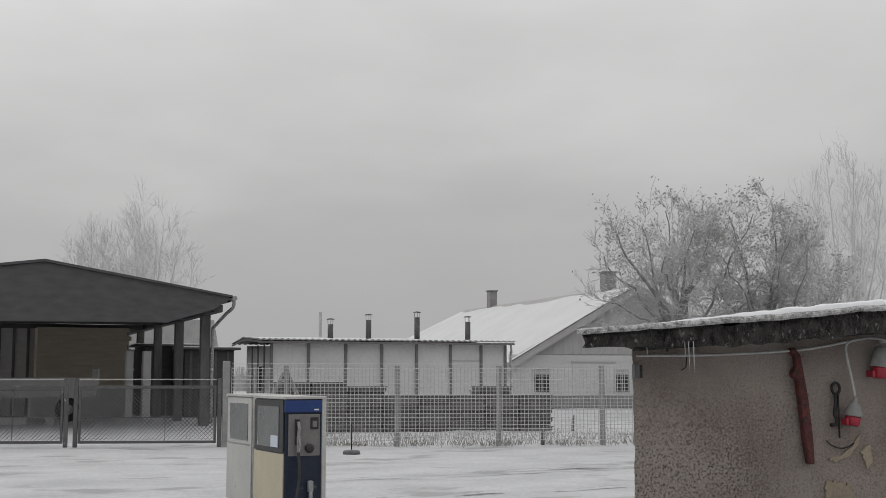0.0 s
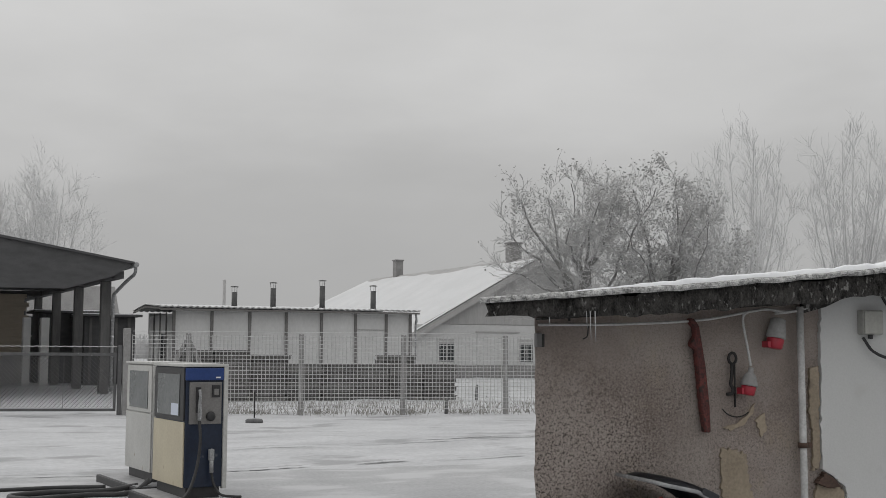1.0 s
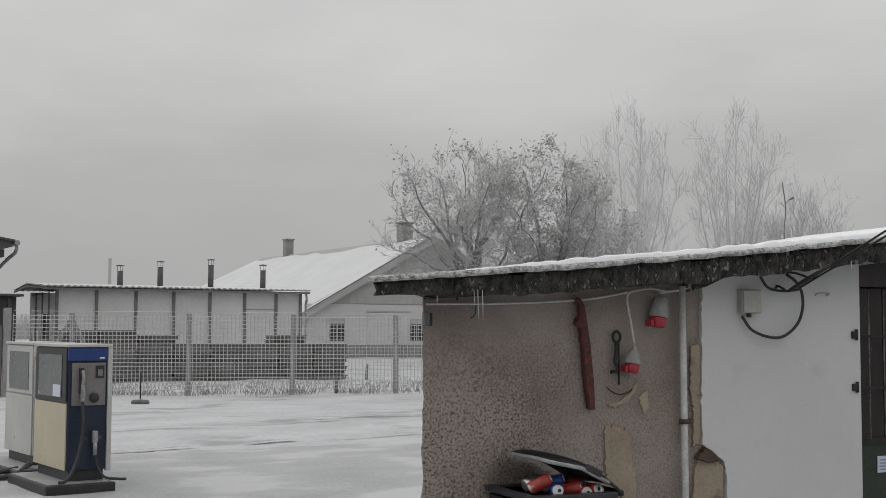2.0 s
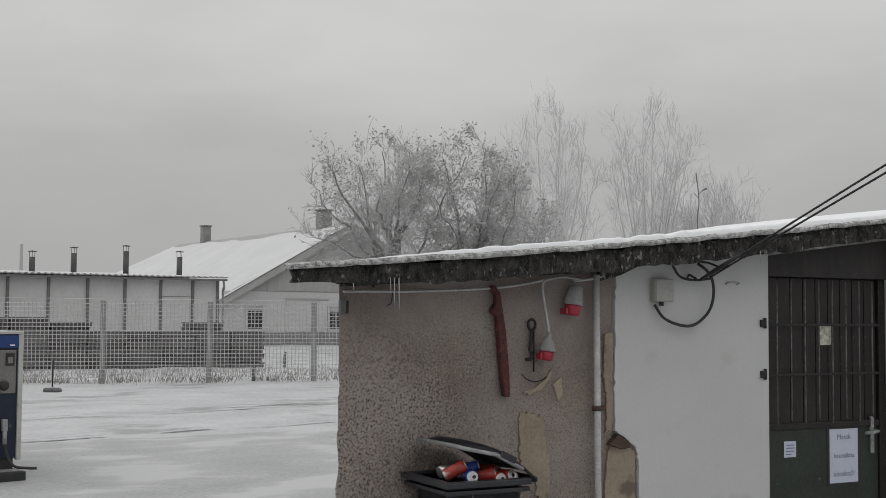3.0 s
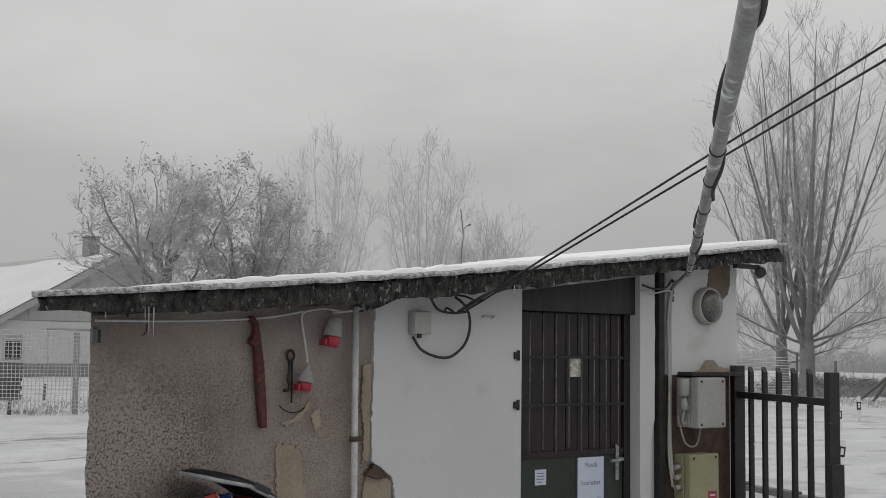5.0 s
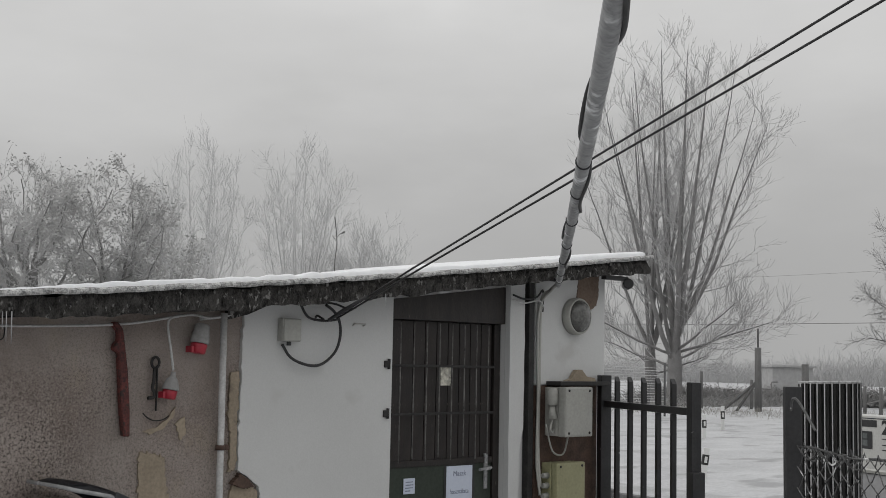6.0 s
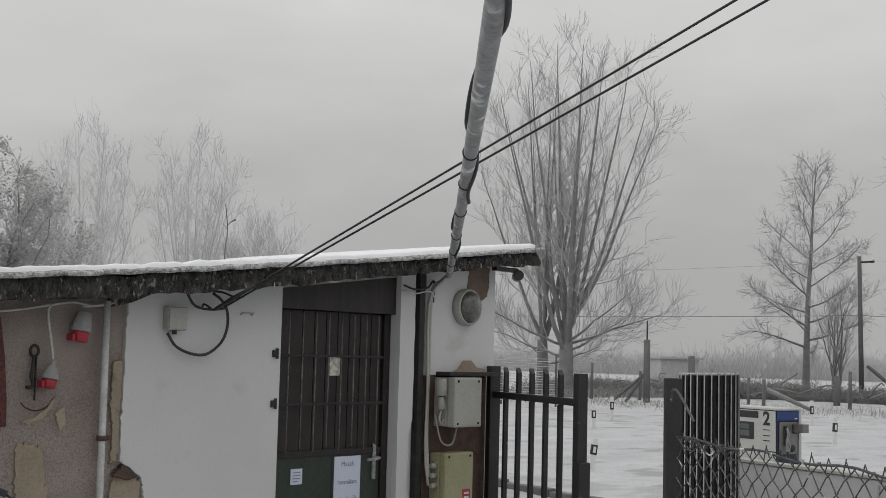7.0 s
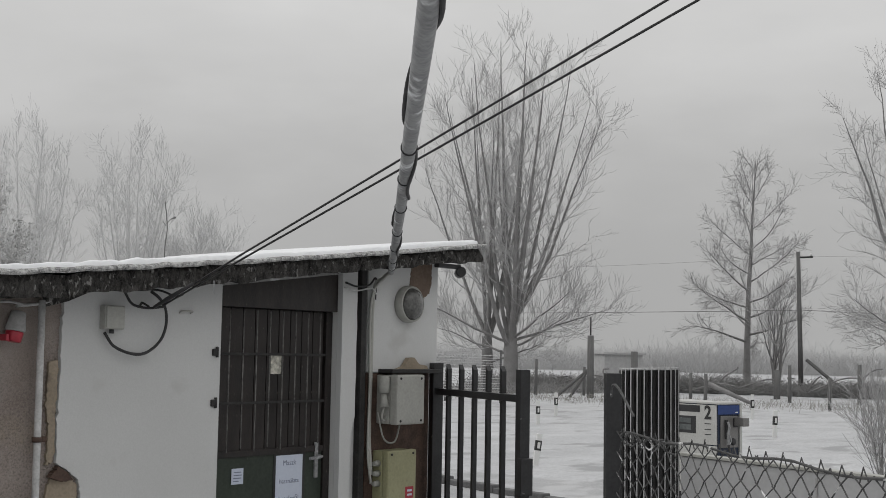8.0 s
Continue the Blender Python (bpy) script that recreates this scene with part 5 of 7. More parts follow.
# ---- trees, hung with hoarfrost and paled in colour to stand in for fog ----
def crown_tree(name, x, y, label, bark, twig_mat, group, seed, height, reach, trunk_r, fork, limbs, side=11, side_len=3.0, twig_len=1.2, twig_r=0.011,
               bend=1.0, crook=0.1, twigs=6, sprigs=4, low=0, leaves=0, leaf_mat=None, leaf_size=0.16, splay=0.65, dome=0.34):
    """A tree that forks low into limbs which lean out and then rise to a rounded crown; low adds long level limbs under it."""
    rng = random.Random(seed)
    ob = thing(name, x, y, ground_z(x, y), label, "tree", group)
    thin, tips = ([], []), []

    def sweep(store, pts, r0, r1, seg):
        vs, fs = store
        base, n, ax = len(vs), len(pts), None
        for i, p in enumerate(pts):
            d = (pts[min(i + 1, n - 1)] - pts[max(i - 1, 0)]).normalized()
            ax = d.orthogonal().normalized() if ax is None else (ax - d * ax.dot(d)).normalized()
            up = d.cross(ax)
            r = r0 + (r1 - r0) * i / (n - 1)
            for k in range(seg):
                a = k * math.tau / seg
                vs.append(tuple(p + r * (math.cos(a) * ax + math.sin(a) * up)))
        for i in range(n - 1):
            for k in range(seg):
                j = (k + 1) % seg
                fs.append((base + i * seg + k, base + i * seg + j, base + (i + 1) * seg + j, base + (i + 1) * seg + k))

    def jolt(v):
        return Vector((rng.uniform(-v, v), rng.uniform(-v, v), rng.uniform(-v, v)))

    def shoot(p, d, length, r, level):
        """A side branch that curves up, with its twigs."""
        n = 5 if level == 0 else 3
        pts = [p]
        for i in range(n):
            d = (d + jolt(0.16 + crook) + Vector((0, 0, 0.13 * bend))).normalized()
            pts.append(pts[-1] + d * length / n)
        sweep(thin, pts, r, twig_r * 0.6, 4 if level == 0 else 3)
        tips.append(pts[-1])
        if level < 2:
            count = twigs if level == 0 else sprigs
            for k in range(count):
                f = (0.2 + 0.8 * (k + rng.random()) / count) * n
                i = min(n - 1, int(f))
                q = pts[i].lerp(pts[i + 1], f - i)
                along = (pts[i + 1] - pts[i]).normalized()
                nd = (along + jolt(1.0).normalized() * 0.75).normalized()
                shoot(q, nd, (twig_len if level == 0 else twig_len * 0.5) * rng.uniform(0.6, 1.25), max(twig_r, r * 0.45), level + 1)

    bole = ([], [])
    sweep(bole, [Vector((0, 0, -0.4)), Vector((0.03, 0, fork * 0.5)), Vector((0.0, 0.05, fork + 0.35))], trunk_r * 1.15, trunk_r * 0.8, 9)
    raw("trunk", *bole, bark, ob, True)
    for k in range(limbs + low):
        a = k * 2.4 + rng.uniform(-0.5, 0.5) + seed
        out = Vector((math.cos(a), math.sin(a), 0))
        if k < limbs:
            r = reach * math.sqrt((k + 0.35) / limbs) * rng.uniform(0.85, 1.08)
            top = height * (1 - dome * (r / reach) ** 2.2) * rng.uniform(0.94, 1.0)
            z0 = fork * rng.uniform(0.55, 1.15)
            rad, curve_out = trunk_r * rng.uniform(0.28, 0.46), splay
        else:
            r, z0 = reach * rng.uniform(0.7, 0.98), fork * rng.uniform(0.5, 0.9)
            top, rad, curve_out = z0 + reach * rng.uniform(0.25, 0.5), trunk_r * 0.2, 0.9
        n = 9
        drift = Vector((0, 0, 0))
        pts = []
        for i in range(n + 1):
            f = i / n
            pts.append(Vector((0, 0, z0 + (top - z0) * f)) + out * (r * f ** curve_out) + drift * (1 if i else 0))
            drift = drift + jolt(crook * reach * 0.22)
        wood = ([], [])
        sweep(wood, pts, rad, twig_r * 1.6, 6)
        raw("limb", *wood, bark, ob, True)
        for j in range(side):
            f = (0.16 + 0.84 * (j + rng.random()) / side) * n
            i = min(n - 1, int(f))
            q = pts[i].lerp(pts[i + 1], f - i)
            along = (pts[i + 1] - pts[i]).normalized()
            turn = jolt(1.0).normalized()
            turn = (turn - along * turn.dot(along)).normalized()
            nd = (along * 0.75 + turn * 0.7 + out * 0.12).normalized()
            shoot(q, nd, side_len * (1 - 0.55 * f / n) * rng.uniform(0.6, 1.2), max(twig_r * 1.3, rad * (1 - f / n) * 0.42), 0)
    raw("crown", *thin, twig_mat, ob)
    if leaves:
        vs, fs = [], []
        for i in range(leaves):
            p = rng.choice(tips)
            if rng.random() > max(0.05, p.z / height) ** 1.6 or noise.noise(p * 0.75) < -0.12:
                continue
            p = p + jolt(0.2)
            a = Vector((rng.uniform(-1, 1), rng.uniform(-1, 1), rng.uniform(-1, 0.2))).normalized()
            b = a.cross(jolt(1.0)).normalized()
            sz = leaf_size * rng.uniform(0.6, 1.3)
            k = len(vs)
            vs += [tuple(p), tuple(p + a * sz * 0.5 + b * sz * 0.28), tuple(p + a * sz), tuple(p + a * sz * 0.5 - b * sz * 0.28)]
            fs.append((k, k + 1, k + 2, k + 3))
        tagged(raw("foliage", vs, fs, leaf_mat, ob), kind="stuff")
    return ob


def leader_tree(name, x, y, label, bark, twig_mat, group, seed, height, reach, trunk_r, limbs=30, low=0.2, twig_r=0.011, lean=0.0):
    """A tree with one trunk to its top: long level limbs below, shorter and steeper ones above."""
    rng = random.Random(seed)
    ob = thing(name, x, y, ground_z(x, y), label, "tree", group)
    thin = ([], [])

    def jolt(v):
        return Vector((rng.uniform(-v, v), rng.uniform(-v, v), rng.uniform(-v, v)))

    def stick(store, p, d, length, r, r1, n, lift, wob, seg):
        vs, fs = store
        pts = [p]
        for i in range(n):
            d = (d + jolt(wob) + Vector((0, 0, lift))).normalized()
            pts.append(pts[-1] + d * length / n)
        base, ax = len(vs), None
        for i, q in enumerate(pts):
            e = (pts[min(i + 1, n)] - pts[max(i - 1, 0)]).normalized()
            ax = e.orthogonal().normalized() if ax is None else (ax - e * ax.dot(e)).normalized()
            up = e.cross(ax)
            rr = r + (r1 - r) * i / n
            vs += [tuple(q + rr * (math.cos(k * math.tau / seg) * ax + math.sin(k * math.tau / seg) * up)) for k in range(seg)]
        for i in range(n):
            for k in range(seg):
                j = (k + 1) % seg
                fs.append((base + i * seg + k, base + i * seg + j, base + (i + 1) * seg + j, base + (i + 1) * seg + k))
        return pts

    bole = ([], [])
    spine = stick(bole, Vector((0, 0, -0.4)), Vector((lean, 0, 1)).normalized(), height + 0.4, trunk_r, twig_r * 2, 14, 0.05, 0.045, 8)
    raw("trunk", *bole, bark, ob, True)
    for k in range(limbs):
        f = low + (0.97 - low) * (k + rng.random() * 0.8) / limbs
        i = min(13, int(f * 14))
        p = spine[i].lerp(spine[i + 1], f * 14 - i)
        a = k * 2.4 + rng.uniform(-0.5, 0.5)
        rise = 0.16 + 0.80 * ((f - low) / (1 - low)) ** 1.1 + rng.uniform(-0.12, 0.15)
        d = Vector((math.cos(a) * math.cos(rise), math.sin(a) * math.cos(rise), math.sin(rise)))
        shape = (1 - ((f - low) / (1 - low)) ** 1.9) * 0.72 + 0.28
        length = reach * shape * rng.uniform(0.75, 1.1)
        wood = ([], [])
        rad = max(0.028, trunk_r * (1 - f) * 0.42)
        pts = stick(wood, p, d, length, rad, twig_r * 1.4, 7, 0.05, 0.13, 5)
        raw("limb", *wood, bark, ob, True)
        kids = 2 + int(11 * shape)
        for j in range(kids):
            g = (0.2 + 0.8 * (j + rng.random()) / kids) * 7
            i = min(6, int(g))
            along = (pts[i + 1] - pts[i]).normalized()
            nd = (along + jolt(1.0).normalized() * 0.8).normalized()
            br = stick(thin, pts[i].lerp(pts[i + 1], g - i), nd, length * 0.42 * (1.1 - 0.6 * g / 7) * rng.uniform(0.7, 1.2), max(twig_r * 1.2, rad * 0.3), twig_r * 0.8, 4, 0.04, 0.18, 4)
            count = 2 + int(5 * shape)
            for q in range(count):
                h = (0.2 + 0.8 * (q + rng.random()) / count) * 4
                i = min(3, int(h))
                along = (br[i + 1] - br[i]).normalized()
                tw = stick(thin, br[i].lerp(br[i + 1], h - i), (along + jolt(1.0).normalized() * 0.8).normalized(), rng.uniform(0.5, 1.0), twig_r, twig_r * 0.6, 3, 0.02, 0.2, 3)
                for w in range(3):
                    stick(thin, tw[1 + w % 2], (tw[-1] - tw[0] + jolt(0.8)).normalized(), rng.uniform(0.25, 0.5), twig_r * 0.8, twig_r * 0.5, 2, 0, 0.2, 3)
    raw("crown", *thin, twig_mat, ob)
    return ob


crown_tree("fruit_tree", 25.4, 53.4, "old spreading tree with frosted brown leaves", BARK_NEAR, TWIG_NEAR, "trees behind the yard", 4, 10.4, 5.0, 0.26, 4.7, 15,
           side=10, side_len=2.3, twig_len=0.9, twig_r=0.013, bend=0.2, crook=0.2, low=6, leaves=10000, leaf_mat=LEAF, splay=0.8, dome=0.36)
crown_tree("fruit_tree", 29.5, 52.6, "broad tree with clumps of frosted dead leaves", BARK_NEAR, TWIG_NEAR, "trees behind the yard", 11, 9.9, 4.0, 0.2, 4.6, 12,
           side=10, side_len=2.2, twig_len=0.9, twig_r=0.013, bend=0.2, crook=0.2, low=5, leaves=15000, leaf_mat=LEAF, splay=0.8, dome=0.36)
tree("small_tree", 33.6, 54.5, "smaller bare tree white with rime", TWIG_NEAR, HAZED_RIME, 0, None, 0.1, "trees behind the yard",
     seed=21, height=6.4, trunk_r=0.16, spread=0.6, levels=4, fork=4, limb_from=0.3, upward=0.4, twig_r=0.016, wobble=0.25, stems=2, ratio=0.6, limbs=7)
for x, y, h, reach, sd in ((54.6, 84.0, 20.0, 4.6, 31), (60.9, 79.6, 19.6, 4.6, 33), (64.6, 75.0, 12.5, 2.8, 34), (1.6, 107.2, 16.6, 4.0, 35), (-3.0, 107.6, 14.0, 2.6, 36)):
    crown_tree("poplar", x, y, "tall bare rimed poplar paled in colour for fog", HAZED_BARK, HAZED_RIME, "far poplars", sd, h, reach, 0.30, 3.6, 10,
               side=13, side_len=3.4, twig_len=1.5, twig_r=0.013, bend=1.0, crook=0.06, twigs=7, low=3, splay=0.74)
crown_tree("poplar", 62.4, 43.7, "huge bare poplar with many steep limbs and frosted twigs", BARK_POPLAR, TWIG_POPLAR, "large poplars", 52, 22.6, 6.6, 0.46, 4.2, 13,
           side=13, side_len=3.6, twig_len=1.5, twig_r=0.011, bend=1.1, crook=0.05, low=5, splay=0.78)
crown_tree("poplar", 63.1, 46.0, "huge bare twin-trunked poplar with frosted twigs", BARK_POPLAR, TWIG_POPLAR, "large poplars", 57, 22.0, 4.4, 0.40, 3.0, 7,
           side=12, side_len=3.4, twig_len=1.4, twig_r=0.011, bend=1.1, crook=0.05, low=2, splay=0.85)
leader_tree("roadside_tree", 75.8, 34.1, "bare roadside tree with level branches and rime", BARK_POPLAR, TWIG_POPLAR, "roadside trees", 61, 15.2, 5.0, 0.28, 28)
crown_tree("roadside_tree", 71.6, 21.4, "tall bare roadside tree with drooping frosted twigs", BARK_POPLAR, TWIG_POPLAR, "roadside trees", 66, 21.0, 5.6, 0.40, 4.0, 12,
           side=12, side_len=3.2, twig_len=1.3, twig_r=0.0115, bend=0.4, crook=0.1, low=4, splay=0.8)
tree("small_tree", 74.5, 31.6, "young bare tree leaning among frosted brush", BARK_POPLAR, TWIG_POPLAR, 0, None, 0.1, "roadside trees",
     seed=70, height=6.2, trunk_r=0.14, spread=0.6, levels=3, fork=6, limb_from=0.15, upward=0.4, twig_r=0.010, wobble=0.2, stems=3, ratio=0.55, limbs=8)
tree("shrub", 20.6, 6.95, "bare shrub beside the road with frosted stems", BARK_POPLAR, TWIG_POPLAR, 0, None, 0.1, "shrubs",
     seed=75, height=1.5, trunk_r=0.022, spread=0.5, levels=3, fork=5, limb_from=0.1, upward=0.5, twig_r=0.0045, wobble=0.2, stems=7, ratio=0.6, limbs=6)
# sapling behind the low building
bm = tube(bmesh.new(), curve([(6.39, 8.0, -0.05), (6.41, 8.0, 1.5), (6.39, 8.0, 2.4), (6.41, 8.0, 2.65), (6.38, 8.0, 2.87)], 4), 0.0045, 5)
tube(bm, [(6.40, 8.0, 2.69), (6.44, 8.0, 2.73), (6.48, 7.99, 2.75)], [0.003, 0.003, 0.010], 5)
tube(bm, [(6.40, 8.0, 2.67), (6.36, 8.0, 2.71)], 0.0028, 5)
solo("sapling", bm, POST_TIMBER, "thin leafless sapling behind the roof", "sapling")


def brush_band(name, x0, y0, x1, y1, h, depth, count, material, label, r=0.02, seed=1, lean=0.5):
    """A thicket of many crossing stems between two points."""
    rng = random.Random(seed)
    vs, fs = [], []
    for i in range(count):
        f = rng.random()
        x, y = x0 + (x1 - x0) * f + rng.uniform(-depth, depth), y0 + (y1 - y0) * f + rng.uniform(-depth, depth)
        z = ground_z(x, y)
        hh = h * rng.uniform(0.35, 1.0) * (0.7 + 0.5 * noise.noise((f * 9, seed, 0)))
        p = Vector((x, y, z - 0.05))
        d = Vector((rng.gauss(0, lean), rng.gauss(0, lean), 1)).normalized()
        m = p + d * hh * 0.55
        q = m + (d + Vector((rng.gauss(0, lean), rng.gauss(0, lean), 0))).normalized() * hh * 0.5
        wires(vs, fs, p, m, r)
        wires(vs, fs, m, q, r * 0.7)
    return tagged(raw(name, vs, fs, material), label, "brush", kind="stuff")


brush_band("brush", 70, 50, 74, 18, 2.1, 2.2, 24000, HEDGE, "long bank of frosted brush beyond the road", 0.017, 3, 1.3)
brush_band("brush", 52, 44, 70, 38, 1.2, 2.5, 2200, HEDGE, "frosted brush and branches below the poplars", 0.03, 4, 0.9)
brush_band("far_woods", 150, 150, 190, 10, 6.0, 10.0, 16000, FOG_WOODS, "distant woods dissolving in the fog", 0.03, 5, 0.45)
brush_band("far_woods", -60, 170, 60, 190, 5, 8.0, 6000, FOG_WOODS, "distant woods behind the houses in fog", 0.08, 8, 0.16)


def grass_band(x0, y0, x1, y1, count, depth, h, seed, label):
    rng = random.Random(seed)
    vs, fs = [], []
    for i in range(count):
        f = rng.random()
        if noise.noise((f * 25, seed, 1)) < -0.05:
            continue
        x, y = x0 + (x1 - x0) * f + rng.gauss(0, depth), y0 + (y1 - y0) * f + rng.gauss(0, depth)
        z = ground_z(x, y)
        p = Vector((x, y, z - 0.04))
        q = p + Vector((rng.gauss(0, 0.5), rng.gauss(0, 0.5), 1)).normalized() * h * rng.uniform(0.4, 1.2)
        wires(vs, fs, p, q, 0.006)
    tagged(raw("dry_grass", vs, fs, DRY_GRASS), label, "grass", kind="stuff")


grass_band(3, 32.1, 22, 28.6, 2600, 0.35, 0.22, 3, "frosted dry grass along the fence foot")
grass_band(4, 35.5, 22, 33.5, 2600, 1.6, 0.2, 5, "frosted dry grass behind the fence")
grass_band(50, 44, 56, 12, 4000, 2.0, 0.4, 6, "frosted dry grass on the far verge")


# ---- poles, wires and posts in the distance ----
def far_post(name, x, y, h, r, material, label, category, group="", lean=0.0):
    bm = tube(bmesh.new(), [(x, y, ground_z(x, y) - 0.2), (x + lean * 0.5, y, ground_z(x, y) + h * 0.5), (x + lean, y, ground_z(x, y) + h)], [r, r * 0.95, r * 0.85], 8)
    return solo(name, bm, material, label, category, group)


pole = thing("power_pole", 73.0, 29.3, ground_z(73, 29.3), "weathered timber power pole in the fog", "pole")
part("shaft", tube(bmesh.new(), [(0, 0, -0.3), (-0.3, 0, 8.85)], [0.16, 0.12], 10), POST_TIMBER, pole)
part("prop", tube(bmesh.new(), [(0.9, -3.0, -0.2), (0.1, -0.3, 2.2)], 0.11, 8), POST_TIMBER, pole)
part("insulator_arm", block((-0.28, -0.9, 8.45), (-0.16, 0.1, 8.56), 0.01), IRON, pole)
part("insulator", lathe(bmesh.new(), [(0.05, 0), (0.08, 0.05), (0.05, 0.16)], 10, pose(-0.22, -0.8, 8.56)), MARKER_WHITE, pole)
anchor = thing("strainer_post", 56.4, 34.3, ground_z(56.4, 34.3), "stout timber strainer post with two braces and a mast", "post")
part("shaft", tube(bmesh.new(), [(0, 0, -0.2), (0, 0, 3.3)], [0.19, 0.17], 9), POST_TIMBER, anchor)
part("mast", rod((0, 0, 3.31), (0, 0, 4.3), 0.04, 6), IRON, anchor)
for dx in (-1.5, -0.9):
    part("brace", tube(bmesh.new(), [(dx * 0.5, -dx * 1.2, -0.1), (0, 0.12, 1.5)], 0.08, 7), POST_TIMBER, anchor)
# Wires borrow the chimney grey, paled to look faint in haze.
for pts, r in ((sag((72.9, 29.2, 4.7), (56.3, 80, 4.6), 0.25), 0.02), (sag((72.9, 29.2, 4.7), (70, -20, 2.6), 0.2), 0.02), (sag((72.7, 28.5, 8.0), (58, 90, 7.6), 0.5), 0.007), (sag((72.7, 28.5, 8.0), (72, -20, 7.4), 0.5), 0.007)):
    solo("overhead_wire", tube(bmesh.new(), pts, r, 5), CHIMNEY, "overhead wire strung between the poles", "wire", "overhead wires")
for x, y, h, r in ((52.4, 19.8, 1.45, 0.08), (60.2, 24.8, 1.9, 0.1), (50.8, 24.9, 1.5, 0.09), (50.5, 37.0, 1.9, 0.09), (46.0, 36.0, 1.5, 0.08), (61.0, 21.5, 2.0, 0.12), (60.5, 30.5, 1.4, 0.1), (57.0, 38.2, 2.0, 0.09), (58.5, 36.0, 1.6, 0.09), (65.0, 27.5, 1.6, 0.2), (54.0, 16.5, 1.5, 0.08)):
    far_post("fence_post", x, y, h, r, POST_TIMBER, "leaning weathered timber fence post", "post", "old fence posts beyond the road", 0.05)
solo("fallen_limb", tube(bmesh.new(), [(51.3, 25.0, 0.5), (51.7, 24.2, 0.1), (52.2, 23.2, -0.4)], [0.11, 0.11, 0.07], 7), BARK_POPLAR, "fallen limb propped against an old post", "log", "fallen limbs")
rngl = random.Random(9)
for i in range(14):
    f = i / 13
    p = Vector((64.5 + 6.5 * f + rngl.uniform(-1, 1), 42 - 16 * f + rngl.uniform(-1, 1), rngl.uniform(-0.3, 0.3)))
    d = Vector((rngl.uniform(-0.5, 0.7), rngl.uniform(-1.6, 1.2), rngl.uniform(0.1, 0.6)))
    pts = [p, p + d * 0.6 + Vector((0, 0, 0.15)), p + d * 1.2 + Vector((rngl.uniform(-0.3, 0.3), rngl.uniform(-0.3, 0.3), 0.25)), p + d * 1.8]
    solo("fallen_limb", tube(bmesh.new(), curve(pts, 4), 0.045, 6), BARK_POPLAR, "crooked dead limb tangled in frosted brush", "log", "fallen limbs")
# The gable's pale grey paints haze onto this far pole.
far_post("utility_pole", 11.5, 74.8, 5.8, 0.11, GABLE, "far pole faint in the fog", "pole")
far_post("sign_post", 26.8, 15.1, 2.35, 0.1, POST_TIMBER, "dark square-headed timber post", "post")


def marker(x, y, h, tilt=0.0):
    """A white road marker post with its dark band and reflector."""
    ob = thing("road_marker", x, y, ground_z(x, y), "white plastic road marker post with a black band", "road marker", "road markers")
    ob.matrix_world = pose(x, y, ground_z(x, y), 0, tilt, -35)
    part("post", block((-0.06, -0.03, -0.1), (0.06, 0.03, h), 0.015), MARKER_WHITE, ob)
    part("band", block((-0.064, -0.034, h * 0.45), (0.064, 0.034, h * 0.78), 0.004), BLACK_MARK, ob)
    part("reflector", block((-0.03, -0.042, h * 0.52), (0.03, -0.0345, h * 0.72), 0.002), MARKER_WHITE, ob)
    return ob


for x, y, h, tl in ((32.9, 22.0, 0.75, 0), (38.3, 24.8, 0.85, 0), (33.7, 14.4, 0.75, 3), (21.1, 14.2, 0.62, 8), (42.8, 19.1, 0.9, 0)):
    marker(x, y, h, tl)

# wire fence at the foot of the poplars, with many level strands
wf = thing("strand_fence", 36.0, 34.0, ground_z(36, 34), "wire fence of many frosted level strands", "fence")
for k in range(17):
    vs, fs = [], []
    wires(vs, fs, (-6, 5, 0.35 + k * 0.13), (10, -1.2, 0.30 + k * 0.115), 0.014)
    raw("strand", vs, fs, WIRE_FROST, wf)
for k in range(5):
    part("picket", rod((-6 + k * 4, 5 - k * 1.55, -0.2), (-6 + k * 4, 5 - k * 1.55, 2.4), 0.05, 7), GATE_METAL, wf)
# Roof-sheet grey on walls and roof imitates a shed greyed by fog.
shack = thing("far_shed", 98, 56, -0.5, "low shed fading in the fog beyond the brush", "shed", turn=-35)
part("wall", block((-1.9, 0, -0.2), (1.9, 3, 2.3), 0.03), CORRUGATED, shack)
part("roof", block((-2.1, -0.3, 2.303), (2.1, 3.3, 2.5), 0.03), CORRUGATED, shack)


# ---- fixtures on the front of the small building ----
WY = HUT_Y - 0.022
lamp = thing("wall_lamp", 5.955, WY, 1.985, "round bulkhead wall lamp with a ribbed glass", "lamp")
part("lamp_ring", lathe(bmesh.new(), [(0.115, 0), (0.118, 0.03), (0.112, 0.055), (0.104, 0.062), (0.1, 0.05)], 30, pose(0, 0, 0, 90, 0, 0)), PALE_PLASTIC, lamp, "pale grey lamp body")
part("lamp_glass", lathe(bmesh.new(), [(0.1, 0.051), (0.094, 0.066), (0.066, 0.088), (0.025, 0.098), (0.004, 0.1)], 30, pose(0, 0, 0, 90, 0, 0)), LAMP_GLASS, lamp, "clouded domed glass")
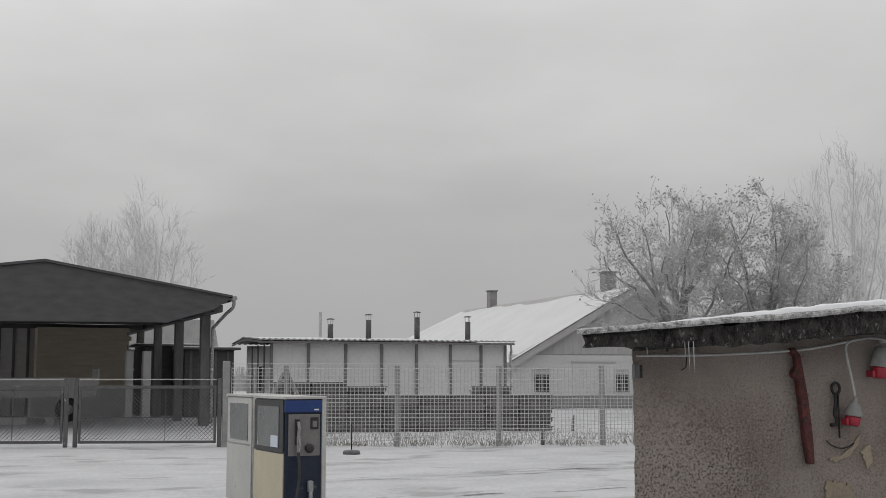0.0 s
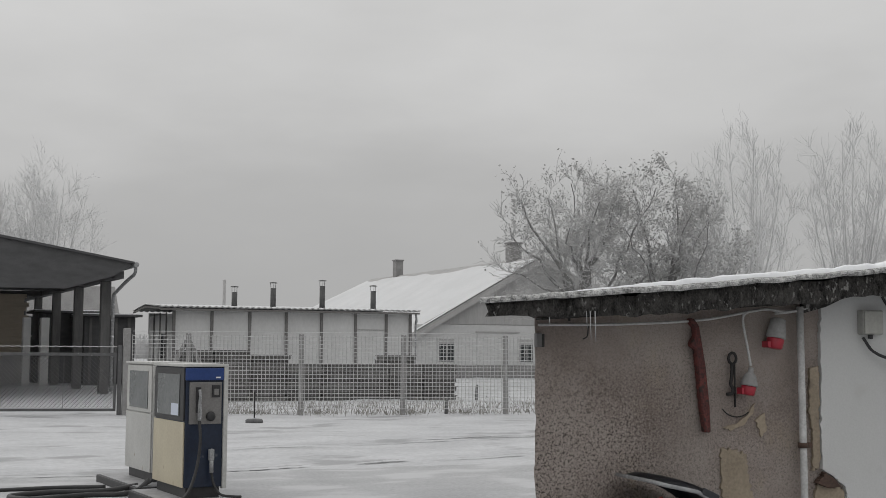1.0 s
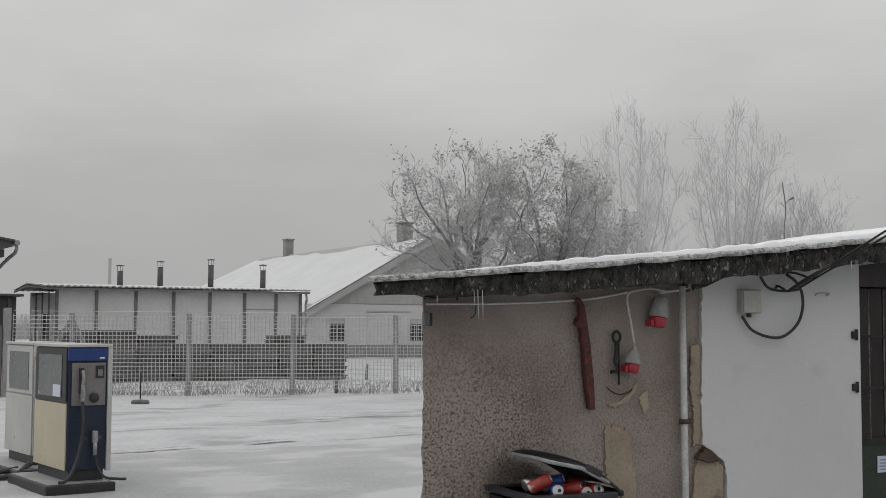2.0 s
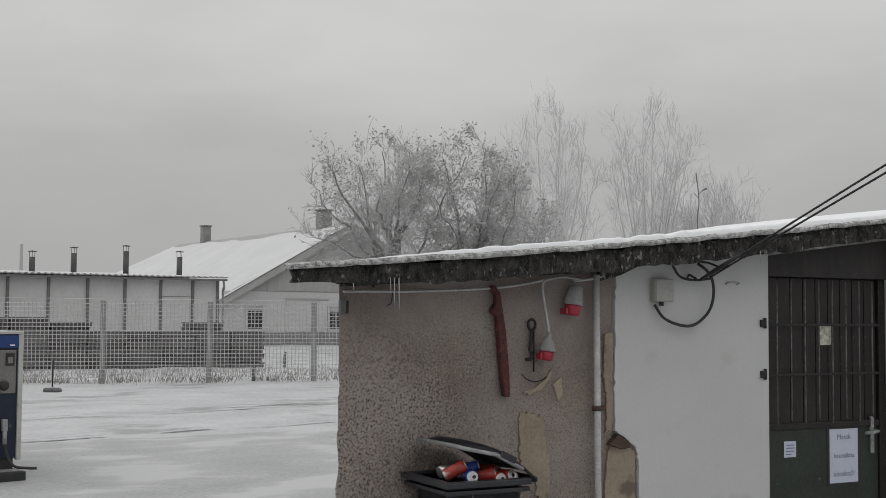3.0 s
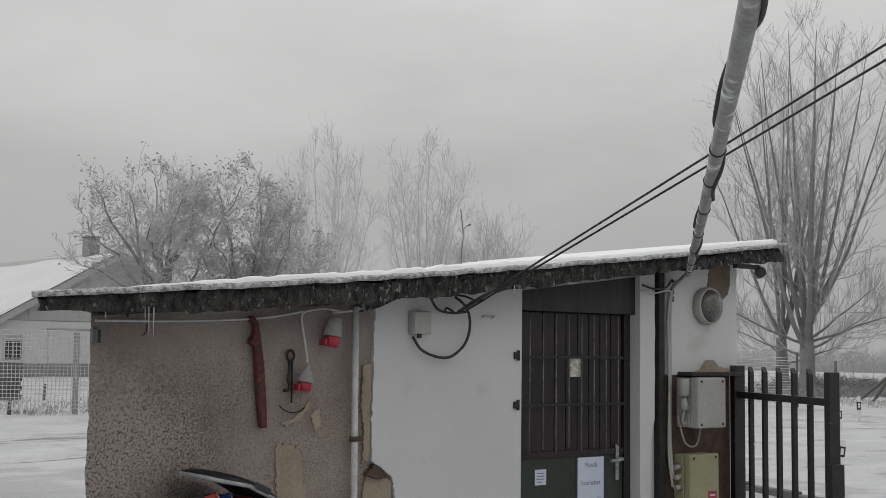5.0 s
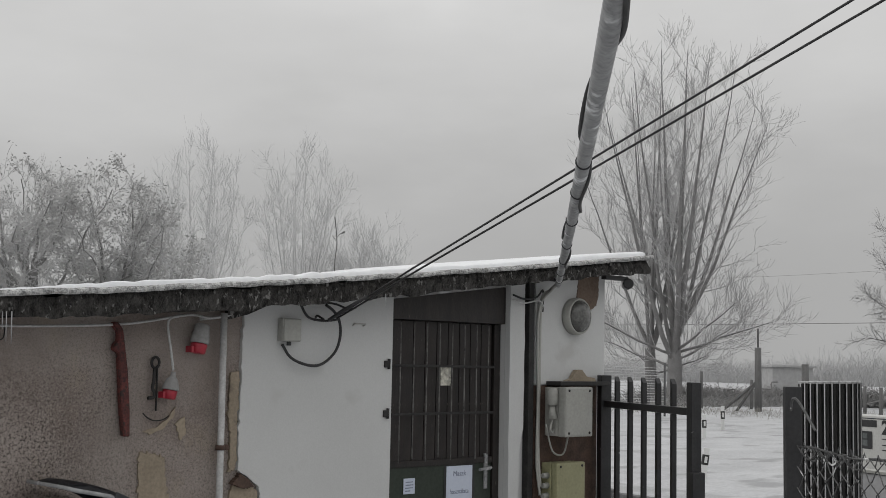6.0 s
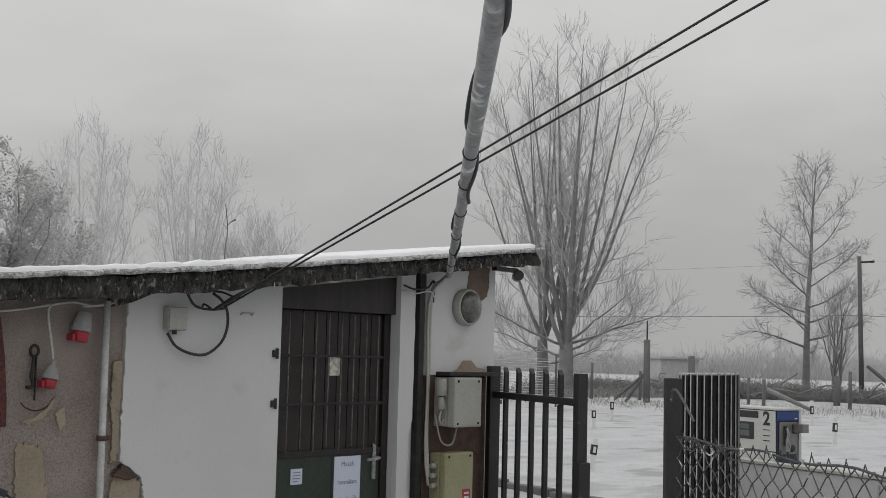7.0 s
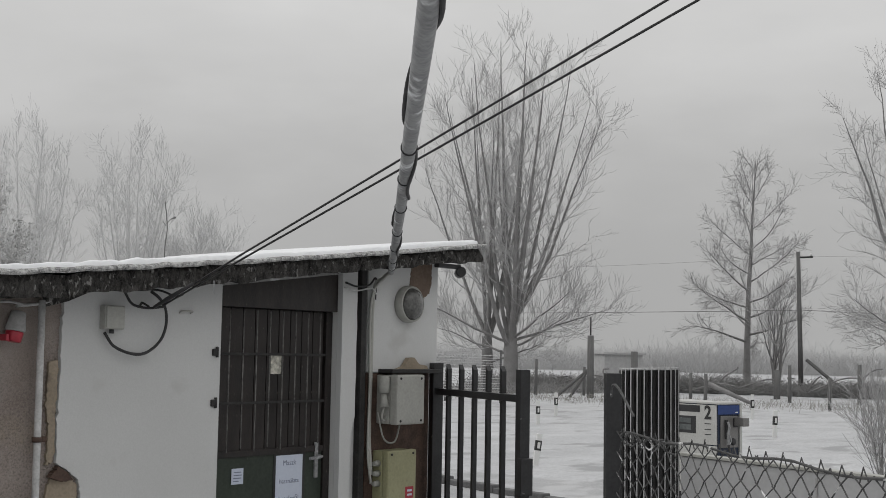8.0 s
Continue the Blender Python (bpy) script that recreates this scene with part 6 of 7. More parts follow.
for name, x, z0, z1, w, d, material, label in (("meter_box", 5.69, 1.25, 1.545, 0.255, 0.17, PALE_PLASTIC, "pale grey electrical box with a cable gland"), ("meter_box", 5.665, 0.765, 1.09, 0.26, 0.13, GREEN_BOX, "sage green electrical box with a red label")):
    ob = thing(name, x, HUT_Y - 0.021, z0, label, "electrical box", "electrical boxes beside the door")
    h = z1 - z0
    part("housing", block((0, -d * 0.62, 0), (w, 0, h), 0.008), material, ob)
    part("cover", block((-0.003, -d, -0.003), (w + 0.003, -d * 0.62 - 0.002, h + 0.003), 0.012), material, ob)
    for sx in (0.03, w - 0.03):
        for sz in (0.02, h - 0.02):
            part("cover_screw", lathe(bmesh.new(), [(0.008, 0), (0.007, 0.004), (0.002, 0.005)], 10, pose(sx, -d, sz, 90, 0, 0)), IRON, ob)
    if z0 > 1:
        bm = lathe(bmesh.new(), [(0.022, -0.03), (0.032, -0.02), (0.036, 0.03), (0.034, 0.06), (0.026, 0.075)], 14, pose(-0.035, -0.09, h - 0.08))
        tube(bm, [(-0.035, -0.09, h - 0.115), (-0.03, -0.09, h - 0.19)], [0.016, 0.03], 10)
        part("cable_gland", bm, PALE_PLASTIC, ob, "grey plug on the box side")
        part("plug_lead", tube(bmesh.new(), curve([(-0.03, -0.09, h - 0.19), (-0.05, -0.09, h - 0.25), (-0.02, -0.085, h - 0.275), (0.0, -0.08, h - 0.25)], 6), 0.007, 6), PALE_PLASTIC, ob)
    else:
        part("warning_label", block((w - 0.10, -d - 0.002, 0.035), (w - 0.025, -d - 0.0003, 0.105)), RED_PLASTIC, ob, "small red warning label")
        for zz in (0.05, 0.075):
            part("label_line", block((w - 0.085, -d - 0.0032, zz), (w - 0.04, -d - 0.0022, zz + 0.012)), PAPER, ob)
        for zz in (0.13, 0.19, 0.25):
            part("cable_gland", tube(bmesh.new(), [(-0.045, -0.05, zz), (0.0, -0.05, zz)], [0.014, 0.02], 10), PALE_PLASTIC, ob)
ob = thing("meter_box", 5.6, HUT_Y - 0.021, 0.42, "grey electrical box low on the wall", "electrical box", "electrical boxes beside the door")
part("housing", block((0, -0.12, 0), (0.32, 0, 0.31), 0.01), PALE_PLASTIC, ob)
part("cover", block((0.1, -0.15, 0.03), (0.31, -0.122, 0.29), 0.01), PALE_PLASTIC, ob)

jb = thing("junction_box", 3.712, WY, 1.77, "small pale junction box on the white wall", "junction box")
part("housing", block((-0.055, -0.045, 0), (0.06, 0, 0.115), 0.006), PALE_PLASTIC, jb)
part("cover", block((-0.05, -0.052, 0.005), (0.055, -0.046, 0.11), 0.003), PALE_PLASTIC, jb)
part("gland", rod((0.0, -0.025, -0.02), (0.0, -0.025, 0.0), 0.012, 10), BLACK_PLASTIC, jb)
jb = thing("junction_box", HUT_L + 0.01, HUT_Y - 0.006, 1.70, "small grey switch box on the wall corner", "junction box")
part("housing", block((-0.016, -0.03, 0), (0.008, 0, 0.06), 0.004), POST_TIMBER, jb)
part("side_plate", block((0.0085, -0.026, 0.0), (0.022, 0, 0.056), 0.002), IRON, jb)
br = thing("wire_bracket", 4.18, WY, 1.865, "small white wire bracket on the wall", "bracket")
part("bracket_bar", tube(bmesh.new(), curve([(-0.035, 0, 0.0), (-0.035, -0.02, 0.01), (0.035, -0.02, 0.01), (0.035, 0, 0.0)], 4), 0.004, 6), PALE_PLASTIC, br)

# downpipe, conduits and wiring
dp = thing("downpipe", 3.324, HUT_Y - 0.05, 0.0, "narrow white-grey downpipe on the wall", "pipe")
part("pipe", tube(bmesh.new(), [(0.012, 0, 0.0), (0.006, 0, 0.9), (-0.004, 0, 1.895)], 0.0165, 12), FROSTED_CABLE, dp)
for z in (0.45, 1.26):
    part("pipe_clip", box(rod((0.0, 0, z - 0.012), (0.0, 0, z + 0.012), 0.023, 12), (0.02, -0.004, z - 0.012), (0.05, 0.045, z + 0.012), 0.002), RUST, dp)
bm = tube(bmesh.new(), curve([(2.02, HUT_Y - 0.02, 1.795), (2.4, HUT_Y - 0.03, 1.802), (2.8, HUT_Y - 0.03, 1.825), (3.05, HUT_Y - 0.03, 1.865), (3.15, HUT_Y - 0.035, 1.88), (3.25, HUT_Y - 0.035, 1.87), (3.34, HUT_Y - 0.05, 1.885)], 6), 0.006, 6)
solo("wall_cable", bm, FROSTED_CABLE, "pale frosted cable under the eaves", "cable", "cables on the wall")
bm = tube(bmesh.new(), curve([(3.20, HUT_Y - 0.03, 1.862), (3.3, HUT_Y - 0.045, 1.875), (3.42, HUT_Y - 0.04, 1.90), (3.52, HUT_Y - 0.03, 1.935)], 6), 0.007, 6)
solo("wall_cable", bm, FROSTED_CABLE, "short pale cable at the downpipe head", "cable", "cables on the wall")
bm = bmesh.new()
prism(bm, [(3.34, 1.865), (3.46, 1.895), (3.58, 1.945), (3.50, 1.95), (3.34, 1.92)], HUT_Y - 0.05, HUT_Y - 0.024)
solo("wooden_wedge", bm, FASCIA, "dark wedge of rotten wood under the eaves", "wedge")
bm = tube(bmesh.new(), curve([(2.16, HUT_Y - 0.02, 1.83), (2.165, HUT_Y - 0.02, 1.815)], 4), 0.006, 5)
solo("wire_end", bm, IRON, "loose wire end at the wall top", "wire")
bm = tube(bmesh.new(), curve([(2.255, HUT_Y - 0.02, 1.80), (2.25, HUT_Y - 0.02, 1.75), (2.23, HUT_Y - 0.015, 1.735)], 4), 0.0028, 5)
solo("wire_end", bm, IRON, "loose bent wire on the plaster", "wire")
# loop of black cable on the white wall
bm = tube(bmesh.new(), curve([(3.670, WY - 0.025, 1.755), (3.720, WY - 0.035, 1.69), (3.820, WY - 0.04, 1.655), (3.910, WY - 0.04, 1.66), (3.990, WY - 0.045, 1.72), (4.020, WY - 0.05, 1.80), (4.005, WY - 0.06, 1.88), (3.950, WY - 0.08, 1.93), (3.890, WY - 0.09, 1.96)], 6), 0.0075, 8)
solo("wall_cable", bm, BLACK_RUBBER, "black cable hanging in a loop from the junction box", "cable", "cables on the wall")
bm = tube(bmesh.new(), curve([(3.780, WY - 0.02, eave_z(3.86)), (3.780, WY - 0.03, 1.95), (3.820, WY - 0.04, 1.895), (3.900, WY - 0.06, 1.88), (3.980, WY - 0.08, 1.89)], 6), 0.0065, 8)
tube(bm, curve([(3.900, WY - 0.02, eave_z(3.98) - 0.01), (3.980, WY - 0.05, 1.97), (4.040, WY - 0.09, 1.945), (4.080, WY - 0.1, 1.955)], 6), 0.0055, 8)
solo("wall_cable", bm, BLACK_RUBBER, "black cable loop under the eaves", "cable", "cables on the wall")

# span cables towards the viewer's side of the yard
A1 = Vector((3.92, 4.98, 1.895))
clamp = thing("cable_clamp", A1.x, A1.y, A1.z, "black strain clamp holding the span cables", "clamp")
part("clamp_body", tube(bmesh.new(), [(0.0, 0.02, -0.01), (-0.003, -0.09, 0.032), (-0.01, -0.28, 0.10)], [0.009, 0.012, 0.009], 8), BLACK_PLASTIC, clamp)
part("clamp_hook", tube(bmesh.new(), curve([(-0.03, 0.09, 0.0), (-0.05, 0.05, 0.01), (-0.03, 0.02, -0.01)], 4), 0.006, 6), IRON, clamp)
END1, END2 = Vector((3.82, 2.10, 2.94)), Vector((3.88, 2.04, 2.94))
for E, off in ((END1, 0.0), (END2, 0.012)):
    far = A1 + (E - A1) * 2.6
    pts = [A1 + Vector((0.02, -0.02, 0.01 - off))] + [A1 + (far - A1) * (i / 24) - Vector((0, 0, off)) for i in range(2, 25)]
    solo("span_cable", tube(bmesh.new(), pts, 0.0052, 8), BLACK_RUBBER, "black span cable strung from the wall", "cable", "span cables")

# service conduit that runs up from the wall
F, T = Vector((5.70, 4.99, 2.17)), Vector((1.526, 1.340, 2.260))
far = F + (T - F) * 1.16
cond = thing("service_conduit", F.x, F.y, F.z, "frosted grey service pipe with a cable tied along it", "pipe")
pts = [(far - F) * (i / 30) - Vector((0, 0, 0.02 * math.sin(math.pi * i / 30))) for i in range(31)]
part("pipe", tube(bmesh.new(), pts, 0.0195, 12), GALV, cond, "grey pipe with rime")
side = Vector((0.6, -0.75, 0)).normalized()
wrap = []
for i in range(121):
    c = (far - F) * (i / 120) - Vector((0, 0, 0.02 * math.sin(math.pi * i / 120)))
    a = 0.9 + 2.0 * math.sin(i * 0.16)
    wrap.append(c + side * 0.0235 * math.cos(a) + Vector((0, 0, 0.0235 * math.sin(a))))
part("tied_cable", tube(bmesh.new(), wrap, 0.0055, 6), BLACK_RUBBER, cond, "black cable wound round the pipe")
for f in (0.06, 0.14, 0.25, 0.36, 0.48, 0.58, 0.66):
    c = (far - F) * f - Vector((0, 0, 0.02 * math.sin(math.pi * f)))
    d = (far - F).normalized()
    part("cable_tie", tube(bmesh.new(), [c - d * 0.003, c + d * 0.003], 0.023, 14), BLACK_PLASTIC, cond)
bm = tube(bmesh.new(), curve([(5.685, 4.985, 2.17), (5.66, 5.02, 2.13), (5.625, HUT_Y - 0.04, 2.05), (5.62, HUT_Y - 0.035, 1.6), (5.615, HUT_Y - 0.035, 1.2), (5.61, HUT_Y - 0.06, 0.95)], 6), 0.011, 8)
tube(bm, curve([(5.66, 4.99, 2.15), (5.605, HUT_Y - 0.04, 2.0), (5.60, HUT_Y - 0.045, 1.5), (5.595, HUT_Y - 0.045, 1.1), (5.60, HUT_Y - 0.07, 0.9)], 6), 0.008, 8)
solo("conduit", bm, PALE_PLASTIC, "pale conduits running down beside the steel column", "pipe")
bm = tube(bmesh.new(), curve([(5.36, HUT_Y - 0.05, 2.09), (5.45, HUT_Y - 0.06, 2.07), (5.56, HUT_Y - 0.06, 2.085), (5.63, HUT_Y - 0.05, 2.13), (5.64, HUT_Y - 0.04, 2.0)], 6), 0.006, 6)
solo("wall_cable", bm, BLACK_RUBBER, "black cable drooping over the door corner", "cable", "cables on the wall")
bm = tube(bmesh.new(), curve([(5.35, HUT_Y - 0.05, 2.06), (5.45, HUT_Y - 0.06, 2.045), (5.58, HUT_Y - 0.06, 2.065), (5.64, HUT_Y - 0.05, 2.03)], 6), 0.005, 6)
solo("wall_cable", bm, FROSTED_CABLE, "pale cable drooping over the door corner", "cable", "cables on the wall")
bm = tube(bmesh.new(), curve([(5.66, HUT_Y - 0.06, 1.32), (5.70, HUT_Y - 0.08, 1.16), (5.80, HUT_Y - 0.08, 1.14), (5.86, HUT_Y - 0.07, 1.25)], 6), 0.006, 6)
solo("wall_cable", bm, PALE_PLASTIC, "pale cable sagging between the two boxes", "cable", "cables on the wall")
cc = thing("security_camera", 6.23, 4.93, eave_z(6.23) - 0.012, "small black security camera under the roof edge", "camera")
part("bracket", block((-0.16, -0.02, -0.028), (0.07, 0.02, 0.0), 0.004), BLACK_PLASTIC, cc)
part("body", lathe(bmesh.new(), [(0.03, -0.10), (0.034, -0.09), (0.034, 0.05), (0.03, 0.06), (0.022, 0.055)], 16, pose(0.09, 0.0, -0.045, 90, 0, -48)), BLACK_PLASTIC, cc)

# iron pieces and plugs hung on the plaster
bar = thing("iron_lever", 2.755, HUT_Y - 0.03, 1.325, "red-brown rusty iron lever hung on the wall", "iron bar")
bm = bmesh.new()
prism(bm, [(0.06, 0.0), (0.09, 0.0), (0.085, 0.12), (0.066, 0.3), (0.045, 0.42), (0.035, 0.475), (0.012, 0.505), (-0.01, 0.51), (-0.012, 0.49), (0.01, 0.47), (0.015, 0.43), (-0.005, 0.405), (-0.008, 0.385), (0.018, 0.37), (0.03, 0.25), (0.045, 0.1)], -0.02, 0.018)
bmesh.ops.bevel(bm, geom=bm.edges[:], offset=0.005, segments=1, affect="EDGES")
part("lever", bm, RED_OXIDE, bar)
hk = thing("iron_hook", 2.97, HUT_Y - 0.025, 1.49, "dark forged iron hook hung on a nail", "hook")
bm = tube(bmesh.new(), [(0.02 * math.sin(a) + 0.003, 0, 0.165 + 0.025 * math.cos(a)) for a in (k * math.tau / 16 for k in range(17))], 0.0065, 7)
tube(bm, curve([(0.0, 0, 0.142), (-0.004, -0.004, 0.09), (-0.01, -0.004, 0.05), (-0.002, -0.008, 0.03), (-0.004, -0.008, 0.008), (-0.035, -0.01, 0.004)], 5), 0.008, 7)
tube(bm, [(0.016, 0.004, 0.14), (0.017, 0.004, -0.055)], 0.0045, 6)
part("hook", bm, IRON, hk)
bm = tube(bmesh.new(), [(3.0 + 0.095 * math.sin(a), HUT_Y - 0.014, 1.485 - 0.095 * math.cos(a)) for a in np.linspace(-0.9, 0.7, 12)], 0.003, 5)
solo("wire_end", bm, IRON, "thin bent wire on the plaster", "wire")
for x, z0, s, top in ((3.03, 1.49, 0.9, 1.865), (3.175, 1.70, 1.05, 0)):
    pl = thing("industrial_plug", x, HUT_Y - 0.055, z0, "grey and red industrial plug hanging on the wall", "plug", "industrial plugs on the wall")
    tl = pose(0, 0, 0, 0, 10, 0)
    part("red_collar", lathe(bmesh.new(), [(0.026 * s, 0.0), (0.034 * s, 0.003), (0.038 * s, 0.04 * s), (0.036 * s, 0.046 * s)], 18, tl), RED_PLASTIC, pl, "red plug collar")
    part("plug_body", lathe(bmesh.new(), [(0.043 * s, 0.046 * s), (0.045 * s, 0.055 * s), (0.03 * s, 0.10 * s), (0.014 * s, 0.118 * s), (0.012 * s, 0.14 * s)] if top else [(0.042 * s, 0.046 * s), (0.044 * s, 0.055 * s), (0.036 * s, 0.10 * s), (0.032 * s, 0.13 * s), (0.02 * s, 0.135 * s)], 18, tl), CONCRETE, pl, "grey plug body")
    part("hinged_flap", block((-0.05 * s, -0.03 * s, 0.005), (-0.036 * s, 0.02 * s, 0.035), 0.004), RED_PLASTIC, pl)
    if top:
        part("plug_lead", tube(bmesh.new(), curve([(0.02, 0, 0.13), (0.01, 0.01, 0.22), (-0.005, 0.02, 0.34), (0.02, 0.02, top - z0), (0.09, 0.02, top - z0 + 0.012)], 6), 0.006, 6), FROSTED_CABLE, pl)


# ---- wheeled bin heaped with cans ----
wb = thing("wheeled_bin", 2.525, 4.865, 0, "charcoal wheeled bin with its lid propped open by cans", "bin")
BL2, BW2, BH2 = 0.185, 0.175, 1.0
bm = bmesh.new()
rings = []
for z, k in ((0.06, 0.78), (0.5, 0.88), (0.93, 0.97), (BH2 - 0.02, 0.98), (BH2, 0.98)):
    rings.append([bm.verts.new((sx * (BL2 * k - c), sy * (BW2 * k - d), z)) for sx, sy, c, d in ((-1, -1, 0.04, 0), (1, -1, 0.04, 0), (1, -1, 0, 0.04), (1, 1, 0, 0.04), (1, 1, 0.04, 0), (-1, 1, 0.04, 0), (-1, 1, 0, 0.04), (-1, -1, 0, 0.04))])
for a, b in zip(rings, rings[1:]):
    for k in range(8):
        bm.faces.new((a[k], a[(k + 1) % 8], b[(k + 1) % 8], b[k]))
bm.faces.new(rings[0][::-1])
bmesh.ops.solidify(bm, geom=bm.faces[:], thickness=0.006)
part("body", bm, BIN_PLASTIC, wb)
for z0, z1, g in ((0.955, 0.975, 0.028), (0.985, 1.012, 0.04)):
    bm = bmesh.new()
    for lo, hi in (((-BL2 - g, -BW2 - g, z0), (BL2 + 0.0, -BW2, z1)), ((-BL2 - g, BW2, z0), (BL2 + 0.0, BW2 + g, z1)), ((-BL2 - g, -BW2 - 0.001, z0 + 0.001), (-BL2, BW2 + 0.001, z1 - 0.001))):
        box(bm, lo, hi, 0.006)
    part("rim", bm, BIN_PLASTIC, wb)
part("hinge_rod", rod((BL2 + 0.04, -BW2, 1.0), (BL2 + 0.04, BW2, 1.0), 0.014, 10), BIN_PLASTIC, wb)
bm = bmesh.new()
rows = []
n = 10
for i in range(n + 1):
    f = i / n
    x = -0.40 * f
    hump = 0.035 * math.sin(math.pi * f) - 0.012 * f
    row = []
    for j in range(7):
        g = j / 6
        y = (g - 0.5) * 2 * (BW2 + 0.03) * (1.0 if f < 0.95 else 0.96)
        row.append(bm.verts.new((x, y, hump + 0.012 * math.sin(math.pi * g) - (0.026 if j in (0, 6) or i == n else 0))))
    rows.append(row)
for a, b in zip(rows, rows[1:]):
    for j in range(6):
        bm.faces.new((a[j], a[j + 1], b[j + 1], b[j])).smooth = True
bmesh.ops.solidify(bm, geom=bm.faces[:], thickness=0.008)
lid = part("lid", bm, BIN_PLASTIC, wb, "open lid with a scuffed pale rim")
lid.matrix_local = pose(BL2 + 0.05, 0, 1.01, 0, 25, 0)
part("lid_rim", tube(bmesh.new(), [(-0.10, -BW2 - 0.033, -0.002), (-0.25, -BW2 - 0.035, 0.002), (-0.397, -BW2 - 0.028, -0.032), (-0.404, -0.1, -0.03), (-0.404, BW2 + 0.02, -0.032)], 0.009, 6), GALV, lid, "scuffed pale lid rim")
part("lid_handle", block((-0.23, -BW2 - 0.045, 0.0), (-0.15, -BW2 - 0.03, 0.03), 0.006), BIN_PLASTIC, lid)
for sy in (-1, 1):
    part("wheel", lathe(bmesh.new(), [(0.03, -0.025), (0.09, -0.02), (0.1, -0.01), (0.1, 0.01), (0.09, 0.02), (0.03, 0.025)], 20, pose(BL2 - 0.03, sy * (BW2 - 0.02), 0.1, 90, 0, 0)), BLACK_RUBBER, wb)
part("lining", block((-BL2 + 0.03, -BW2 + 0.03, 0.85), (BL2 - 0.03, BW2 - 0.03, 0.965), 0.01), BLACK_PLASTIC, wb, "black rubbish bag")
rng = random.Random(12)
can_at = [(-0.12, -0.09, 1.045, 62, 62), (-0.06, -0.12, 1.02, 84, -20), (0.01, -0.115, 1.02, 75, 50), (0.06, -0.13, 1.01, 88, -8), (0.10, -0.12, 1.015, 82, 14), (0.145, -0.11, 1.01, 86, -25), (-0.02, -0.02, 1.035, 70, 60), (0.07, -0.03, 1.03, 90, 30), (-0.09, 0.02, 1.035, 80, 100), (0.03, 0.07, 1.03, 90, 10)]
for i, (x, y, z, rx, rz) in enumerate(can_at):
    col = CAN_BLUE if i in (1, 6) else (ALUMINIUM if i == 8 else CAN_RED)
    can = thing("drink_can", 0, 0, 0, "blue printed drink can in the bin" if col is CAN_BLUE else "plain silver drink can in the bin" if col is ALUMINIUM else "red printed drink can in the bin", "can", "drink cans in the bin")
    part("can_body", lathe(bmesh.new(), [(0.02, -0.05), (0.027, -0.045), (0.027, 0.04), (0.0235, 0.05)], 18), col, can)
    part("can_end", lathe(bmesh.new(), [(0.023, 0.0503), (0.0235, 0.0545), (0.021, 0.0545), (0.02, 0.0515)], 18), ALUMINIUM, can, "silver can end")
    part("drink_hole", lathe(bmesh.new(), [(0.008, 0.0517), (0.007, 0.0525)], 12, pose(0.007, 0, 0)), BLACK_PLASTIC, can)
    can.matrix_world = wb.matrix_world @ pose(x, y, z, rx, 0, rz)


# ---- black bar gate beside the building ----
GP, GQ = Vector((6.2, 5.02)), Vector((5.63, 3.96))
gturn = math.degrees(math.atan2((GQ - GP).y, (GQ - GP).x))
bgate = thing("bar_gate", GP.x, GP.y, 0, "black painted steel bar gate standing open", "gate", turn=gturn)
GL = (GQ - GP).length
part("hinge_post", block((-0.035, -0.035, -0.2), (0.035, 0.035, 1.62), 0.004), BLACK_PAINT, bgate)
part("end_stile", block((GL - 0.03, -0.03, 0.06), (GL + 0.03, 0.03, 1.60), 0.004), BLACK_PAINT, bgate)
for z in (0.12, 1.44):
    part("rail", block((0.0355, -0.02, z - 0.02), (GL - 0.0305, 0.02, z + 0.02), 0.003), BLACK_PAINT, bgate)
for k in range(5):
    s = 0.20 + k * 0.19
    bm = block((s - 0.0135, -0.0135, 0.16), (s + 0.0135, 0.0135, 1.4185))
    box(bm, (s - 0.0135, -0.0135, 1.4615), (s + 0.0135, 0.0135, 1.585))
    bm.verts.ensure_lookup_table()
    for v in bm.verts:
        if v.co.z > 1.58 and v.co.x < s:
            v.co.z += 0.03
    part("bar", bm, BLACK_PAINT, bgate)
part("lock_case", block((GL + 0.005, -0.036, 0.92), (GL + 0.06, 0.036, 1.12), 0.006), BLACK_PAINT, bgate, "black lock case")

# post, corrugated roll and diamond mesh by the viewer
np_post = solo("fence_post", block((-0.024, -0.024, -0.2), (0.024, 0.024, 1.63), 0.003), BLACK_PAINT, "black square steel fence post", "post")
np_post.matrix_world = pose(3.37, 2.08, 0, 0, 0, 40)
pd = Vector((0.6, -0.8)).normalized()
bm = bmesh.new()
pts = []
for i in range(67):
    f = i / 66
    ang = math.pi * (0.08 + 0.8 * f)
    px, py = 3.73 - 0.105 * math.cos(ang) * pd.x * 1.0, 2.15 - 0.105 * math.cos(ang) * pd.y
    out = -0.05 * math.sin(ang) + 0.006 * (1 if (i // 3) % 2 else -1)
    pts.append((px + out * 0.8, py + out * 0.6))
a = [bm.verts.new((x, y, 0.02)) for x, y in pts]
b = [bm.verts.new((x, y, 1.635 + 0.006 * (i / 66))) for i, (x, y) in enumerate(pts)]
for i in range(66):
    bm.faces.new((a[i], a[i + 1], b[i + 1], b[i]))
bmesh.ops.solidify(bm, geom=bm.faces[:], thickness=0.003)
roll = solo("corrugated_sheet", bm, PLASTIC_SLAT, "curved black corrugated sheet behind the mesh fence", "sheet")
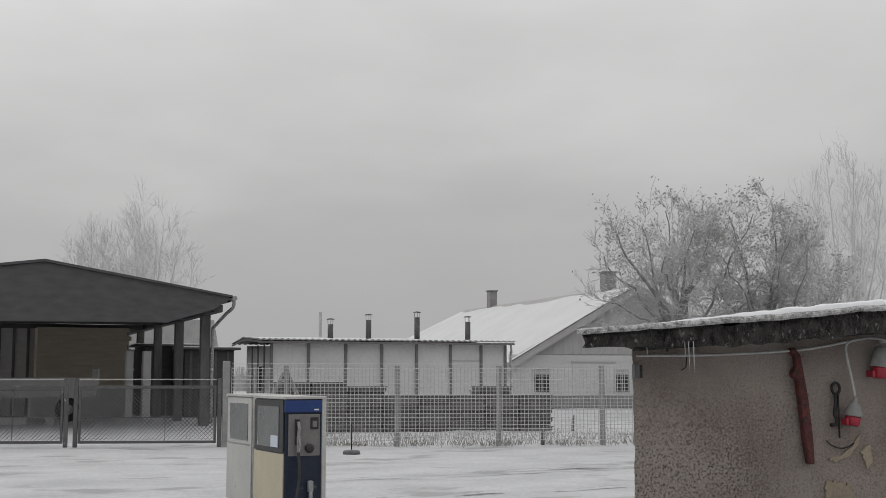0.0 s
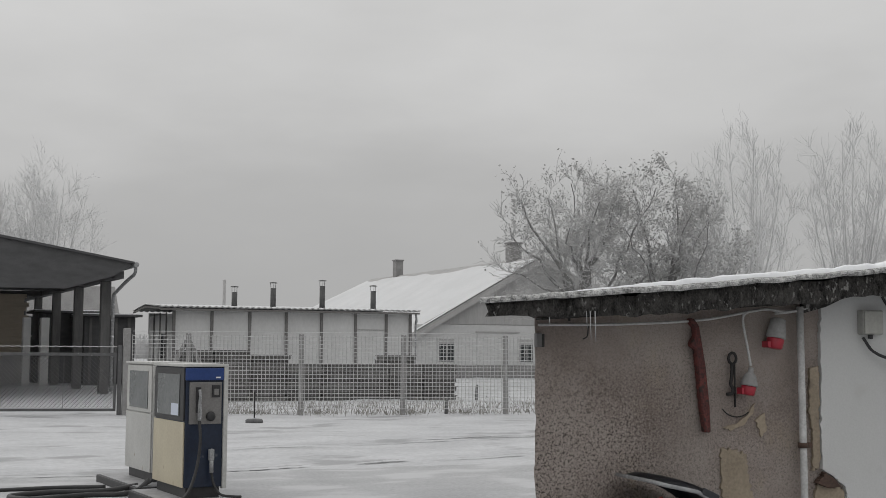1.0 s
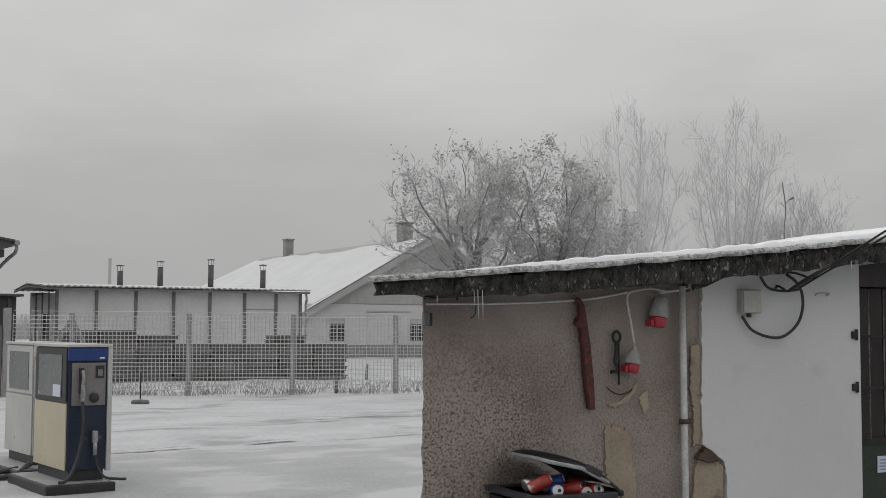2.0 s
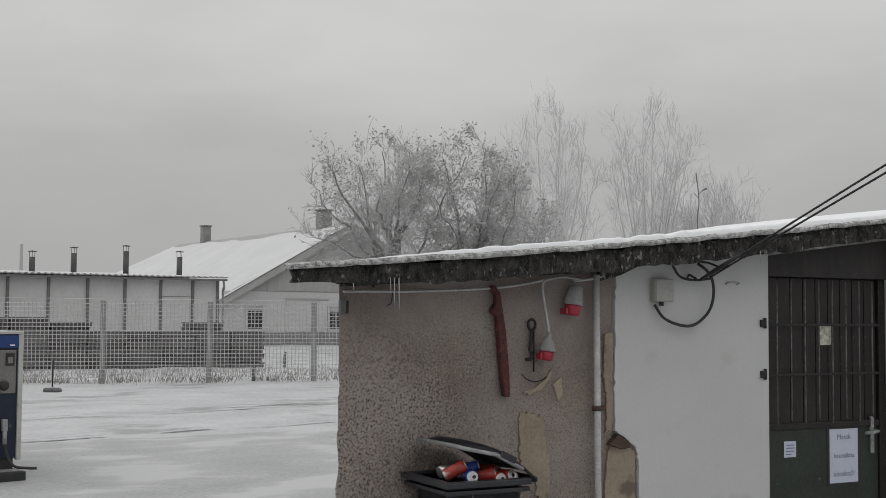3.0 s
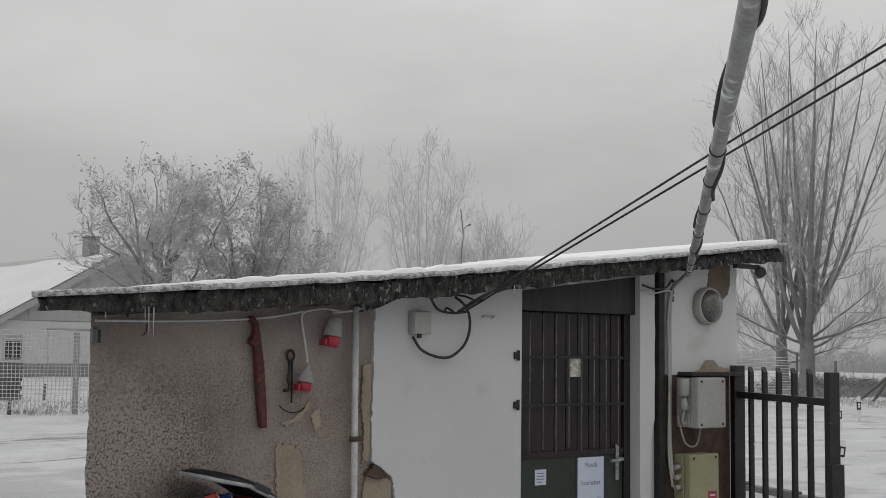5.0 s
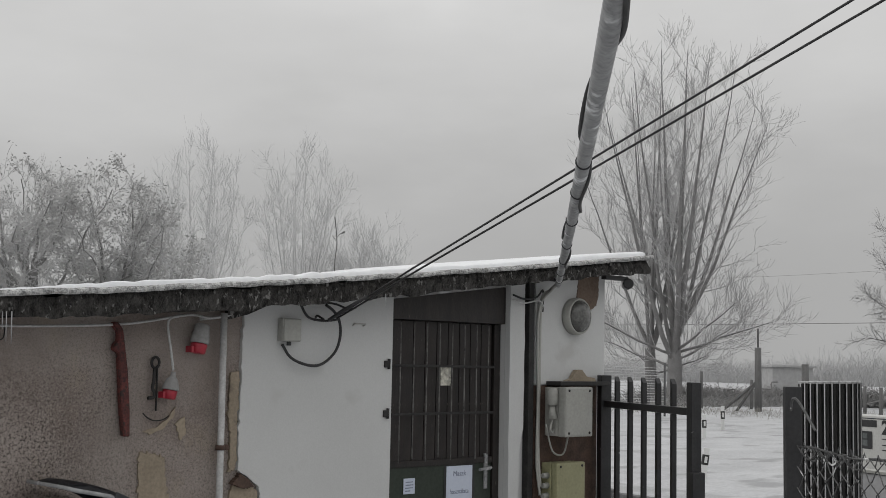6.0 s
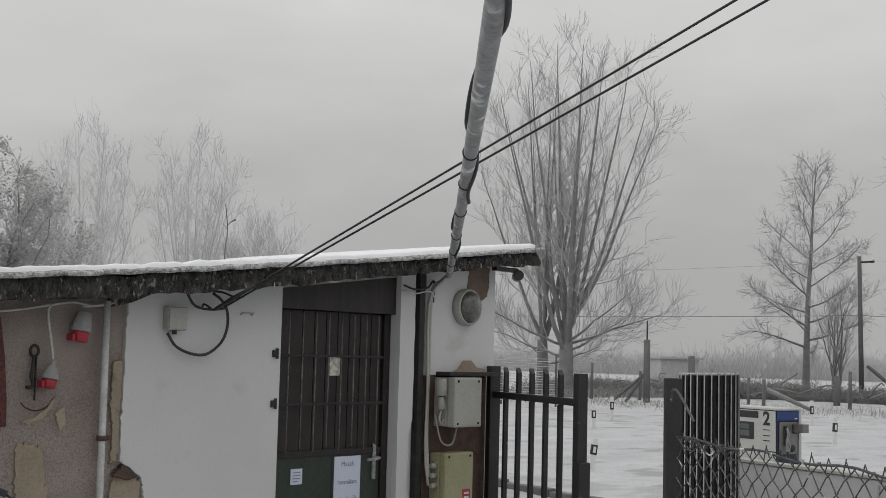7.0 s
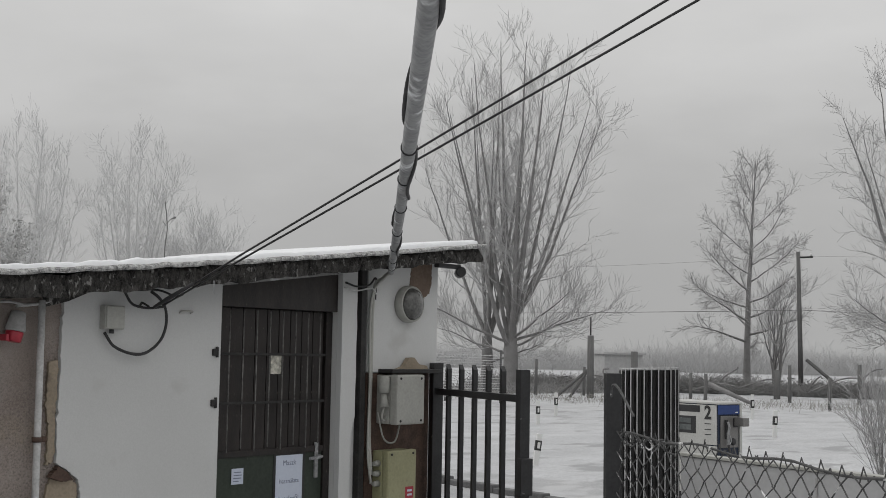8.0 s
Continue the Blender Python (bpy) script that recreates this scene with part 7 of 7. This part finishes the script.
for i in range(5, 66, 6):
    x, y = pts[i]
    part("frost_edge", tube(bmesh.new(), [(x - 0.006, y - 0.004, 0.6), (x - 0.006, y - 0.004, 1.64)], 0.0024, 4), WIRE_FROST, roll, "frosted rib edge")
part("frost_rim", tube(bmesh.new(), [(x, y, 1.641 + 0.006 * i / 66) for i, (x, y) in enumerate(pts)], 0.003, 5), WIRE_FROST, roll, "frost along the top edge")
cf = thing("diamond_mesh_fence", 3.35, 2.05, 0, "diamond wire mesh fence with a ragged frosted top", "fence", turn=math.degrees(math.atan2(-1.07, -0.85)))
vs, fs = [], []
rngm = random.Random(3)
CELL, ZT, LEN = 0.080, 1.455, 2.6
ncol = int(LEN / CELL)
nrow = 26
for c in range(2 * ncol):
    for r in range(nrow):
        xa = (c + (r + c) % 2) * CELL / 2 + 0.002 * math.sin(c * 3 + r)
        xb = (c + (r + 1 + c) % 2) * CELL / 2 + 0.002 * math.sin(c * 3 + r + 1)
        dy = 0.003 if c % 2 else -0.003
        wires(vs, fs, (xa, dy, ZT - r * 0.031), (xb, -dy, ZT - (r + 1) * 0.031), 0.002)
for c in range(ncol):
    xa = (c + 0.5) * CELL
    wires(vs, fs, (xa - 0.012, 0, ZT - 0.02), (xa + 0.004, 0.0, ZT + 0.008 + 0.012 * rngm.random()), 0.0018)
    wires(vs, fs, (xa + 0.004, 0, ZT + 0.012), (xa + 0.02, 0.0, ZT - 0.012), 0.0018)
tagged(raw("diamond_mesh", vs, fs, WIRE_GREY, cf), "grey frosted wire mesh")
part("strain_wire", tube(bmesh.new(), [(LEN * i / 40, 0.004 * math.sin(i * 1.7), ZT - 0.004 + 0.006 * math.sin(i * 0.9)) for i in range(41)], 0.0035, 6), WIRE_GREY, cf)
part("tangled_wire", tube(bmesh.new(), curve([(0.02 + 0.012 * i, 0.01 * math.sin(i * 2.1), ZT - 0.02 + 0.018 * math.sin(i * 1.3)) for i in range(34)], 3), 0.0025, 5), WIRE_GREY, cf, "tangle of loose tie wire")
part("tie_wire", tube(bmesh.new(), curve([(0.02, -0.03, 1.56), (0.06, -0.04, 1.595), (0.11, -0.04, 1.585), (0.2, -0.03, 1.51)], 5), 0.004, 5), WIRE_GREY, cf)
for s in (1.5, 2.6):
    part("mesh_post", block((s - 0.02, 0.01, -0.2), (s + 0.02, 0.05, 1.40), 0.003), BLACK_PAINT, cf)

# white sheet-metal tank behind the mesh, second pump, kerb
tank = thing("white_barrier", 6.5, 3.45, 0, "dull white sheet-metal barrier behind the mesh fence", "barrier", turn=math.degrees(math.atan2(-1.30, -0.52)))
part("shell", block((0, 0.0, 0.05), (3.2, 0.05, 1.115), 0.006), TANK_WHITE, tank)
for s in (1.02, 1.45, 2.4):
    part("seam", block((s, -0.006, 0.08), (s + 0.012, -0.002, 1.09)), CONCRETE, tank)
part("skid", block((0.1, 0.005, -0.3), (3.1, 0.045, 0.048), 0.005), RUST, tank)
part("top_flange", block((-0.01, -0.012, 1.118), (3.21, 0.062, 1.135), 0.004), PALE_PLASTIC, tank)
pump_c = fuel_pump("fuel_pump", "white fuel pump numbered two with a navy end", PUMP_WHITE, PUMP_WHITE, PUMP_BLUE, "2", 1.0, 0.45)
pump_c.matrix_world = pose(15.9, 7.68, ground_z(15.9, 7.68) + 0.20, 0, 0, -17)
part("card_reader", block((0.30, -0.19, 1.08), (0.42, -0.013, 1.2), 0.01), PUMP_STEEL, pump_c, "grey card reader on an arm")
isl = solo("pump_island", block((-0.2, -0.25, -0.3), (0.65, 1.25, 0.20), 0.02), CONCRETE, "snowy concrete pump island by the road", "kerb", "pump islands", "structure")
isl.matrix_world = pose(15.9, 7.68, ground_z(15.9, 7.68), 0, 0, -17)
sp = solo("short_post", block((-0.055, -0.055, -0.4), (0.055, 0.055, 0.85), 0.015), POST_TIMBER, "short grey timber post beyond the barrier", "post")
sp.matrix_world = pose(11.5, 5.2, ground_z(11.5, 5.2), 0, 0, 25)
for i in range(16):
    s = i * 1.02
    kx, ky = 15.6 - 0.13 * s, 12.6 - 0.98 * s
    k = solo("kerb_stone", block((-0.09, -0.5, -0.2), (0.09, 0.5, 0.12), 0.02), KERB_DARK, "dark wet kerb stone edged with snow", "kerb", "kerb stones along the road", "structure")
    k.matrix_world = pose(kx, ky, ground_z(kx, ky) + 0.01, 0, 0, -7.5)
